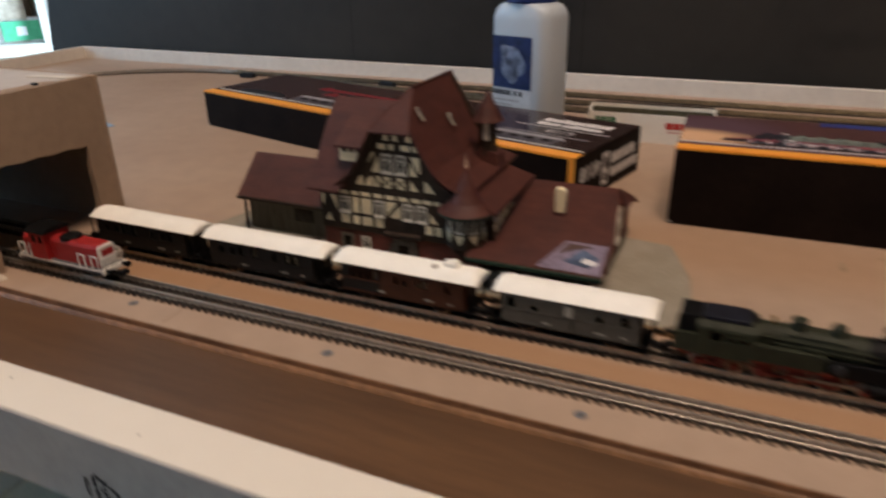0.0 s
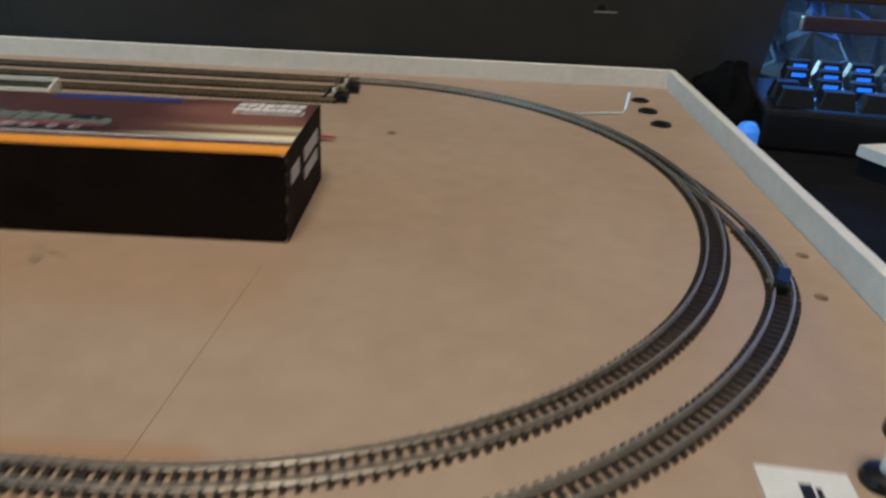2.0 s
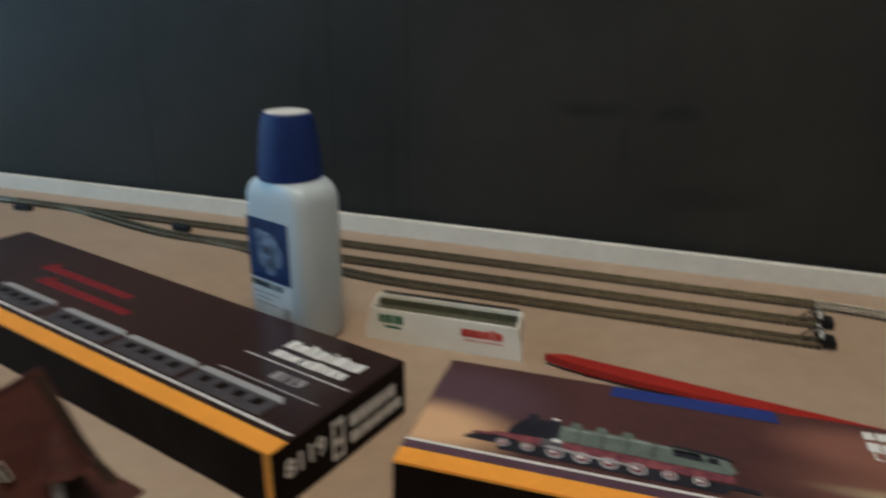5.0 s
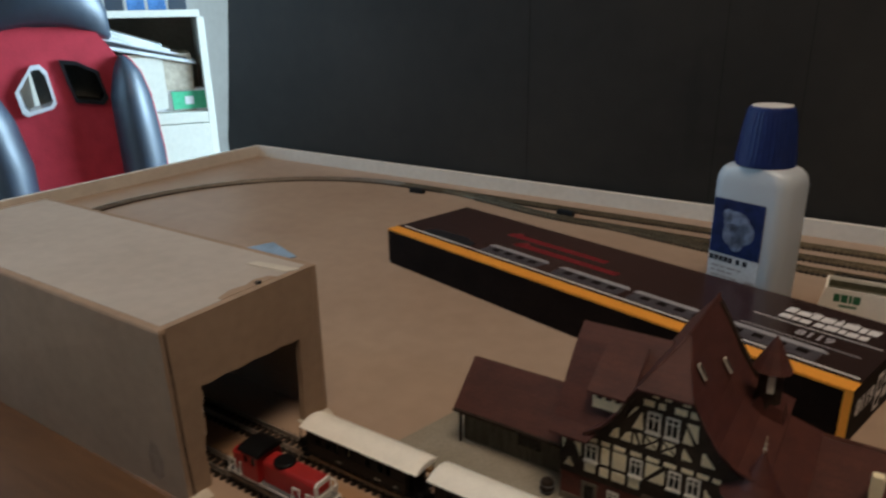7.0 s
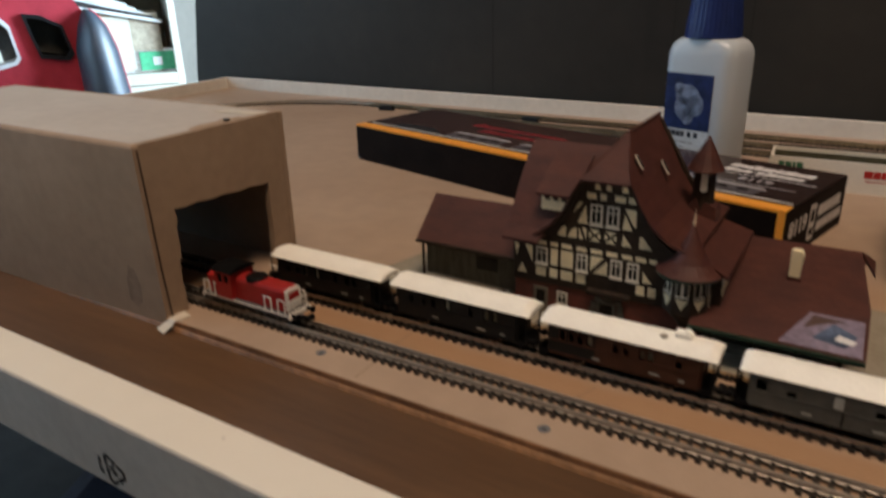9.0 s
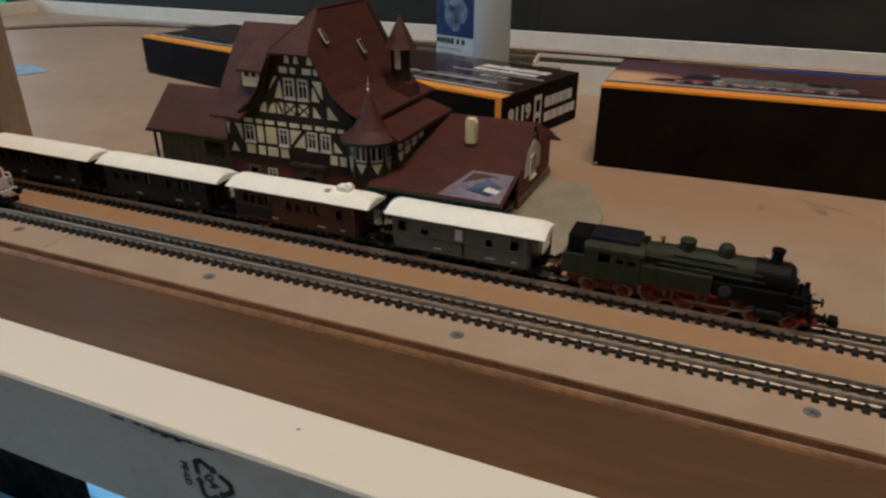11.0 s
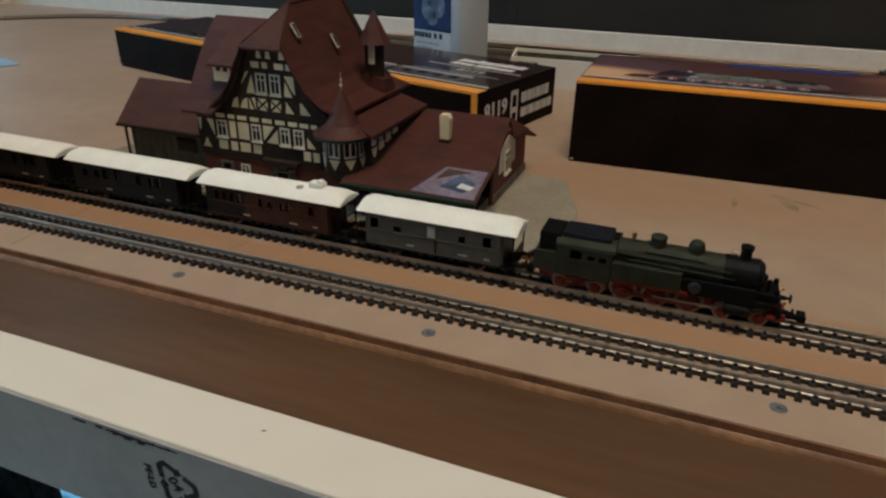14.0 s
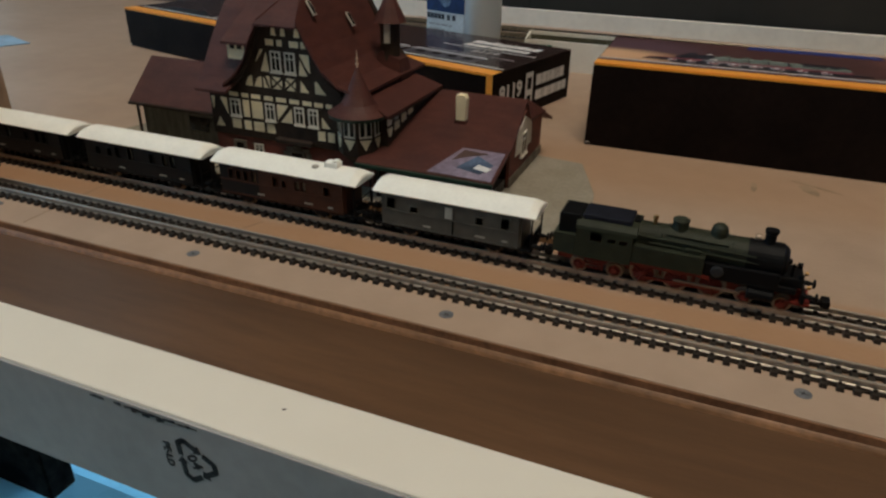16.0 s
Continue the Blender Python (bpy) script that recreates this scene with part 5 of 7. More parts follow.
bm = B(); loft(bm, [octo(tr + 3.2, 27.9, 0, 24), octo(tr + 1.0, 29.2, 0, 24), octo(tr - 1.6, 31.2, 0, 24), octo(4.7, 33.8, 0, 24), octo(3.3, 37.0, 0, 24), octo(1.8, 40.4, 0, 24), octo(0.4, 43.4, 0, 24)]); sp("turret_roof", bm, ROOF, tur)
bm = B(); lathe(bm, [(0.35, 45.3), (0.35, 46.4), (0.8, 46.9), (0.35, 47.4), (0.3, 48.2), (0.6, 48.7), (0.2, 49.2), (0.12, 51.5)], (tx, ty, 0), 8); sp("finial", bm, material("pale_brass", (0.55, 0.42, 0.30), 0.4, metal=0.6), tur, "thin pale finial")
for k in (225, 270, 315, 0):
    a = radians(k); ux, uy = math.cos(a), math.sin(a); ap = tr * math.cos(radians(22.5))
    m = Matrix.Translation((tx + ux * ap, ty + uy * ap, up)) @ Matrix.Rotation(a + math.pi / 2, 4, "Z")
    bm = B(); box(bm, -2.2, 2.2, -0.4, 0.1, 20.2, 26.4, m=m); w = sp("window", bm, FRAMEWHITE, tur, "white window frame")
    for s in (-1.15, 1.15):
        bm = B(); box(bm, s - 0.75, s + 0.75, -0.5, 0, 21, 25.7, m=m); part("pane", at(bm), DARKGLASS, tur)
    bm = B(); prism(bm, [(-2.1, 19.4), (2.1, 19.4), (0.0, 15.6)], -0.35, 0.1, "y"); bmesh.ops.transform(bm, matrix=m, verts=bm.verts); sp("infill_panel", bm, PLASTER, tur)
bm = B(); box(bm, -68, -50.6, 68, 110, 13, 29.2); bay = sp("side_bay", bm, TIMBER, label="half-timbered side bay with a green gutter")
bm = B(); box(bm, -68, -56.5, 67, 108, 1.6, 13); sp("bay_foot", bm, BRICK, bay)
for k, y in enumerate((67.4, 73.0, 78.8, 84.8, 91.0)):
    z = 18.8 + 0.232 * (y - 57)
    if k < 4:
        bm = B(); prism(bm, [(y, z + 3.5), (y + 3.8, z + 3.5), (y + (3.8 if k else 2.6), z + 0.7), (y + (0 if k else 1.4), z + 0.3)], -50.7, -50.2, "x"); sp("infill_panel", bm, PLASTER, bay)
    bm = B(); prism(bm, [(y + 0.2, 28.4), (y + 3.4, 28.4), (y + 2.8, max(z + 4.2, 25.8)), (y + 0.2, max(z + 4.2, 25.8))], -50.7, -50.2, "x"); sp("infill_panel", bm, FRAMEWHITE, bay)
bm = B(); box(bm, -50.2, -48.8, 67, 113, 28.5, 29.5, 0.3); sp("gutter", bm, GREENTRIM, bay, "dark green gutter")
bm = B(); sheet(bm, [(-48.6, 64, 30.4), (-54, 66, 32.4), (-66, 68, 36.4)], [(-48.6, 114, 30.4), (-54, 113, 32.4), (-66, 112, 36.4)]); sp("bay_roof", bm, ROOF, bay)

# east wing with a low roof, half hip, chimney and stuck-on paper
bm = B(); box(bm, -56, -11, 88, 132, 1.6, 15); wing = sp("east_wing", bm, BRICK, label="low red-brown wing with a shallow roof")
bm = B(); prism(bm, [(88, 15), (132, 15), (132, 17), (119, 25), (106, 26), (88, 21.5)], -13.5, -11, "x"); sp("wing_gable", bm, BRICK, wing)
bm = B(); prism(bm, [(95, 11.5), (116, 11.5), (115, 20.5), (106, 24.4), (96, 20.5)], -11.02, -10.7, "x"); sp("infill_panel", bm, FRAMEWHITE, wing)
casement(101.2, 108.6, 9.6, 18.6, -10.7, "window", "x")
bm = B(); box(bm, -11.1, -10.5, 88, 132.4, 1.6, 5); sp("plinth", bm, STONE, wing)
# Near-black sheet painted in for the shade under the eaves.
bm = B(); box(bm, -56, -12, 87.2, 87.9, 1.7, 13.4); sp("dark_recess", bm, DARKGLASS, wing, "dark sheet standing for the shade under the goods shed roof")
for x in (-52, -39, -26, -14):
    bm = B(); box(bm, x, x + 1.2, 60.5, 61.7, 1.6, 14.6); sp("post", bm, TIMBER, wing)
bm = B(); box(bm, -55, -12, 68, 87, 1.6, 5.2, 0.3); sp("loading_ramp", bm, STONE, wing, "dark stone loading ramp")
low, mid, top = (56.6, 15.2), (80, 21.2), (113, 29.0)
bm = B(); sheet(bm, [(-58, *low), (-58, *mid), (-58, *top)], [(-7.0, *low), (-7.5, *mid), (-12.5, *top)]); sp("roof_slope", bm, ROOF, wing)
bm = B(); sheet(bm, [(-58, *top), (-58, 138, 16)], [(-12.5, *top), (-8.0, 138, 16)]); sp("roof_slope", bm, ROOF, wing)
bm = B(); loft(bm, [[(-12.6, 112.6, 29.2), (-12.6, 113.4, 29.2), (-12.6, 113.4, 28.2), (-12.6, 112.6, 28.2)], [(-7.6, 102, 24.8), (-7.6, 124, 22.4), (-7.6, 124, 21.4), (-7.6, 102, 23.8)]]); sp("half_hip", bm, ROOF, wing)
bm = B(); box(bm, -58, -7.0, 55.4, 57.0, 13.6, 15.0, 0.3); sp("gutter", bm, GREENTRIM, wing, "dark green gutter")
bm = B(); prism(bm, [(-32.9, 18), (-29.9, 18), (-29.3, 32.6), (-30.1, 34.0), (-32.9, 34.0), (-33.3, 33.2)], 89.4, 92.6, "y"); sp("chimney", bm, CHIMNEY, wing, "cream plastered chimney")
bm = B(); box(bm, -33.5, -29.1, 89.0, 93.0, 21.6, 24.6); sp("chimney_flashing", bm, ROOF, wing)
PAPER = material("violet_paper", (0.16, 0.125, 0.165), 0.35, vary=0.25, scale=60, second=(0.24, 0.20, 0.26))
def on_slope(x, y):
    z = low[1] + (y - low[0]) * (mid[1] - low[1]) / (mid[0] - low[0]) if y < mid[0] else mid[1] + (y - mid[0]) * (top[1] - mid[1]) / (top[0] - mid[0])
    return (x, y, z)
def slope_patch(pts, h):
    bm = B(); loft(bm, [[(x, y, on_slope(x, y)[2] + k) for x, y in pts] for k in (h, h + 0.15)]); return bm
pp = sp("paper_patch", slope_patch([(-31, 57.5), (-8, 57.2), (-8.5, 73.8), (-24, 73.9)], 0.12), PAPER, wing, "violet printed paper stuck on the roof")
sp("paper_print", slope_patch([(-22, 62), (-13, 60), (-10, 66), (-17, 70)], 0.3), material("paper_blue", (0.10, 0.14, 0.22), 0.35, vary=0.3, scale=150), pp)
sp("paper_print", slope_patch([(-16, 62.5), (-11, 61.5), (-10, 63.5), (-15, 65)], 0.48), WHITEINK, pp)
sp("paper_print", slope_patch([(-25, 66), (-20, 69), (-14, 72), (-23, 72.5)], 0.3), material("paper_brown", (0.10, 0.06, 0.05), 0.4), pp)

# west shed
bm = B(); box(bm, -175, -126, 79, 106, 1.6, 20); shed = sp("west_shed", bm, SHEDWALL, label="low grey-green boarded shed")
bm = B(); prism(bm, [(79, 20), (106, 20), (91, 33)], -174.6, -172, "x"); sp("shed_gable", bm, SHEDWALL, shed)
bm = B(); sheet(bm, [(-177, 74, 18.6), (-177, 91, 34.4)], [(-126, 74, 18.6), (-126, 91, 34.4)]); sp("roof_slope", bm, ROOF, shed)
bm = B(); sheet(bm, [(-177, 91, 34.4), (-177, 110, 18)], [(-126, 91, 34.4), (-126, 110, 18)]); sp("roof_slope", bm, ROOF, shed)
bm = B(); box(bm, -150, -140, 78.7, 79.1, 8, 14); sp("window", bm, DARKGLASS, shed, "dark shed opening")
for x in (-175.2, -128):
    bm = B(); rod(bm, (x, 76.4, 1.6), (x, 76.4, 18.5), 0.6); sp("downpipe", bm, TIMBER, shed)
bm = B(); box(bm, -177, -126, 73, 74.2, 17.2, 18.4, 0.2); sp("gutter", bm, TIMBER, shed)
t = thing("barrel", "tiny dark barrel beside the station wall", "barrel", -131, 66.5, 1.6)
bm = B(); lathe(bm, [(2.2, 0), (2.7, 1.4), (2.8, 2.6), (2.6, 4), (2.1, 5.2)], n=12); part("staves", bm, TIMBER, t)
bm = B(); lathe(bm, [(2.75, 1.2), (2.75, 1.7)], n=12); lathe(bm, [(2.75, 3.5), (2.75, 4.0)], n=12); part("hoop", bm, STEEL, t)
# ---- trains ----
LOCOGREEN = material("loco_green", (0.023, 0.0265, 0.0135), 0.62, vary=0.15, scale=200)
LOCOBLACK = material("loco_black", (0.0045, 0.0045, 0.005), 0.55, vary=0.15, scale=200, spec=0.14)
LOCORED = material("loco_red", (0.20, 0.024, 0.014), 0.5, vary=0.15, scale=300)
DARKIRON = material("dark_iron", (0.035, 0.036, 0.038), 0.45, vary=0.2, scale=300)
CABROOF = material("blue_black_roof", (0.009, 0.010, 0.017), 0.5, vary=0.12, scale=200)
TREAD = material("bright_tyre", (0.27, 0.21, 0.16), 0.45, metal=0.6, vary=0.1, scale=400)
BRASS = material("brass_parts", (0.36, 0.22, 0.09), 0.45, metal=1.0, vary=0.1, scale=300)
ROOFCREAM = material("cream_coach_roof", (0.92, 0.90, 0.82), 0.45, vary=0.03, scale=100)
GREYCOACH = material("grey_coach", (0.088, 0.084, 0.070), 0.5, vary=0.1, scale=200)
BROWNCOACH = material("brown_coach", (0.062, 0.022, 0.011), 0.5, vary=0.12, scale=200)
DARKCOACH = material("dark_green_coach", (0.0065, 0.007, 0.0065), 0.5, vary=0.12, scale=200)
# Pale colour for painted-in window reflections and for coach lettering.
PALEMARK = material("pale_pane", (0.40, 0.39, 0.34), 0.25, vary=0.1)
RAILTOP = RAILHEAD

def pierced(bm, x0, x1, y0, y1, z0, z1, holes):
    """A wall along x with rectangular openings (xa, xb, za, zb)."""
    xs = sorted({x0, x1, *[h[0] for h in holes], *[h[1] for h in holes]})
    zs = sorted({z0, z1, *[h[2] for h in holes], *[h[3] for h in holes]})
    for za, zb in zip(zs, zs[1:]):
        run = None
        for xa, xb in [*zip(xs, xs[1:]), (None, None)]:
            solid = xa is not None and not any(h[0] <= xa and xb <= h[1] and h[2] <= za and zb <= h[3] for h in holes)
            if solid:
                run = (run[0], xb) if run else (xa, xb)
            elif run:
                box(bm, run[0], run[1], y0, y1, za, zb); run = None

def wheel_pair(parent, x, r, red=None, spokes=8):
    for s in (-1, 1):
        bm = B(); lathe(bm, [(r + 0.5, s * 2.55), (r + 0.45, s * 2.9), (r, s * 3.05), (r, s * 4.0), (r - 0.55, s * 4.0), (r - 0.6, s * 3.4)], (x, 0, r), 24, "y"); w = part("wheel", bm, TREAD, parent, "bright metal wheel rim")
        bm = B(); lathe(bm, [(r - 0.55, s * 3.0), (r - 0.55, s * 3.7)], (x, 0, r), 20, "y"); part("disc", bm, LOCOBLACK if red is None else red, w)
        if red is not None:
            bm = B(); lathe(bm, [(0.9, s * 3.6), (0.9, s * 4.25), (0.5, s * 4.4)], (x, 0, r), 10, "y")
            for i in range(spokes):
                a = 2 * math.pi * i / spokes
                rod(bm, (x, s * 3.95, r), (x + (r - 0.5) * math.cos(a), s * 3.95, r + (r - 0.5) * math.sin(a)), 0.28, 5)
            part("spokes", bm, red, w, "red spokes")
    bm = B(); rod(bm, (x, -3, r), (x, 3, r), 0.5); part("axle", bm, LOCOBLACK, parent)

def buffers(parent, x, way, z=5.2):
    for s in (-1, 1):
        bm = B(); lathe(bm, [(0.75, 0), (0.65, way * 1.6), (0.45, way * 1.7), (0.45, way * 2.4), (1.35, way * 2.5), (1.3, way * 2.9), (0.8, way * 3.05)], (x, s * 4.0, z), 12, "x"); part("buffer", bm, LOCOBLACK, parent)

def coupler(parent, x, way):
    bm = B(); box(bm, min(x, x + way * 5), max(x, x + way * 5), -0.9, 0.9, 2.2, 3.4, 0.2); box(bm, min(x + way * 3.4, x + way * 5.6), max(x + way * 3.4, x + way * 5.6), -1.9, 1.9, 2.0, 4.2, 0.4); part("coupler", bm, LOCOBLACK, parent, "black hook coupler")

def coach(x, half, paint, label, windows, stripe=None, paint_b=None, split=None, y=YI, pale=()):
    """half: half the roof's length. Windows: (centre, width, z0, z1)."""
    t = thing("coach", label, "railway coach", x, y, RAILTOP, 0, "coaches of the passenger train")
    t.scale = (1, 1, 0.95)
    b0, b1 = -half + 3.4, half - 5.0
    W, Z0, Z1 = 6.0, 4.3, 15.6
    holes = [(c - w / 2, c + w / 2, za, zb) for c, w, za, zb in windows]
    for s in (-1, 1):
        ya, yb = (s * W, s * (W - 0.7)) if s > 0 else (-W, -W + 0.7)
        ya, yb = min(ya, yb), max(ya, yb)
        spans = [(b0, b1, paint)] if split is None else [(b0, split, paint_b), (split, b1, paint)]
        for xa, xb, mat in spans:
            bm = B(); pierced(bm, xa, xb, ya, yb, Z0, Z1, [h for h in holes if h[0] >= xa and h[1] <= xb]); part("side_wall", bm, mat, t)
        for k, (c, w, za, zb) in enumerate(windows):
            # Some windows get a pale pane that paints in a reflection.
            if k in pale and s < 0:
                bm = B(); box(bm, c - w / 2 + 0.2, c + w / 2 - 0.2, -W + 0.75, -W + 0.85, za + 0.2, zb - 0.3); part("blind", bm, PALEMARK, t, "pale pane standing for a reflection in the window")
            bm = B(); yo = s * (W - 0.45)
            box(bm, c - w / 2, c + w / 2, yo - 0.06, yo + 0.06, za, zb); part("window", bm, GLASSPANE, t, "clear plastic window")
            bm = B(); yf = s * (W + 0.08)
            for xa, xb, zc, zd in ((c - w / 2 - 0.25, c - w / 2, za - 0.25, zb + 0.25), (c + w / 2, c + w / 2 + 0.25, za - 0.25, zb + 0.25), (c - w / 2, c + w / 2, za - 0.25, za), (c - w / 2, c + w / 2, zb, zb + 0.25)):
                box(bm, xa, xb, yf - 0.1, yf + 0.1, zc, zd)
            part("window_frame", bm, paint if stripe is None else stripe, t)
        bm = B(); yf = s * (W + 0.1)
        box(bm, b0, b1, yf - 0.1, yf + 0.12, 9.3, 9.7); box(bm, b0, b1, yf - 0.1, yf + 0.12, 4.3, 4.8); part("beading", bm, paint if stripe is None else stripe, t)
        if s < 0:
            for lx, lw in ((-half * 0.35, 2.6), (half * 0.3, 3.2), (half * 0.62, 1.8)):
                bm = B(); box(bm, lx, lx + lw, -W - 0.12, -W, 5.6, 6.2); part("lettering", bm, PALEMARK, t)
    for xe, way in ((b0, -1), (b1, 1)):
        bm = B(); box(bm, min(xe, xe + way * 0.7), max(xe, xe + way * 0.7), -W + 0.75, W - 0.75, Z0, Z1 + 0.4); part("end_wall", bm, paint_b if (paint_b and way < 0) else paint, t)
        xo = xe + way * 3.8
        for s in (-1, 1):
            bm = B(); rod(bm, (xo, s * 5.6, 4.2), (xo, s * 5.6, 14.95), 0.25, 6); part("post", bm, LOCOBLACK, t)
        bm = B(); rod(bm, (xo, -5.6, 9), (xo, 5.6, 9), 0.2, 5); rod(bm, (xo, -5.6, 7), (xo, 5.6, 7), 0.16, 5)
        for k in range(-4, 5):
            rod(bm, (xo, k * 1.3, 4.2), (xo, k * 1.3, 9), 0.14, 4)
        part("railing", bm, LOCOBLACK, t, "thin black platform railing")
        bm = B(); box(bm, min(xe, xo), max(xe, xo) + 0.2, -5.9, 5.9, 3.6, 4.25); part("platform", bm, LOCOBLACK, t)
        buffers(t, xo, way); coupler(t, xo, way)
        for s in (-1, 1):
            bm = B(); box(bm, min(xe, xo) + 0.6, max(xe, xo) - 0.4, s * 5.4 - 0.8, s * 5.4 + 0.8, 1.6, 2.0); box(bm, (xe + xo) / 2 - 0.2, (xe + xo) / 2 + 0.2, s * 5.8 - 0.2, s * 5.8 + 0.2, 1.7, 3.7); part("step", bm, LOCOBLACK, t)
    bm = B(); box(bm, b0, b1, -5.6, 5.6, 3.4, 4.35); box(bm, b0 + 4, b1 - 4, -3.0, 3.0, 1.6, 3.4, 0.3); part("underframe", bm, LOCOBLACK, t)
    bm = B(); box(bm, b0 + 0.7, b1 - 0.7, -W + 0.8, W - 0.8, 4.4, 4.9); part("floor", bm, LOCOBLACK, t)
    for wx in (-half * 0.56, half * 0.5):
        wheel_pair(t, wx, 2.1)
        for s in (-1, 1):
            bm = B(); box(bm, wx - 2.6, wx + 2.6, s * 4.9 - 0.4, s * 4.9 + 0.4, 2.0, 3.5, 0.3); part("spring", bm, LOCOBLACK, t)
    # arched roof with drooping ends
    bm = B(); rings = []
    for f, k, drop in ((-1.0, 0.88, 1.3), (-0.99, 0.96, 0.8), (-0.93, 1, 0.1), (-0.90, 1, 0), (0.88, 1, 0), (0.91, 1, 0.1), (0.99, 0.96, 1.2), (1.0, 0.88, 1.8)):
        ring = []
        for i in range(13):
            a = math.pi * i / 12
            ring.append((f * half, -6.7 * (0.55 + 0.45 * k) * math.cos(a), 15.3 + (3.3 - drop) * (1 - math.cos(a) ** 2 * 0.92)))
        ring += [(f * half, 6.0 * (0.55 + 0.45 * k), 14.9), (f * half, -6.0 * (0.55 + 0.45 * k), 14.9)]
        rings.append(ring)
    loft(bm, rings); roof = part("roof", bm, ROOFCREAM, t, "cream arched roof")
    return t, roof

GLASSPANE = bpy.data.materials.new("clear_pane")
GLASSPANE.use_nodes = True
_g = GLASSPANE.node_tree.nodes["Principled BSDF"]
_g.inputs["Transmission Weight"].default_value, _g.inputs["Roughness"].default_value, _g.inputs["Base Color"].default_value, _g.inputs["IOR"].default_value = 1.0, 0.08, (0.85, 0.85, 0.8, 1), 1.1

t, roof = coach(-11.4, 26.2, GREYCOACH, "grey two-axle luggage van with a cream roof", [(-20.0, 2.8, 9.9, 13.8), (-12.2, 2.4, 9.8, 12.0), (-0.8, 2.6, 9.9, 14.0), (17.0, 2.6, 9.9, 13.6), (9.0, 2.2, 9.9, 12.4)])
bm = B(); box(bm, 0.4, 0.9, -6.2, -6.0, 4.4, 9.4); part("door_edge", bm, LOCOBLACK, t)
# Pale pane paints in the light seen in the van's window.
bm = B(); box(bm, -2.0, 0.4, -6.1, -5.9, 10.0, 13.9); part("pale_pane", bm, PALEMARK, t, "pale pane standing for light in the window")
t, roof = coach(-71.4, 28.0, BROWNCOACH, "brown and dark green two-axle coach with a cream roof", [(-20, 1.8, 9.9, 13.6), (-17, 1.8, 9.9, 13.6), (-14, 1.8, 9.9, 13.6), (-11, 2.0, 9.9, 13.8), (-2.5, 1.6, 9.9, 13.2), (1.0, 1.6, 9.9, 12.6), (6.0, 1.8, 9.9, 13.0), (8.4, 1.8, 9.9, 13.4), (17, 2, 9.9, 13)], BROWNCOACH, DARKCOACH, -9.0, pale=(3, 6, 7))
bm = B(); box(bm, 14, 19, -1.8, 1.8, 18.2, 20.2, 0.4); box(bm, 16.8, 18.6, -1.2, 1.2, 20, 21, 0.3); part("roof_vent", bm, ROOFCREAM, roof, "cream roof ventilator")
bm = B(); lathe(bm, [(1.3, 18.0), (1.2, 18.5)], (11.0, -2.0, 0), 12); part("roof_hatch", bm, material("grey_hatch", (0.45, 0.40, 0.33), 0.6), roof, "small grey roof hatch")
rowA = [(-19, 1.8, 9.8, 12.8), (-13.6, 1.8, 9.8, 13.0), (-9.6, 1.8, 9.8, 13.6), (-3.6, 2.0, 9.8, 14.2), (6.0, 1.6, 9.8, 13.4), (12.0, 2.0, 9.8, 13.8), (15.4, 2.0, 9.8, 13.8)]
coach(-131.8, 28.4, DARKCOACH, "dark green two-axle passenger coach with a cream roof", rowA, pale=(3, 5, 6))
coach(-193.0, 28.4, DARKCOACH, "dark green two-axle passenger coach with a cream roof", rowA, pale=(2, 3))

# tank engine
t = thing("steam_locomotive", "green and black model tank engine with red wheels", "locomotive", 54, YI, RAILTOP)
t.scale = (1, 1, 0.94)
for wx, r in ((-26.2, 2.3), (-16.0, 2.3), (-8.2, 3.6), (0.6, 3.6), (9.6, 3.6), (18.4, 2.2), (27.6, 2.2)):
    wheel_pair(t, wx, r, LOCORED, 10 if r > 3 else 7)
bm = B(); box(bm, -33, 32, -2.2, 2.2, 2.6, 6.2, 0.3); box(bm, -32, -13, -4.2, 4.2, 5.0, 6.4); part("frame", bm, LOCORED, t, "red frame")
bm = B(); box(bm, -33.4, 9, -5.8, 5.8, 6.3, 7.5, 0.15); part("footplate", bm, LOCORED, t, "red footplate edge")
bm = B(); box(bm, -24.4, -19.4, -5.2, -4.8, 2.4, 2.8); box(bm, -24.4, -19.4, -5.2, -4.8, 3.6, 4.0); box(bm, -24.4, -19.4, -5.2, -4.8, 4.8, 5.2); box(bm, -24.6, -24.2, -5.2, -4.8, 2.2, 6); box(bm, -19.6, -19.2, -5.2, -4.8, 2.2, 6); part("ladder", bm, LOCORED, t, "red cab steps")
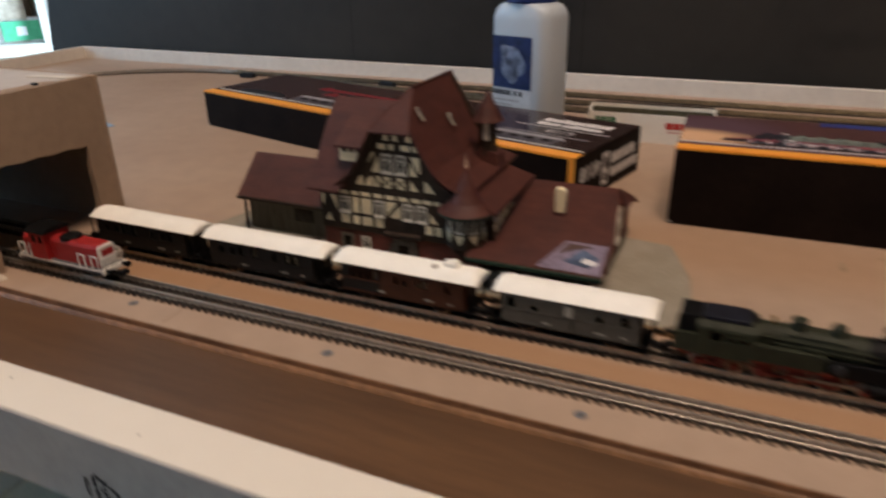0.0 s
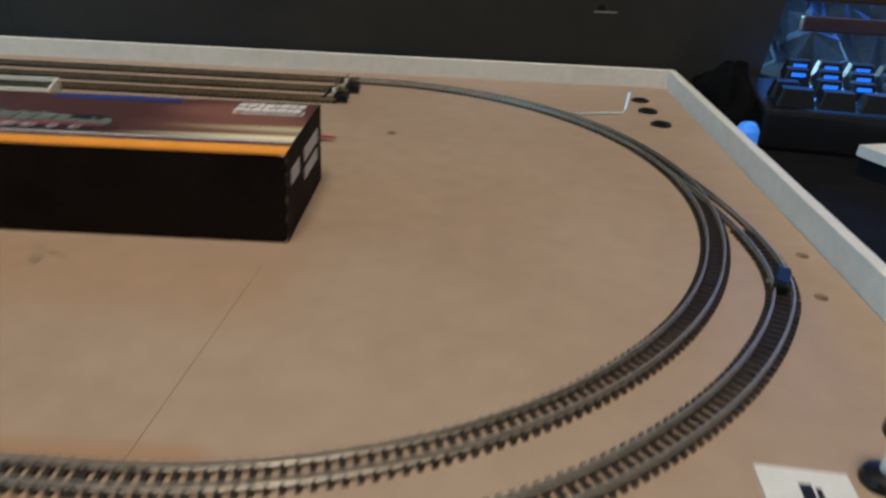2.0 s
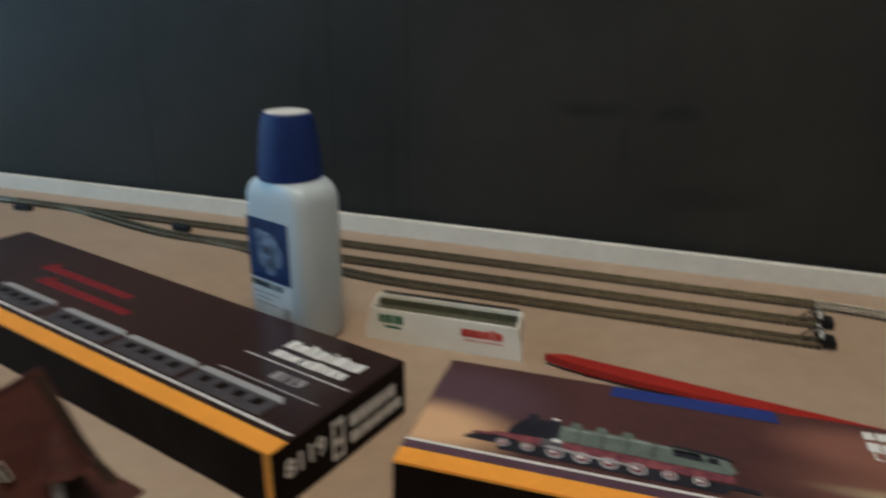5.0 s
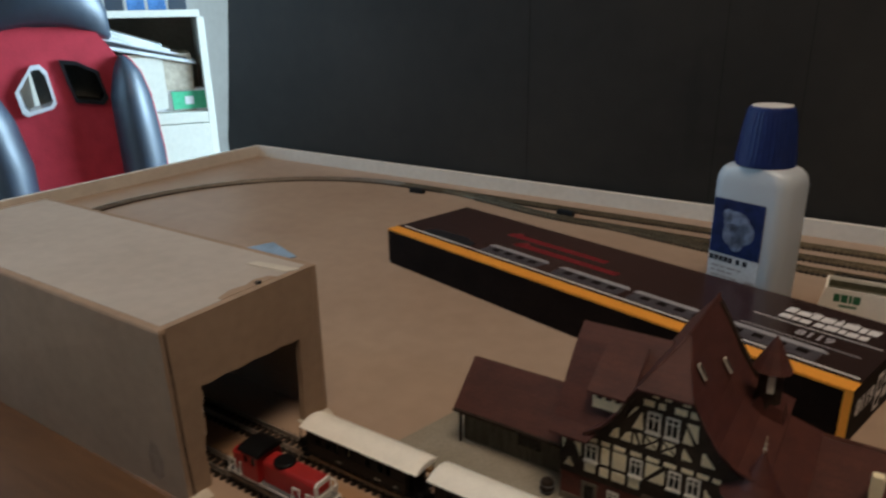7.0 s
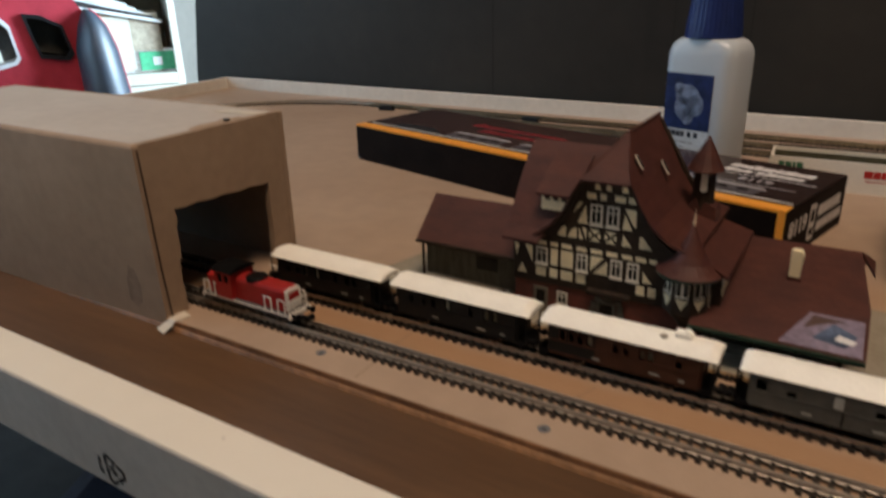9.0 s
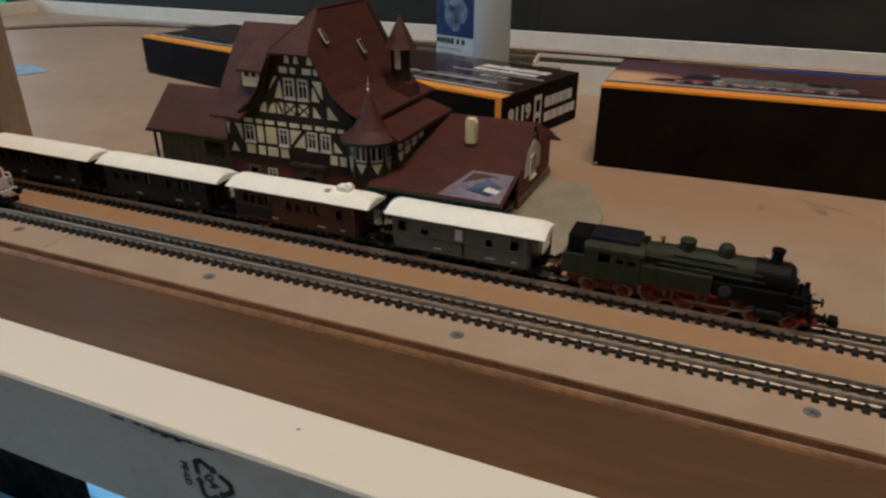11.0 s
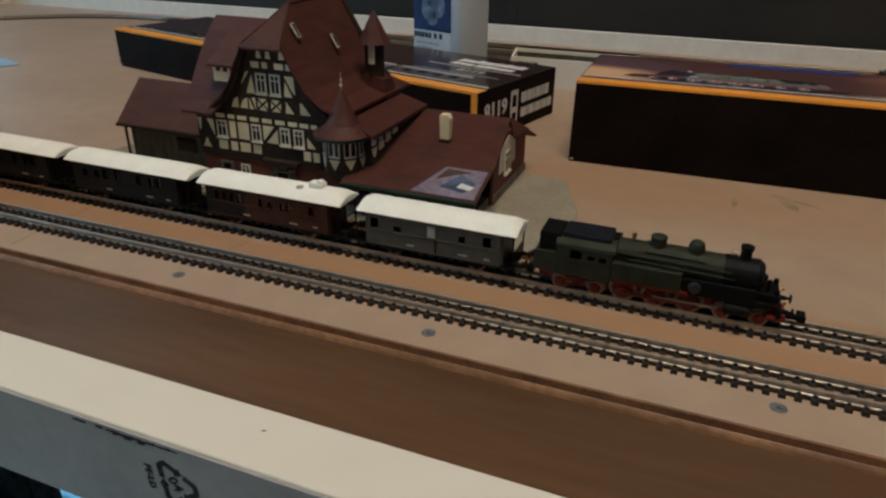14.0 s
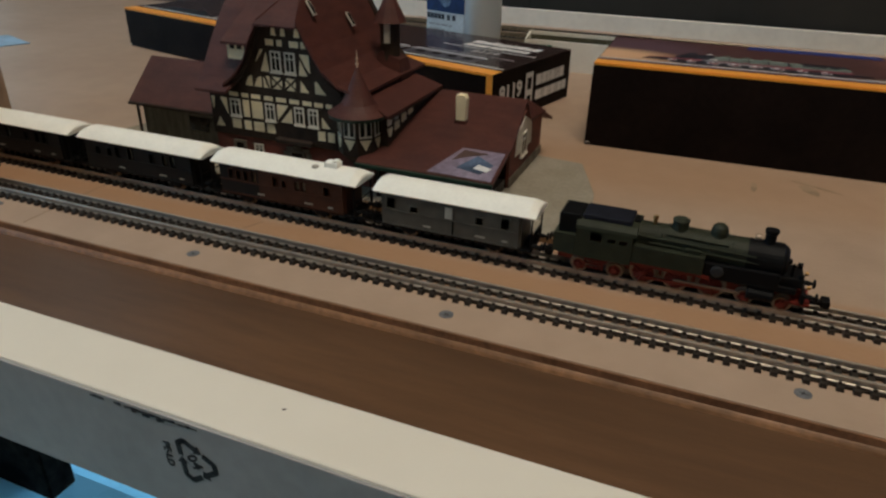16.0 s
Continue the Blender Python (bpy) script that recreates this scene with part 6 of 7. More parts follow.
for s in (-1, 1):
    bm = B(); box(bm, -8.2, 9.6, s * 4.5 - 0.25, s * 4.5 + 0.25, 2.2, 3.0, 0.1); part("coupling_rod", bm, LOCORED, t)
    bm = B(); box(bm, 0, 17, s * 5.0 - 0.25, s * 5.0 + 0.25, 3.4, 4.1, 0.1); part("piston_rod", bm, TREAD, t, "bright metal rod")
    bm = B(); lathe(bm, [(1.7, 0), (1.9, 0.4), (1.9, 6.2), (1.7, 6.6)], (18.5, s * 4.7, 4.4), 14, "x"); part("cylinder", bm, LOCOBLACK, t)
    bm = B(); lathe(bm, [(1.0, 0), (1.2, 0.3), (1.2, 5.4), (1.0, 5.8)], (18.8, s * 4.6, 7.2), 12, "x"); part("valve_chest", bm, LOCOBLACK, t)
    # side tank
    bm = B(); box(bm, -12, 6.9, min(s * 3.4, s * 6.7), max(s * 3.4, s * 6.7), 7.6, 13.2, 0.35); part("side_tank", bm, LOCOGREEN, t)
    for x in (-7.5, -2.6, 2.4):
        bm = B(); box(bm, x, x + 0.25, min(s * 6.6, s * 6.85), max(s * 6.6, s * 6.85), 7.9, 12.8); part("tank_seam", bm, LOCOGREEN, t)
    bm = B(); box(bm, 1.6, 5.6, min(s * 3.9, s * 5.6), max(s * 3.9, s * 5.6), 13.1, 14.4, 0.2); part("tank_panel", bm, LOCOGREEN, t)
    bm = B(); rod(bm, (-11, s * 4.5, 15.6), (19, s * 4.5, 15.2), 0.3, 6); rod(bm, (-8, s * 5.0, 14.2), (20, s * 4.6, 13.4), 0.28, 6); rod(bm, (-4, s * 3.6, 17.0), (12, s * 3.7, 16.8), 0.25, 6); rod(bm, (-5, s * 3.6, 16.9), (-5, s * 4.8, 14), 0.25, 6); rod(bm, (7, s * 3.6, 16.9), (7.6, s * 4.9, 13.6), 0.25, 6); part("pipe", bm, LOCOGREEN, t)
    bm = B(); box(bm, 7.0, 25.6, min(s * 2.6, s * 5.7), max(s * 2.6, s * 5.7), 6.6, 11.6, 0.5); part("front_casing", bm, LOCOBLACK, t, "black casing beside the smokebox")
    bm = B(); lathe(bm, [(1.2, 0), (1.7, 0.1 * s), (1.7, 1.0 * s), (1.2, 1.2 * s)], (10.4, s * 5.2, 9.4), 12, "y"); part("pump", bm, DARKIRON, t, "dark grey air pump")
# cab, bunker
bm = B()
pierced(bm, -27.5, -12, -6.8, -6.2, 6.5, 15.8, [(-23.6, -20.4, 12.0, 15.0), (-18.8, -16.6, 12.4, 13.8), (-15.6, -13.4, 12.4, 13.8)])
part("cab_side", bm, LOCOGREEN, t, "dark green cab side")
bm = B(); pierced(bm, -27.5, -12, 6.2, 6.8, 6.5, 15.8, [(-23.6, -20.4, 12.2, 15.0)]); part("cab_side", bm, LOCOGREEN, t, "dark green cab side")
bm = B(); box(bm, -12.6, -12, -6.2, 6.2, 6.5, 16.6); part("cab_front", bm, LOCOGREEN, t)
bm = B(); box(bm, -27.5, -26.9, -6.2, 6.2, 6.5, 15); part("cab_back", bm, LOCOGREEN, t)
bm = B(); loft(bm, [[(-34, -6.0, 6.5), (-34, 6.0, 6.5), (-34, 6.0, 12.6), (-34, -6.0, 12.6)], [(-27.6, -6.8, 6.5), (-27.6, 6.8, 6.5), (-27.6, 6.8, 13.0), (-27.6, -6.8, 13.0)]]); part("bunker", bm, LOCOGREEN, t)
bm = B(); box(bm, -33, -26.8, -5.0, 5.0, 12.6, 18.9, 0.6); part("coal_box", bm, LOCOBLACK, t)
bm = B()
rings = []
for x in (-27.8, -11.2):
    rings.append([(x, -6.9 * math.cos(math.pi * i / 12), 15.6 + 2.9 * math.sin(math.pi * i / 12) ** 0.8) for i in range(13)] + [(x, 6.5, 15.4), (x, -6.5, 15.4)])
loft(bm, rings); part("cab_roof", bm, LOCOGREEN, t, "grey-green arched cab roof")
bm = B(); box(bm, -26.6, -13.0, -4.6, 4.6, 17.0, 19.3, 0.5); part("roof_plate", bm, CABROOF, t, "dark blue raised roof plate")
bm = B(); box(bm, -12.8, -11.2, -2.0, 2.0, 17.6, 18.9, 0.3); part("roof_step", bm, LOCOBLACK, t)
bm = B(); box(bm, -26, -14, -5.8, 5.8, 6.6, 7.0); part("cab_floor", bm, LOCOBLACK, t)
# boiler
bm = B(); lathe(bm, [(4.5, -12), (4.55, -11.6), (4.55, 16.8)], (0, 0, 13.6), 28, "x"); boiler = part("boiler", bm, LOCOGREEN, t, smooth=False)
for x in (-6, -1, 5, 9, 13, 16.2):
    bm = B(); lathe(bm, [(4.62, x - 0.25), (4.68, x - 0.2), (4.68, x + 0.2), (4.62, x + 0.25)], (0, 0, 13.6), 28, "x"); part("boiler_band", bm, LOCOGREEN, t)
bm = B(); lathe(bm, [(4.7, 16.8), (4.8, 17.0), (4.8, 25.4), (4.3, 25.9), (4.2, 26.3), (3.4, 26.9), (1.0, 27.2)], (0, 0, 13.6), 28, "x"); part("smokebox", bm, LOCOBLACK, t, "black smokebox")
bm = B(); lathe(bm, [(1.0, 26.9), (0.8, 27.9), (0.3, 28.1)], (0, 0, 13.6), 10, "x"); part("door_handle", bm, LOCOBLACK, t)
bm = B(); lathe(bm, [(2.6, 16.6), (2.2, 18.0), (2.1, 20.0), (2.3, 20.6), (2.0, 21.0), (1.2, 21.3)], (-0.8, 0, 0), 18); part("dome", bm, LOCOGREEN, t)
bm = B(); lathe(bm, [(2.5, 16.6), (2.2, 18.0), (2.2, 19.4), (1.9, 20.6), (1.2, 21.3), (0.4, 21.5)], (9.2, 0, 0), 18); part("dome", bm, LOCOGREEN, t)
bm = B(); lathe(bm, [(0.6, 17), (0.5, 19.4), (0.8, 19.8), (0.6, 20.6)], (-7.5, 0, 0), 10); part("whistle", bm, BRASS, t, "small brass whistle")
bm = B(); lathe(bm, [(2.0, 17.4), (1.5, 18.4), (1.4, 20.8), (1.7, 21.2), (1.7, 22.2), (1.2, 22.3)], (21.6, 0, 0), 16); part("chimney", bm, LOCOBLACK, t)
bm = B(); lathe(bm, [(0.9, -0.8), (1.0, 0), (0.9, 0.8)], (18.8, 0, 19.2), 10, "x"); rod(bm, (18.8, 0, 17.8), (18.8, 0, 19), 0.4); part("bell", bm, TREAD, t, "bright bell")
bm = B(); box(bm, 15.2, 30, -5.6, 5.6, 6.4, 8.2, 0.3); box(bm, 24, 31.4, -4.4, 4.4, 8.0, 10.6, 0.4); part("front_deck", bm, LOCOBLACK, t)
bm = B(); box(bm, 10, 26, -3.2, 3.2, 6.5, 11); part("saddle", bm, LOCOBLACK, t)
bm = B(); rod(bm, (28.4, -2.4, 10), (28.4, -2.4, 14.2), 0.45); rod(bm, (30.6, -3.4, 10), (30.6, -3.4, 11.8), 0.7); rod(bm, (30.6, 3.4, 10), (30.6, 3.4, 11.8), 0.7); part("front_fitting", bm, LOCOBLACK, t)
bm = B(); box(bm, 31.4, 32.4, -5.8, 5.8, 4.0, 7.2, 0.2); part("buffer_beam", bm, LOCOBLACK, t)
bm = B(); box(bm, 28, 34, -4.6, 4.6, 3.0, 3.9, 0.2); part("guard_rail", bm, LOCORED, t)
buffers(t, 32.4, 1, 6.0); buffers(t, -34, -1, 6.0); coupler(t, 33.5, 1)
for s in (-1, 1):
    bm = B(); lathe(bm, [(0.6, 0), (0.6, 0.7), (0.4, 0.9)], (32.3, s * 4.0, 8.8), 10, "x"); part("head_lamp", bm, BRASS, t, "small brass-rimmed lamp")

# red diesel shunter at the tunnel mouth
SHUNTRED = material("shunter_red", (0.36, 0.022, 0.020), 0.42, vary=0.08, scale=200)
t = thing("diesel_shunter", "red diesel shunting engine with white railings and dark cab roof", "locomotive", -212, YO, RAILTOP)
bm = B(); box(bm, -23.5, 22.5, -5.8, 5.8, 3.6, 5.2, 0.2); part("frame", bm, material("grey_frame", (0.10, 0.10, 0.105), 0.5), t)
bm = B(); box(bm, -23.5, 22.5, -5.95, -5.75, 4.6, 5.25); box(bm, -23.5, 22.5, 5.75, 5.95, 4.6, 5.25); part("white_stripe", bm, WHITEPAINT, t, "white edge stripe")
bm = B(); loft(bm, [rounded(13.4, 3.9, 1.2, 5.2), rounded(13.4, 3.9, 1.2, 12.8), rounded(13.1, 3.4, 1.4, 13.9), rounded(12.6, 2.6, 1.6, 14.3)]); bmesh.ops.translate(bm, verts=bm.verts, vec=(6.6, 0, 0)); part("hood", bm, SHUNTRED, t, "red engine hood")
bm = B(); loft(bm, [rounded(4.2, 3.9, 1.0, 5.2), rounded(4.2, 3.9, 1.0, 12.0), rounded(3.9, 3.2, 1.2, 13.0)]); bmesh.ops.translate(bm, verts=bm.verts, vec=(-18.6, 0, 0)); part("rear_hood", bm, SHUNTRED, t)
bm = B(); pierced(bm, -15.2, -6.6, -6.0, -5.5, 5.2, 16.6, [(-14.0, -11.4, 11.6, 15.2), (-10.2, -7.8, 11.6, 15.2)]); part("cab_side", bm, SHUNTRED, t)
bm = B(); pierced(bm, -15.2, -6.6, 5.5, 6.0, 5.2, 16.6, [(-14.0, -11.4, 11.6, 15.2)]); part("cab_side", bm, SHUNTRED, t)
for x in (-15.2, -7.1):
    bm = B(); box(bm, x, x + 0.5, -5.5, 5.5, 5.2, 16.6); part("cab_end", bm, SHUNTRED, t)
bm = B(); box(bm, -14.6, -7.2, -5.4, 5.4, 11, 15.6); part("cab_glazing", bm, DARKGLASS, t)
bm = B(); rings = [[(x, -6.4 * math.cos(math.pi * i / 10), 16.4 + 2.0 * math.sin(math.pi * i / 10)) for i in range(11)] + [(x, 6.2, 16.0), (x, -6.2, 16.0)] for x in (-16.4, -5.4)]; loft(bm, rings); part("cab_roof", bm, LOCOBLACK, t, "dark cab roof")
bm = B(); lathe(bm, [(4.2, 13.9), (4.2, 15.0), (3.6, 15.4)], (2, 0, 0), 20); part("fan_cover", bm, LOCOBLACK, t, "dark fan cover")
bm = B(); loft(bm, [rounded(0.5, 3.95, 0.45, 5.6), rounded(0.5, 3.95, 0.45, 13.2), rounded(0.4, 3.0, 0.4, 14.0)]); bmesh.ops.translate(bm, verts=bm.verts, vec=(20.2, 0, 0)); part("hood_front", bm, WHITEPAINT, t, "white front panel")
bm = B(); box(bm, 20.6, 20.9, -2.6, 2.6, 9.6, 12.4); part("grille", bm, SHUNTRED, t)
for x, s in ((20.9, -1), (20.9, 1), (-22.8, -1), (-22.8, 1), (14, -1), (-16.8, -1)):
    bm = B(); rod(bm, (x, s * 5.6, 5.2), (x, s * 5.6, 10.6), 0.28, 6); rod(bm, (x, s * 5.6, 10.6), (x + (3.4 if x < 0 else -3.4), s * 5.6, 10.6), 0.28, 6); rod(bm, (x + (3.4 if x < 0 else -3.4), s * 5.6, 10.6), (x + (3.4 if x < 0 else -3.4), s * 5.6, 5.2), 0.28, 6); part("handrail", bm, WHITEPAINT, t, "white handrail")
bm = B()
for k in range(-3, 4):
    rod(bm, (22.2, k * 1.6, 4.8), (22.2, k * 1.6, 9.8), 0.26, 6)
rod(bm, (22.2, -5.2, 9.8), (22.2, 5.2, 9.8), 0.28, 6); part("front_railing", bm, WHITEPAINT, t, "white front railing")
for wx in (-15, -4, 6, 16):
    wheel_pair(t, wx, 2.3)
bm = B(); box(bm, -20, 20, -4.9, 4.9, 2.0, 3.7, 0.3); part("side_rods", bm, LOCOBLACK, t)
bm = B(); box(bm, 22.4, 23.2, -5.9, 5.9, 3.2, 5.4, 0.2); part("buffer_beam", bm, WHITEPAINT, t)
bm = B(); box(bm, -24.2, -23.4, -5.9, 5.9, 3.2, 5.4, 0.2); part("buffer_beam", bm, WHITEPAINT, t)
buffers(t, 23.2, 1, 4.6); buffers(t, -24.2, -1, 4.6); coupler(t, 23, 1)
# ---- beyond the tray: chair, shelf, keyboard, floor things ----
CHAIRRED = material("red_seat_fabric", (0.42, 0.030, 0.045), 0.75, vary=0.08, scale=25, bump=0.4, bump_scale=600)
CHAIRBLACK = material("black_leatherette", (0.010, 0.022, 0.038), 0.52, vary=0.15, scale=20, spec=0.9)
CHROME = material("chrome_ring", (0.82, 0.84, 0.86), 0.22, metal=0.35, vary=0.03)
chair = thing("racing_chair", "red and black racing-style office chair with harness openings", "chair", -1820, 797, -780, 62)
chair.scale = (0.82, 1, 1)
ZB = 780   # board height above the floor

def outline(pts, y0, y1, holes=()):
    """A flat shape in x and z with holes, drawn out between y0 and y1."""
    bm = B()
    edges = []
    for loop in (pts, *holes):
        vs = [bm.verts.new((x, y0, z)) for x, z in loop]
        edges += [bm.edges.new((a, b)) for a, b in zip(vs, vs[1:] + vs[:1])]
    res = bmesh.ops.triangle_fill(bm, edges=edges, use_beauty=True)
    faces = [g for g in res["geom"] if isinstance(g, bmesh.types.BMFace)]
    ext = bmesh.ops.extrude_face_region(bm, geom=faces)
    bmesh.ops.translate(bm, verts=[v for v in ext["geom"] if isinstance(v, bmesh.types.BMVert)], vec=(0, y1 - y0, 0))
    return bm

hl = [(-112, ZB - 4), (-62, ZB + 54), (-40, ZB + 56), (-24, ZB + 40), (-14, ZB - 34), (-26, ZB - 46), (-92, ZB - 60), (-104, ZB - 52)]
hr = [(128, ZB - 30), (112, ZB + 35), (60, ZB + 60), (15, ZB + 65), (24, ZB + 20), (40, ZB - 35), (112, ZB - 44)]
back = [(-130, ZB - 620), (130, ZB - 620), (170, ZB - 300), (176, ZB - 60), (176, ZB + 66), (150, ZB + 100), (126, ZB + 128), (60, ZB + 215), (-60, ZB + 215), (-166, ZB + 140), (-190, ZB + 80), (-215, ZB - 20), (-190, ZB - 100), (-170, ZB - 300)]
part("backrest", outline(back, -40, 40, (hl, hr)), CHAIRRED, chair, "red fabric backrest")
for hole, mat, nm in ((hl, CHROME, "chrome ring round the opening"), (hr, BLACKPLASTIC, "black ring round the opening")):
    cx, cz = sum(p[0] for p in hole) / len(hole), sum(p[1] for p in hole) / len(hole)
    inner = [(cx + (x - cx) * 0.85, cz + (z - cz) * 0.85) for x, z in hole]
    outer = [(cx + (x - cx) * 1.04, cz + (z - cz) * 1.04) for x, z in hole]
    part("ring", outline(outer, -52, 44, (inner,)), mat, chair, nm)
# Added panels that stand for the dim room seen through the openings.
ROOMFILL = material("grey_room_fill", (0.11, 0.11, 0.095), 0.45, vary=0.15, scale=15)
for pts in ([(14, ZB - 50), (132, ZB - 50), (132, ZB + 70), (14, ZB + 70)], [(-58, ZB - 64), (-10, ZB - 64), (-10, ZB + 60), (-72, ZB + 60)]):
    part("back_shell", outline(pts, 44.5, 50), ROOMFILL, chair, "added dark grey panel standing for the dim room behind")
# bolsters and headrest
sides = ([(58, -214, 8, 12), (40, -212, 22, 36), (10, -208, 40, 80), (-70, -190, 62, 104), (-180, -170, 66, 110), (-300, -170, 66, 105), (-420, -180, 60, 90)],
         [(72, 184, 8, 14), (58, 188, 22, 40), (30, 192, 40, 80), (-26, 193, 58, 100), (-100, 198, 63, 108), (-172, 203, 66, 110), (-300, 206, 66, 105), (-420, 200, 60, 90)])
for side in sides:
    bm = B(); rings = []
    for z, x, w, d in side:
        rings.append([(x + w * math.cos(2 * math.pi * i / 18), -46 + 0.72 * d * math.sin(2 * math.pi * i / 18), ZB + z) for i in range(18)])
    loft(bm, rings); bol = part("side_bolster", bm, CHAIRBLACK, chair, "black padded side bolster", smooth=True)
    way = -1 if side is sides[0] else 1
    bm = B()
    for (z0, xa, wa, _), (z1, xb, wb, _) in zip(side, side[1:]):
        rod(bm, (xa + way * wa, -46, ZB + z0), (xb + way * wb, -46, ZB + z1), 2.6, 8)
    part("piping", bm, CHAIRRED, bol, "red piping along the edge")
# black head section above a bowed seam
bm = B(); rings = []
low = lambda x: 147 - 0.00125 * (x + 17) ** 2
for f, w, d in ((0.0, 178, 30), (0.06, 186, 56), (0.35, 184, 66), (0.65, 160, 66), (0.88, 120, 50), (1.0, 70, 18)):
    ring = []
    for i in range(28):
        x = -18 + w * math.cos(2 * math.pi * i / 28)
        ring.append((x, -12 + d * math.sin(2 * math.pi * i / 28), ZB + low(x) * (1 - f) + 318 * f))
    rings.append(ring)
loft(bm, rings); part("headrest", bm, CHAIRBLACK, chair, "black padded head section", smooth=True)
bm = B(); box(bm, -4, 4, -82, -70, ZB + 210, ZB + 320, 2); part("seam", bm, material("dark_blue_seam", (0.02, 0.03, 0.06), 0.5), chair)
bm = B(); box(bm, -250, 250, -520, 40, ZB - 660, ZB - 560, 30); part("seat", bm, CHAIRRED, chair)
bm = B(); rod(bm, (0, -240, 90), (0, -240, ZB - 660), 30, 14); part("column", bm, CHAIRBLACK, chair)
for k in range(5):
    a = radians(72 * k + 18)
    bm = B(); rod(bm, (0, -240, 100), (300 * math.cos(a), -240 + 300 * math.sin(a), 70), 24, 8, 16); rod(bm, (300 * math.cos(a), -240 + 300 * math.sin(a), 0), (300 * math.cos(a), -240 + 300 * math.sin(a), 60), 26, 10); part("foot", bm, CHAIRBLACK, chair)

# white shelf unit behind the chair
SHELFWHITE = material("white_shelf", (0.62, 0.58, 0.49), 0.5, vary=0.04, scale=8)
sh = thing("shelf_unit", "white open shelf unit stacked with papers and boxes", "shelf", -2436, 1367, -780, 56)
W = 270
bm = B(); box(bm, -W, W, -180, 180, 935, 958, 2); part("top_board", bm, SHELFWHITE, sh)
for s in (-1, 1):
    bm = B(); box(bm, s * W - 12, s * W + 12, -180, 180, 0, 934, 2); part("side_panel", bm, SHELFWHITE, sh)
# Shade inside the shelf is put into this darker back colour.
bm = B(); box(bm, -W + 13, W - 13, 160, 178, 0, 934); part("back_panel", bm, material("shaded_back_board", (0.32, 0.28, 0.22), 0.8, vary=0.08, scale=10), sh)
bm = B(); box(bm, -W + 13, W - 13, -182, 158, 575, 612, 2); part("shelf_board", bm, SHELFWHITE, sh)
bm = B(); box(bm, -W + 13, W - 13, -190, -172, 20, 572, 3); part("cabinet_door", bm, SHELFWHITE, sh)
def shelf_thing(name, label, cat, x, y, z, mat, w, d, h, tilt=0):
    m = Matrix.LocRotScale((-2.436, 1.367, -0.780), Euler((0, 0, radians(56))), None) @ Matrix.Translation((x * MM, y * MM, z * MM)) @ Matrix.Rotation(radians(tilt), 4, "Y")
    k = new(name); k.matrix_world = m; k.empty_display_size = 0.01
    tagged(k, label, cat)
    bm = B(); box(bm, -w / 2, w / 2, -d / 2, d / 2, 0, h, 3); part("body", bm, mat, k)
    return k
PAPERWHITE, DARKFOLDER = material("white_papers", (0.66, 0.66, 0.64), 0.7, vary=0.08, scale=30), material("dark_folder", (0.04, 0.035, 0.035), 0.6)
k = shelf_thing("carton", "beige cardboard carton on the shelf", "box", 60, -20, 613, material("beige_carton", (0.48, 0.40, 0.30), 0.8), 330, 240, 200)
bm = B(); box(bm, -90, 70, -122, -120.5, 14, 190); part("tape_panel", bm, SHELFWHITE, k)
for i in range(5):
    shelf_thing("paper_stack", "loose pile of white papers lying aslant", "papers", 40 - 12 * i, -40 + 9 * i, 818 + 15 * i, DARKFOLDER if i == 1 else PAPERWHITE, 400 - 26 * i, 230, 11, 12 + 1.5 * i)
k = shelf_thing("green_box", "white and green packet standing on the shelf", "box", 165, -110, 613, WHITEINK, 190, 60, 78)
bm = B(); box(bm, -20, 94, -31.4, -30, 8, 70); part("green_print", bm, material("green_packet", (0.07, 0.46, 0.24), 0.5), k)
bm = B(); box(bm, 22, 52, -32.4, -31.3, 24, 52); part("pale_print", bm, WHITEINK, k)
shelf_thing("dark_box", "small dark box on the shelf", "box", 20, -120, 613, BLACKCARD, 70, 60, 88)
BLUEGLASS = material("blue_glass", (0.08, 0.20, 0.42), 0.15, vary=0.2, scale=20)
for i in range(7):
    shelf_thing("storage_jar", "blue-tinted plastic storage jar on top of the shelf", "jar", -210 + 70 * i, 20, 958.5, BLUEGLASS if i % 3 else CHAIRBLACK, 60, 60, 130 + 12 * (i % 3))
# dark pedestal with bits beside the shelf
k = thing("tall_stand", "dark narrow stand with small things beside the shelf", "stand", -2160, 1690, -780, 56)
bm = B(); box(bm, -50, 60, -60, 60, 0, 640, 3); part("post", bm, material("dark_stand", (0.06, 0.06, 0.065), 0.5), k)
bm = B(); box(bm, -30, 0, -30, 10, 640, 720, 4); box(bm, 8, 36, -20, 14, 640, 690, 4); part("clutter", bm, BLACKPLASTIC, k)

# keyboard with blue light on the desk to the east
BLUELIGHT = glowing("blue_key_light", (0.10, 0.34, 1.0), 3.5)
KEY = material("black_keycap", (0.014, 0.014, 0.016), 0.35, vary=0.1)
kb = thing("keyboard", "black keyboard with blue backlit keys on the desk", "keyboard", 436, 364, -13.9, -9)
bm = B(); box(bm, -4, 446, -8, 88, 0, 26, 3); part("case", bm, KEY, kb)
bm = B(); box(bm, 24, 442, 8, 84, 26.05, 27.0); part("light_plate", bm, BLUELIGHT, kb, "glowing blue plate under the keys")
def keycap(w):
    bm = B(); loft(bm, [rounded(w, 6.6, 1.5, 27.2), rounded(w - 2.4, 4.8, 1.8, 38)])
    return bm
KEYCAP = part("keycap", keycap(9.3), KEY, kb)
KEYCAP.location = (12 * MM, 24 * MM, 0)
WIDE = part("keycap", keycap(11.4), KEY, kb)
WIDE.location = (14 * MM, 4 * MM, 0)
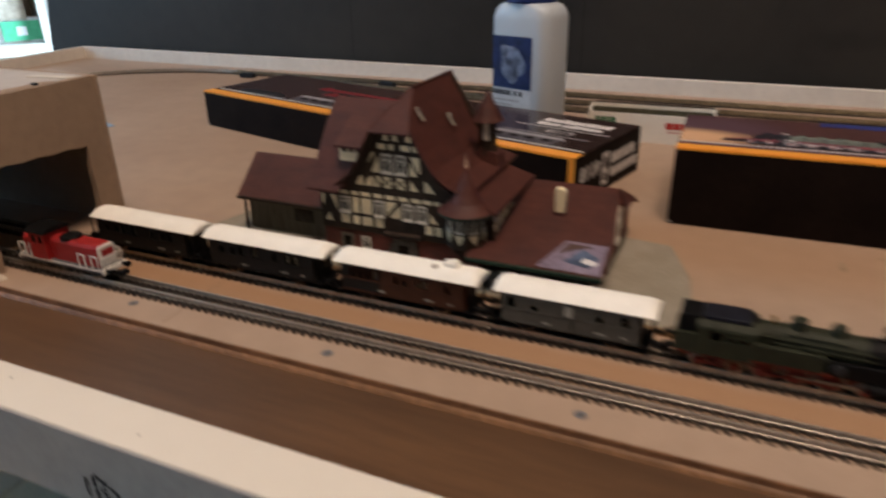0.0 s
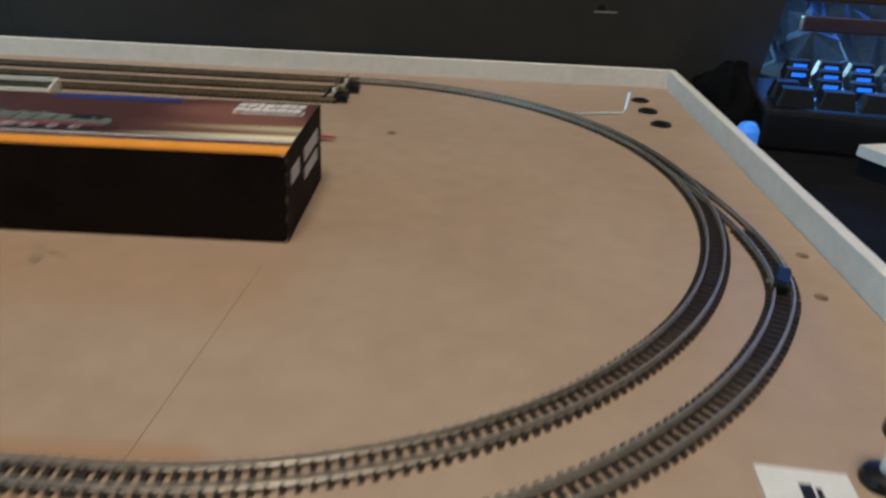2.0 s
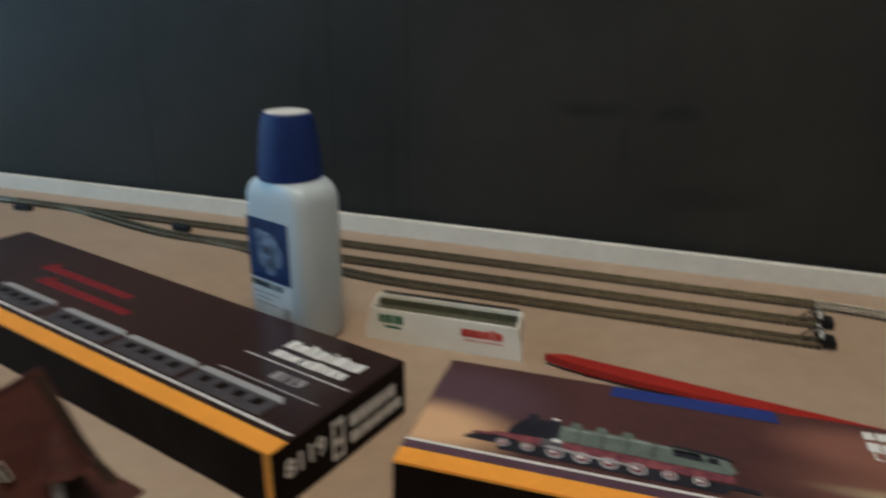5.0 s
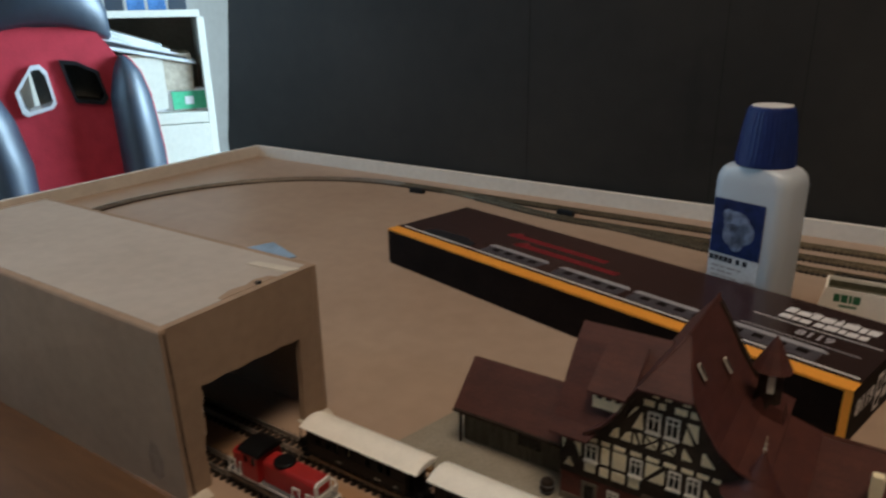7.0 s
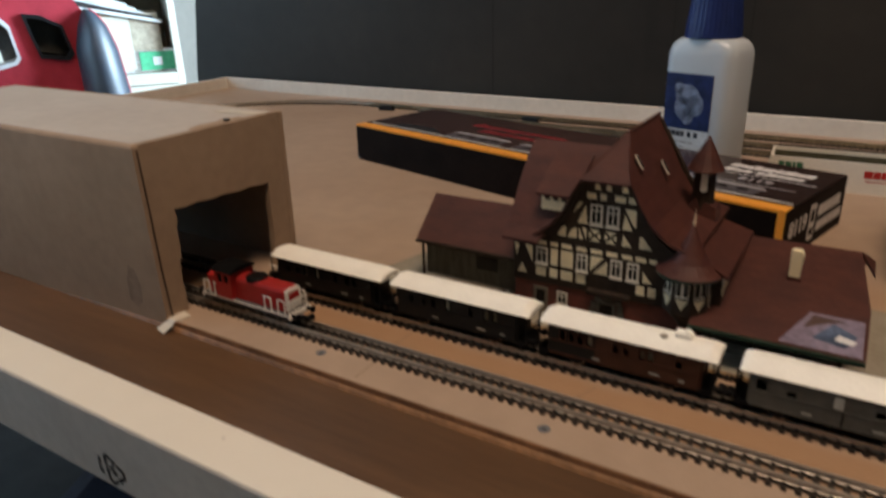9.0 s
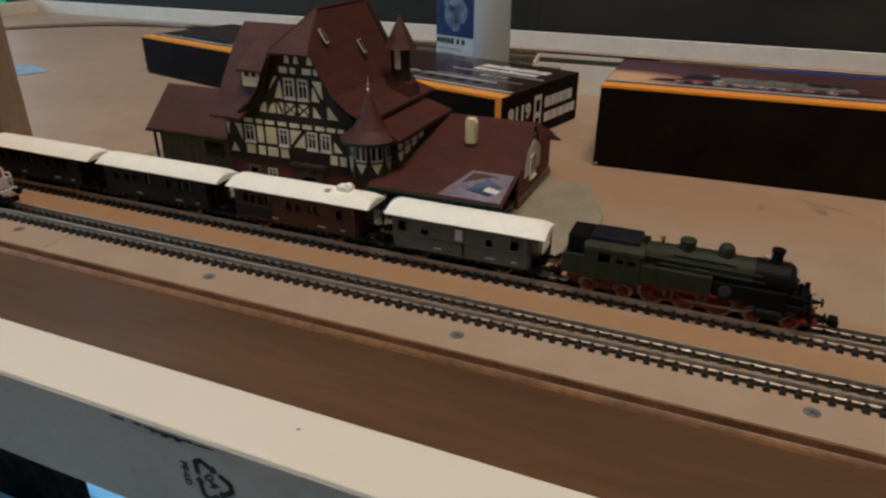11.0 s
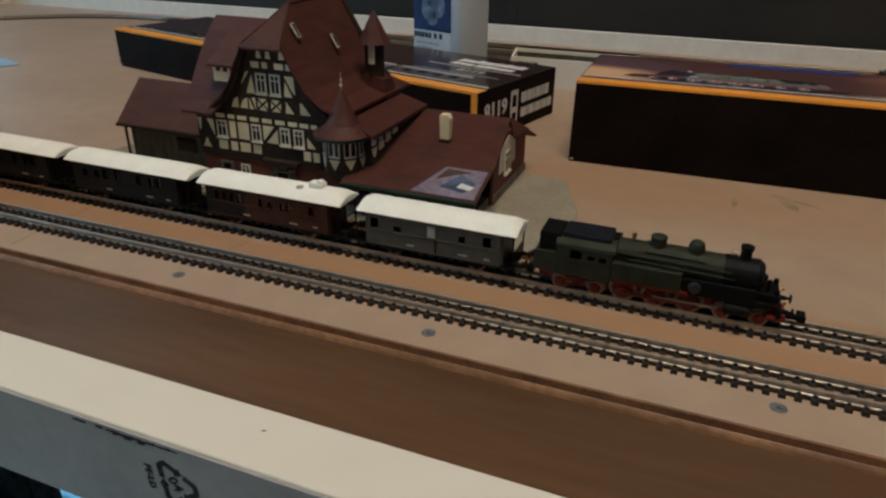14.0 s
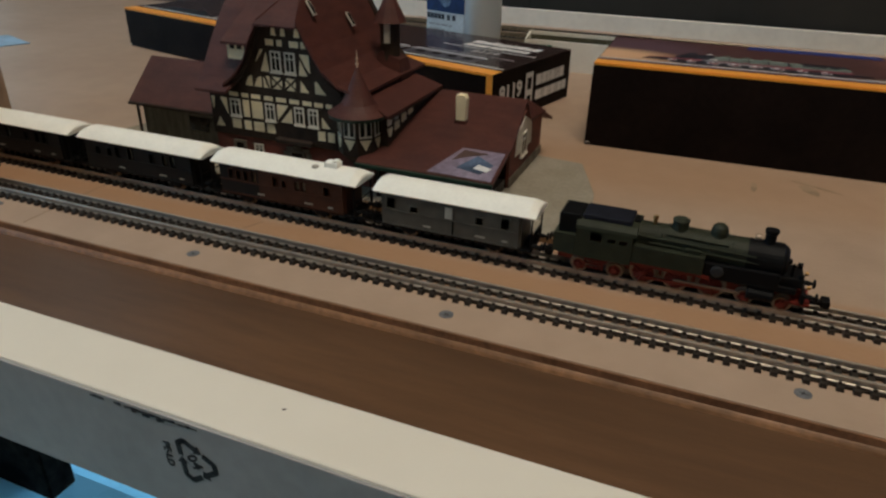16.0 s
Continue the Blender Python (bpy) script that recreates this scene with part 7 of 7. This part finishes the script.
for r in range(4):
    for c in range(20):
        x = 14 + 24 * c if r == 0 else 12 + 20 * c + 5 * r
        if x > 432 or (c == 0 and r < 2):
            continue
        o = new("keycap", (WIDE if r == 0 else KEYCAP).data); o.parent = kb
        o.location = (x * MM, (4 + 20.4 * r) * MM, 2.2 * r * MM)
LEGEND = bpy.data.meshes.new("legend")
bm = B(); box(bm, -4.2, 4.2, -6.4, -5.5, 33.6, 35.8); bm.to_mesh(LEGEND); bm.free()
LEGEND.transform(Matrix.Scale(MM, 4)); LEGEND.materials.append(glowing("blue_legend", (0.03, 0.16, 0.75), 1.3))
for r in range(1, 4):
    for c in range(20):
        x = 12 + 20 * c + 5 * r
        if x > 432 or (c == 0 and r < 2):
            continue
        o = new("legend", LEGEND); o.parent = kb
        o.location = (x * MM, (4 + 20.4 * r) * MM, 2.2 * r * MM)
PALELEGEND = material("pale_legend", (0.30, 0.31, 0.33), 0.5)
for c in range(1, 18):
    bm = B(); x = 14 + 24 * c; box(bm, x - 4.5, x + 4.5, -1.9, -1.5, 28.6, 30.6); part("front_legend", bm, PALELEGEND, kb)
k = thing("light_strip", "thin glowing blue light strip along the desk edge", "light strip", 0, 0, -14)
bm = B(); box(bm, 398.9, 399.8, 90, 322, 0.1, 25.6, 0.3); part("tube", bm, glowing("blue_strip_light", (0.06, 0.24, 0.9), 0.8), k)
k = thing("blue_puck", "small blue-lit plastic puck beside the keyboard", "puck", 416, 340, -14, 20)
bm = B(); lathe(bm, [(7, 0.1), (8, 4), (7.6, 17), (5, 21), (2, 22)], n=20, sx=1.0, sy=0.8); part("shell", bm, glowing("blue_puck_light", (0.08, 0.28, 0.9), 0.5), k)
# Added slab: lifts the notebook to a height that fits the camera's view.
k = thing("folder", "added flat black slab that lifts the notebook", "folder", 474, 322, -13.9, 12)
bm = B(); prism(bm, [(2, -2), (156, 8), (166, -188), (42, -198)], 0.1, 10.5, "z"); part("cover", bm, KEY, k)
k = thing("black_cloth", "crumpled black cloth heaped beside the tray rim", "cloth", 418, 414, -13.9, 0)
bm = B(); rings = []
for f, w in ((0.01, 1.0), (0.2, 1.04), (0.45, 0.9), (0.68, 0.7), (0.85, 0.46), (0.95, 0.22), (1.0, 0.05)):
    ring = []
    for i in range(36):
        a = 2 * math.pi * i / 36
        n = noise.noise(Vector((2.2 * math.cos(a), 2.2 * math.sin(a), 3 * f)))
        ring.append((8 + (20 + 7 * n) * w * math.cos(a), 2 + (46 + 14 * n) * w * math.sin(a), max(0.1, 40 * f * (1 + 0.25 * n))))
    rings.append(ring)
loft(bm, rings); part("cloth_body", bm, material("black_cotton", (0.006, 0.006, 0.0065), 0.9, vary=0.2, spec=0.05), k, smooth=True)
k = thing("notebook", "white notebook lying on an added black slab", "notebook", 474, 322, -13.9, 12)
bm = B(); prism(bm, [(0, 0), (160, 10), (170, -190), (40, -200)], 10.6, 17, "z"); part("page_block", bm, WHITEPLASTIC, k)
# slats and shiny film behind the keyboard
SLAT = material("dark_brown_slat", (0.055, 0.030, 0.022), 0.4, vary=0.15, scale=40, stretch=(0.3, 3, 3))
for y, z, h, x0 in ((498, 53, 11, 500), (520, 73, 7, 495)):
    k = thing("wooden_slat", "dark brown wooden slat propped behind the keyboard", "slat", x0, y, -13.9, -6, "slats behind the keyboard")
    bm = B(); box(bm, 0, 300, -5, 5, z, z + h, 1.5); part("slat", bm, SLAT, k)
    bm = B(); box(bm, 150, 164, -4, 4, 0, z - 0.1, 1); box(bm, 260, 274, -4, 4, 0, z - 0.1, 1); part("prop", bm, SLAT, k)
k = thing("plastic_film", "crumpled shiny film lit blue behind the keyboard", "film", 620, 600, -13.9, 0)
bm = B(); n = 16
rows = []
for j in range(7):
    rows.append([(-160 + 22 * i, 12 * math.sin(i * 1.7 + j) + 30 * j, 6 + 22 * j + 9 * math.sin(i * 2.3 + j * 1.9)) for i in range(n)])
loft(bm, [[*r, *[(x, y + 1, z - 1) for x, y, z in r[::-1]]] for r in rows]); part("film", bm, material("blue_grey_film", (0.10, 0.16, 0.30), 0.12, metal=0.6, vary=0.2, scale=20), k)
k = thing("monitor", "dark monitor with a glowing blue picture", "monitor", 860, 900, -13.9, -30)
bm = B(); box(bm, -160, 160, -40, 40, 0.1, 12, 3); rod(bm, (0, 10, 10), (0, 10, 180), 18); part("stand", bm, KEY, k)
bm = B(); box(bm, -280, 280, -8, 14, 60, 400, 4); part("frame", bm, KEY, k)
bm = B(); box(bm, -270, 270, -9, -8.1, 72, 390); part("screen", bm, glowing("blue_screen", (0.05, 0.20, 0.75), 4.0), k, "blue glowing screen")

# paper tag and small things in the near east corner of the board
t = thing("paper_tag", "small white paper tag with an ink mark", "paper", 334, 49.5, 0.05, -4)
bm = B(); box(bm, -10, 12, -8, 7, 0, 0.4); part("tag", bm, WHITEINK, t)
bm = B(); box(bm, -1, 2, -4, 2, 0.4, 0.5); box(bm, 2.6, 4, -3, 1, 0.4, 0.5); part("ink_mark", bm, INK, t)
t = thing("metal_clip", "bright bent metal clip lying in the corner", "clip", 330, 366, 0.1, 10)
bm = B(); rod(bm, (-15, 0, 1), (17, 2, 1), 0.8, 6); rod(bm, (17, 2, 1), (22, 10, 1), 0.8, 6); rod(bm, (22, 10, 1), (24, 12, 12), 1.0, 6); part("wire", bm, CHROME, t)
t = thing("screw_clamp", "small chrome and black screw clamp standing on the board", "clamp", 354, 54, 0.05, 8)
bm = B(); lathe(bm, [(5, 0), (5.2, 1), (4.6, 3), (2, 4)], n=18); part("foot", bm, BLACKPLASTIC, t, "black foot")
bm = B(); lathe(bm, [(1.5, 4), (1.5, 14)], n=14); part("post", bm, CHROME, t, "thin chrome post")
bm = B(); lathe(bm, [(3.4, 14), (4.2, 15), (4.2, 19), (3.2, 20.5), (1, 21)], n=18); part("knob", bm, BLACKPLASTIC, t, "black ribbed knob")
# things on the floor and under the tray
CRATE = material("sky_blue_plastic", (0.40, 0.74, 0.93), 0.3, vary=0.06, scale=8)
t = thing("plastic_crate", "light blue plastic crate with a rounded lid under the tray", "crate", -140, -60, -780)
bm = B(); loft(bm, [rounded(124, 96, 40, 0), rounded(134, 104, 45, 600)]); part("tub", bm, CRATE, t)
bm = B(); loft(bm, [rounded(142, 110, 45, 600.5), rounded(142, 110, 45, 636), rounded(139, 107, 44, 641), rounded(128, 96, 40, 642), rounded(124, 92, 38, 637), rounded(112, 80, 34, 637), rounded(106, 74, 32, 644), rounded(96, 64, 30, 648), rounded(40, 26, 14, 650)]); part("lid", bm, CRATE, t, "light blue lid with a raised panel")
for x in (-60, 60):
    bm = B(); box(bm, x - 22, x + 22, -116, -110.2, 596, 634, 3); part("clasp", bm, CRATE, t)
t = thing("fabric_bag", "navy blue fabric bag lying on the light blue crate", "bag", -264, 15, -129.8, 25)
bm = B(); loft(bm, [rounded(72, 40, 8, 0), rounded(76, 43, 12, 8), rounded(74, 40, 14, 20), rounded(60, 28, 10, 27)]); part("bag_body", bm, material("navy_fabric", (0.012, 0.018, 0.045), 0.8, vary=0.25, scale=40), t)
# Black box fills the dark region here; its lid and latches are made up.
t = thing("black_case", "black box filling the dark region under the tray", "case", -560, -20, -780, 2)
bm = B(); box(bm, -260, 262, -200, 180, 0.1, 580, 14); part("case_body", bm, material("block_black", (0.008, 0.008, 0.009), 0.8, vary=0.2), t)
bm = B(); box(bm, -262, 264, -202, 182, 580.5, 604, 10); part("lid", bm, material("black_lid", (0.010, 0.010, 0.011), 0.6, vary=0.2), t)
for x in (-150, 120):
    bm = B(); box(bm, x, x + 34, -206, -202.5, 560, 596, 2); part("latch", bm, KEY, t)
# Stub of a dark leg, placed and cut short to fit the camera's view.
t = thing("black_board", "stub of a dark leg placed to fit the camera's view", "board", -152, 6, -12.4, 0)
bm = B(); box(bm, -74, -16, -20, -8, -115, 0, 1); part("panel", bm, material("matt_dark_leg", (0.04, 0.036, 0.032), 0.9, vary=0.5, scale=30, spec=0.05), t)
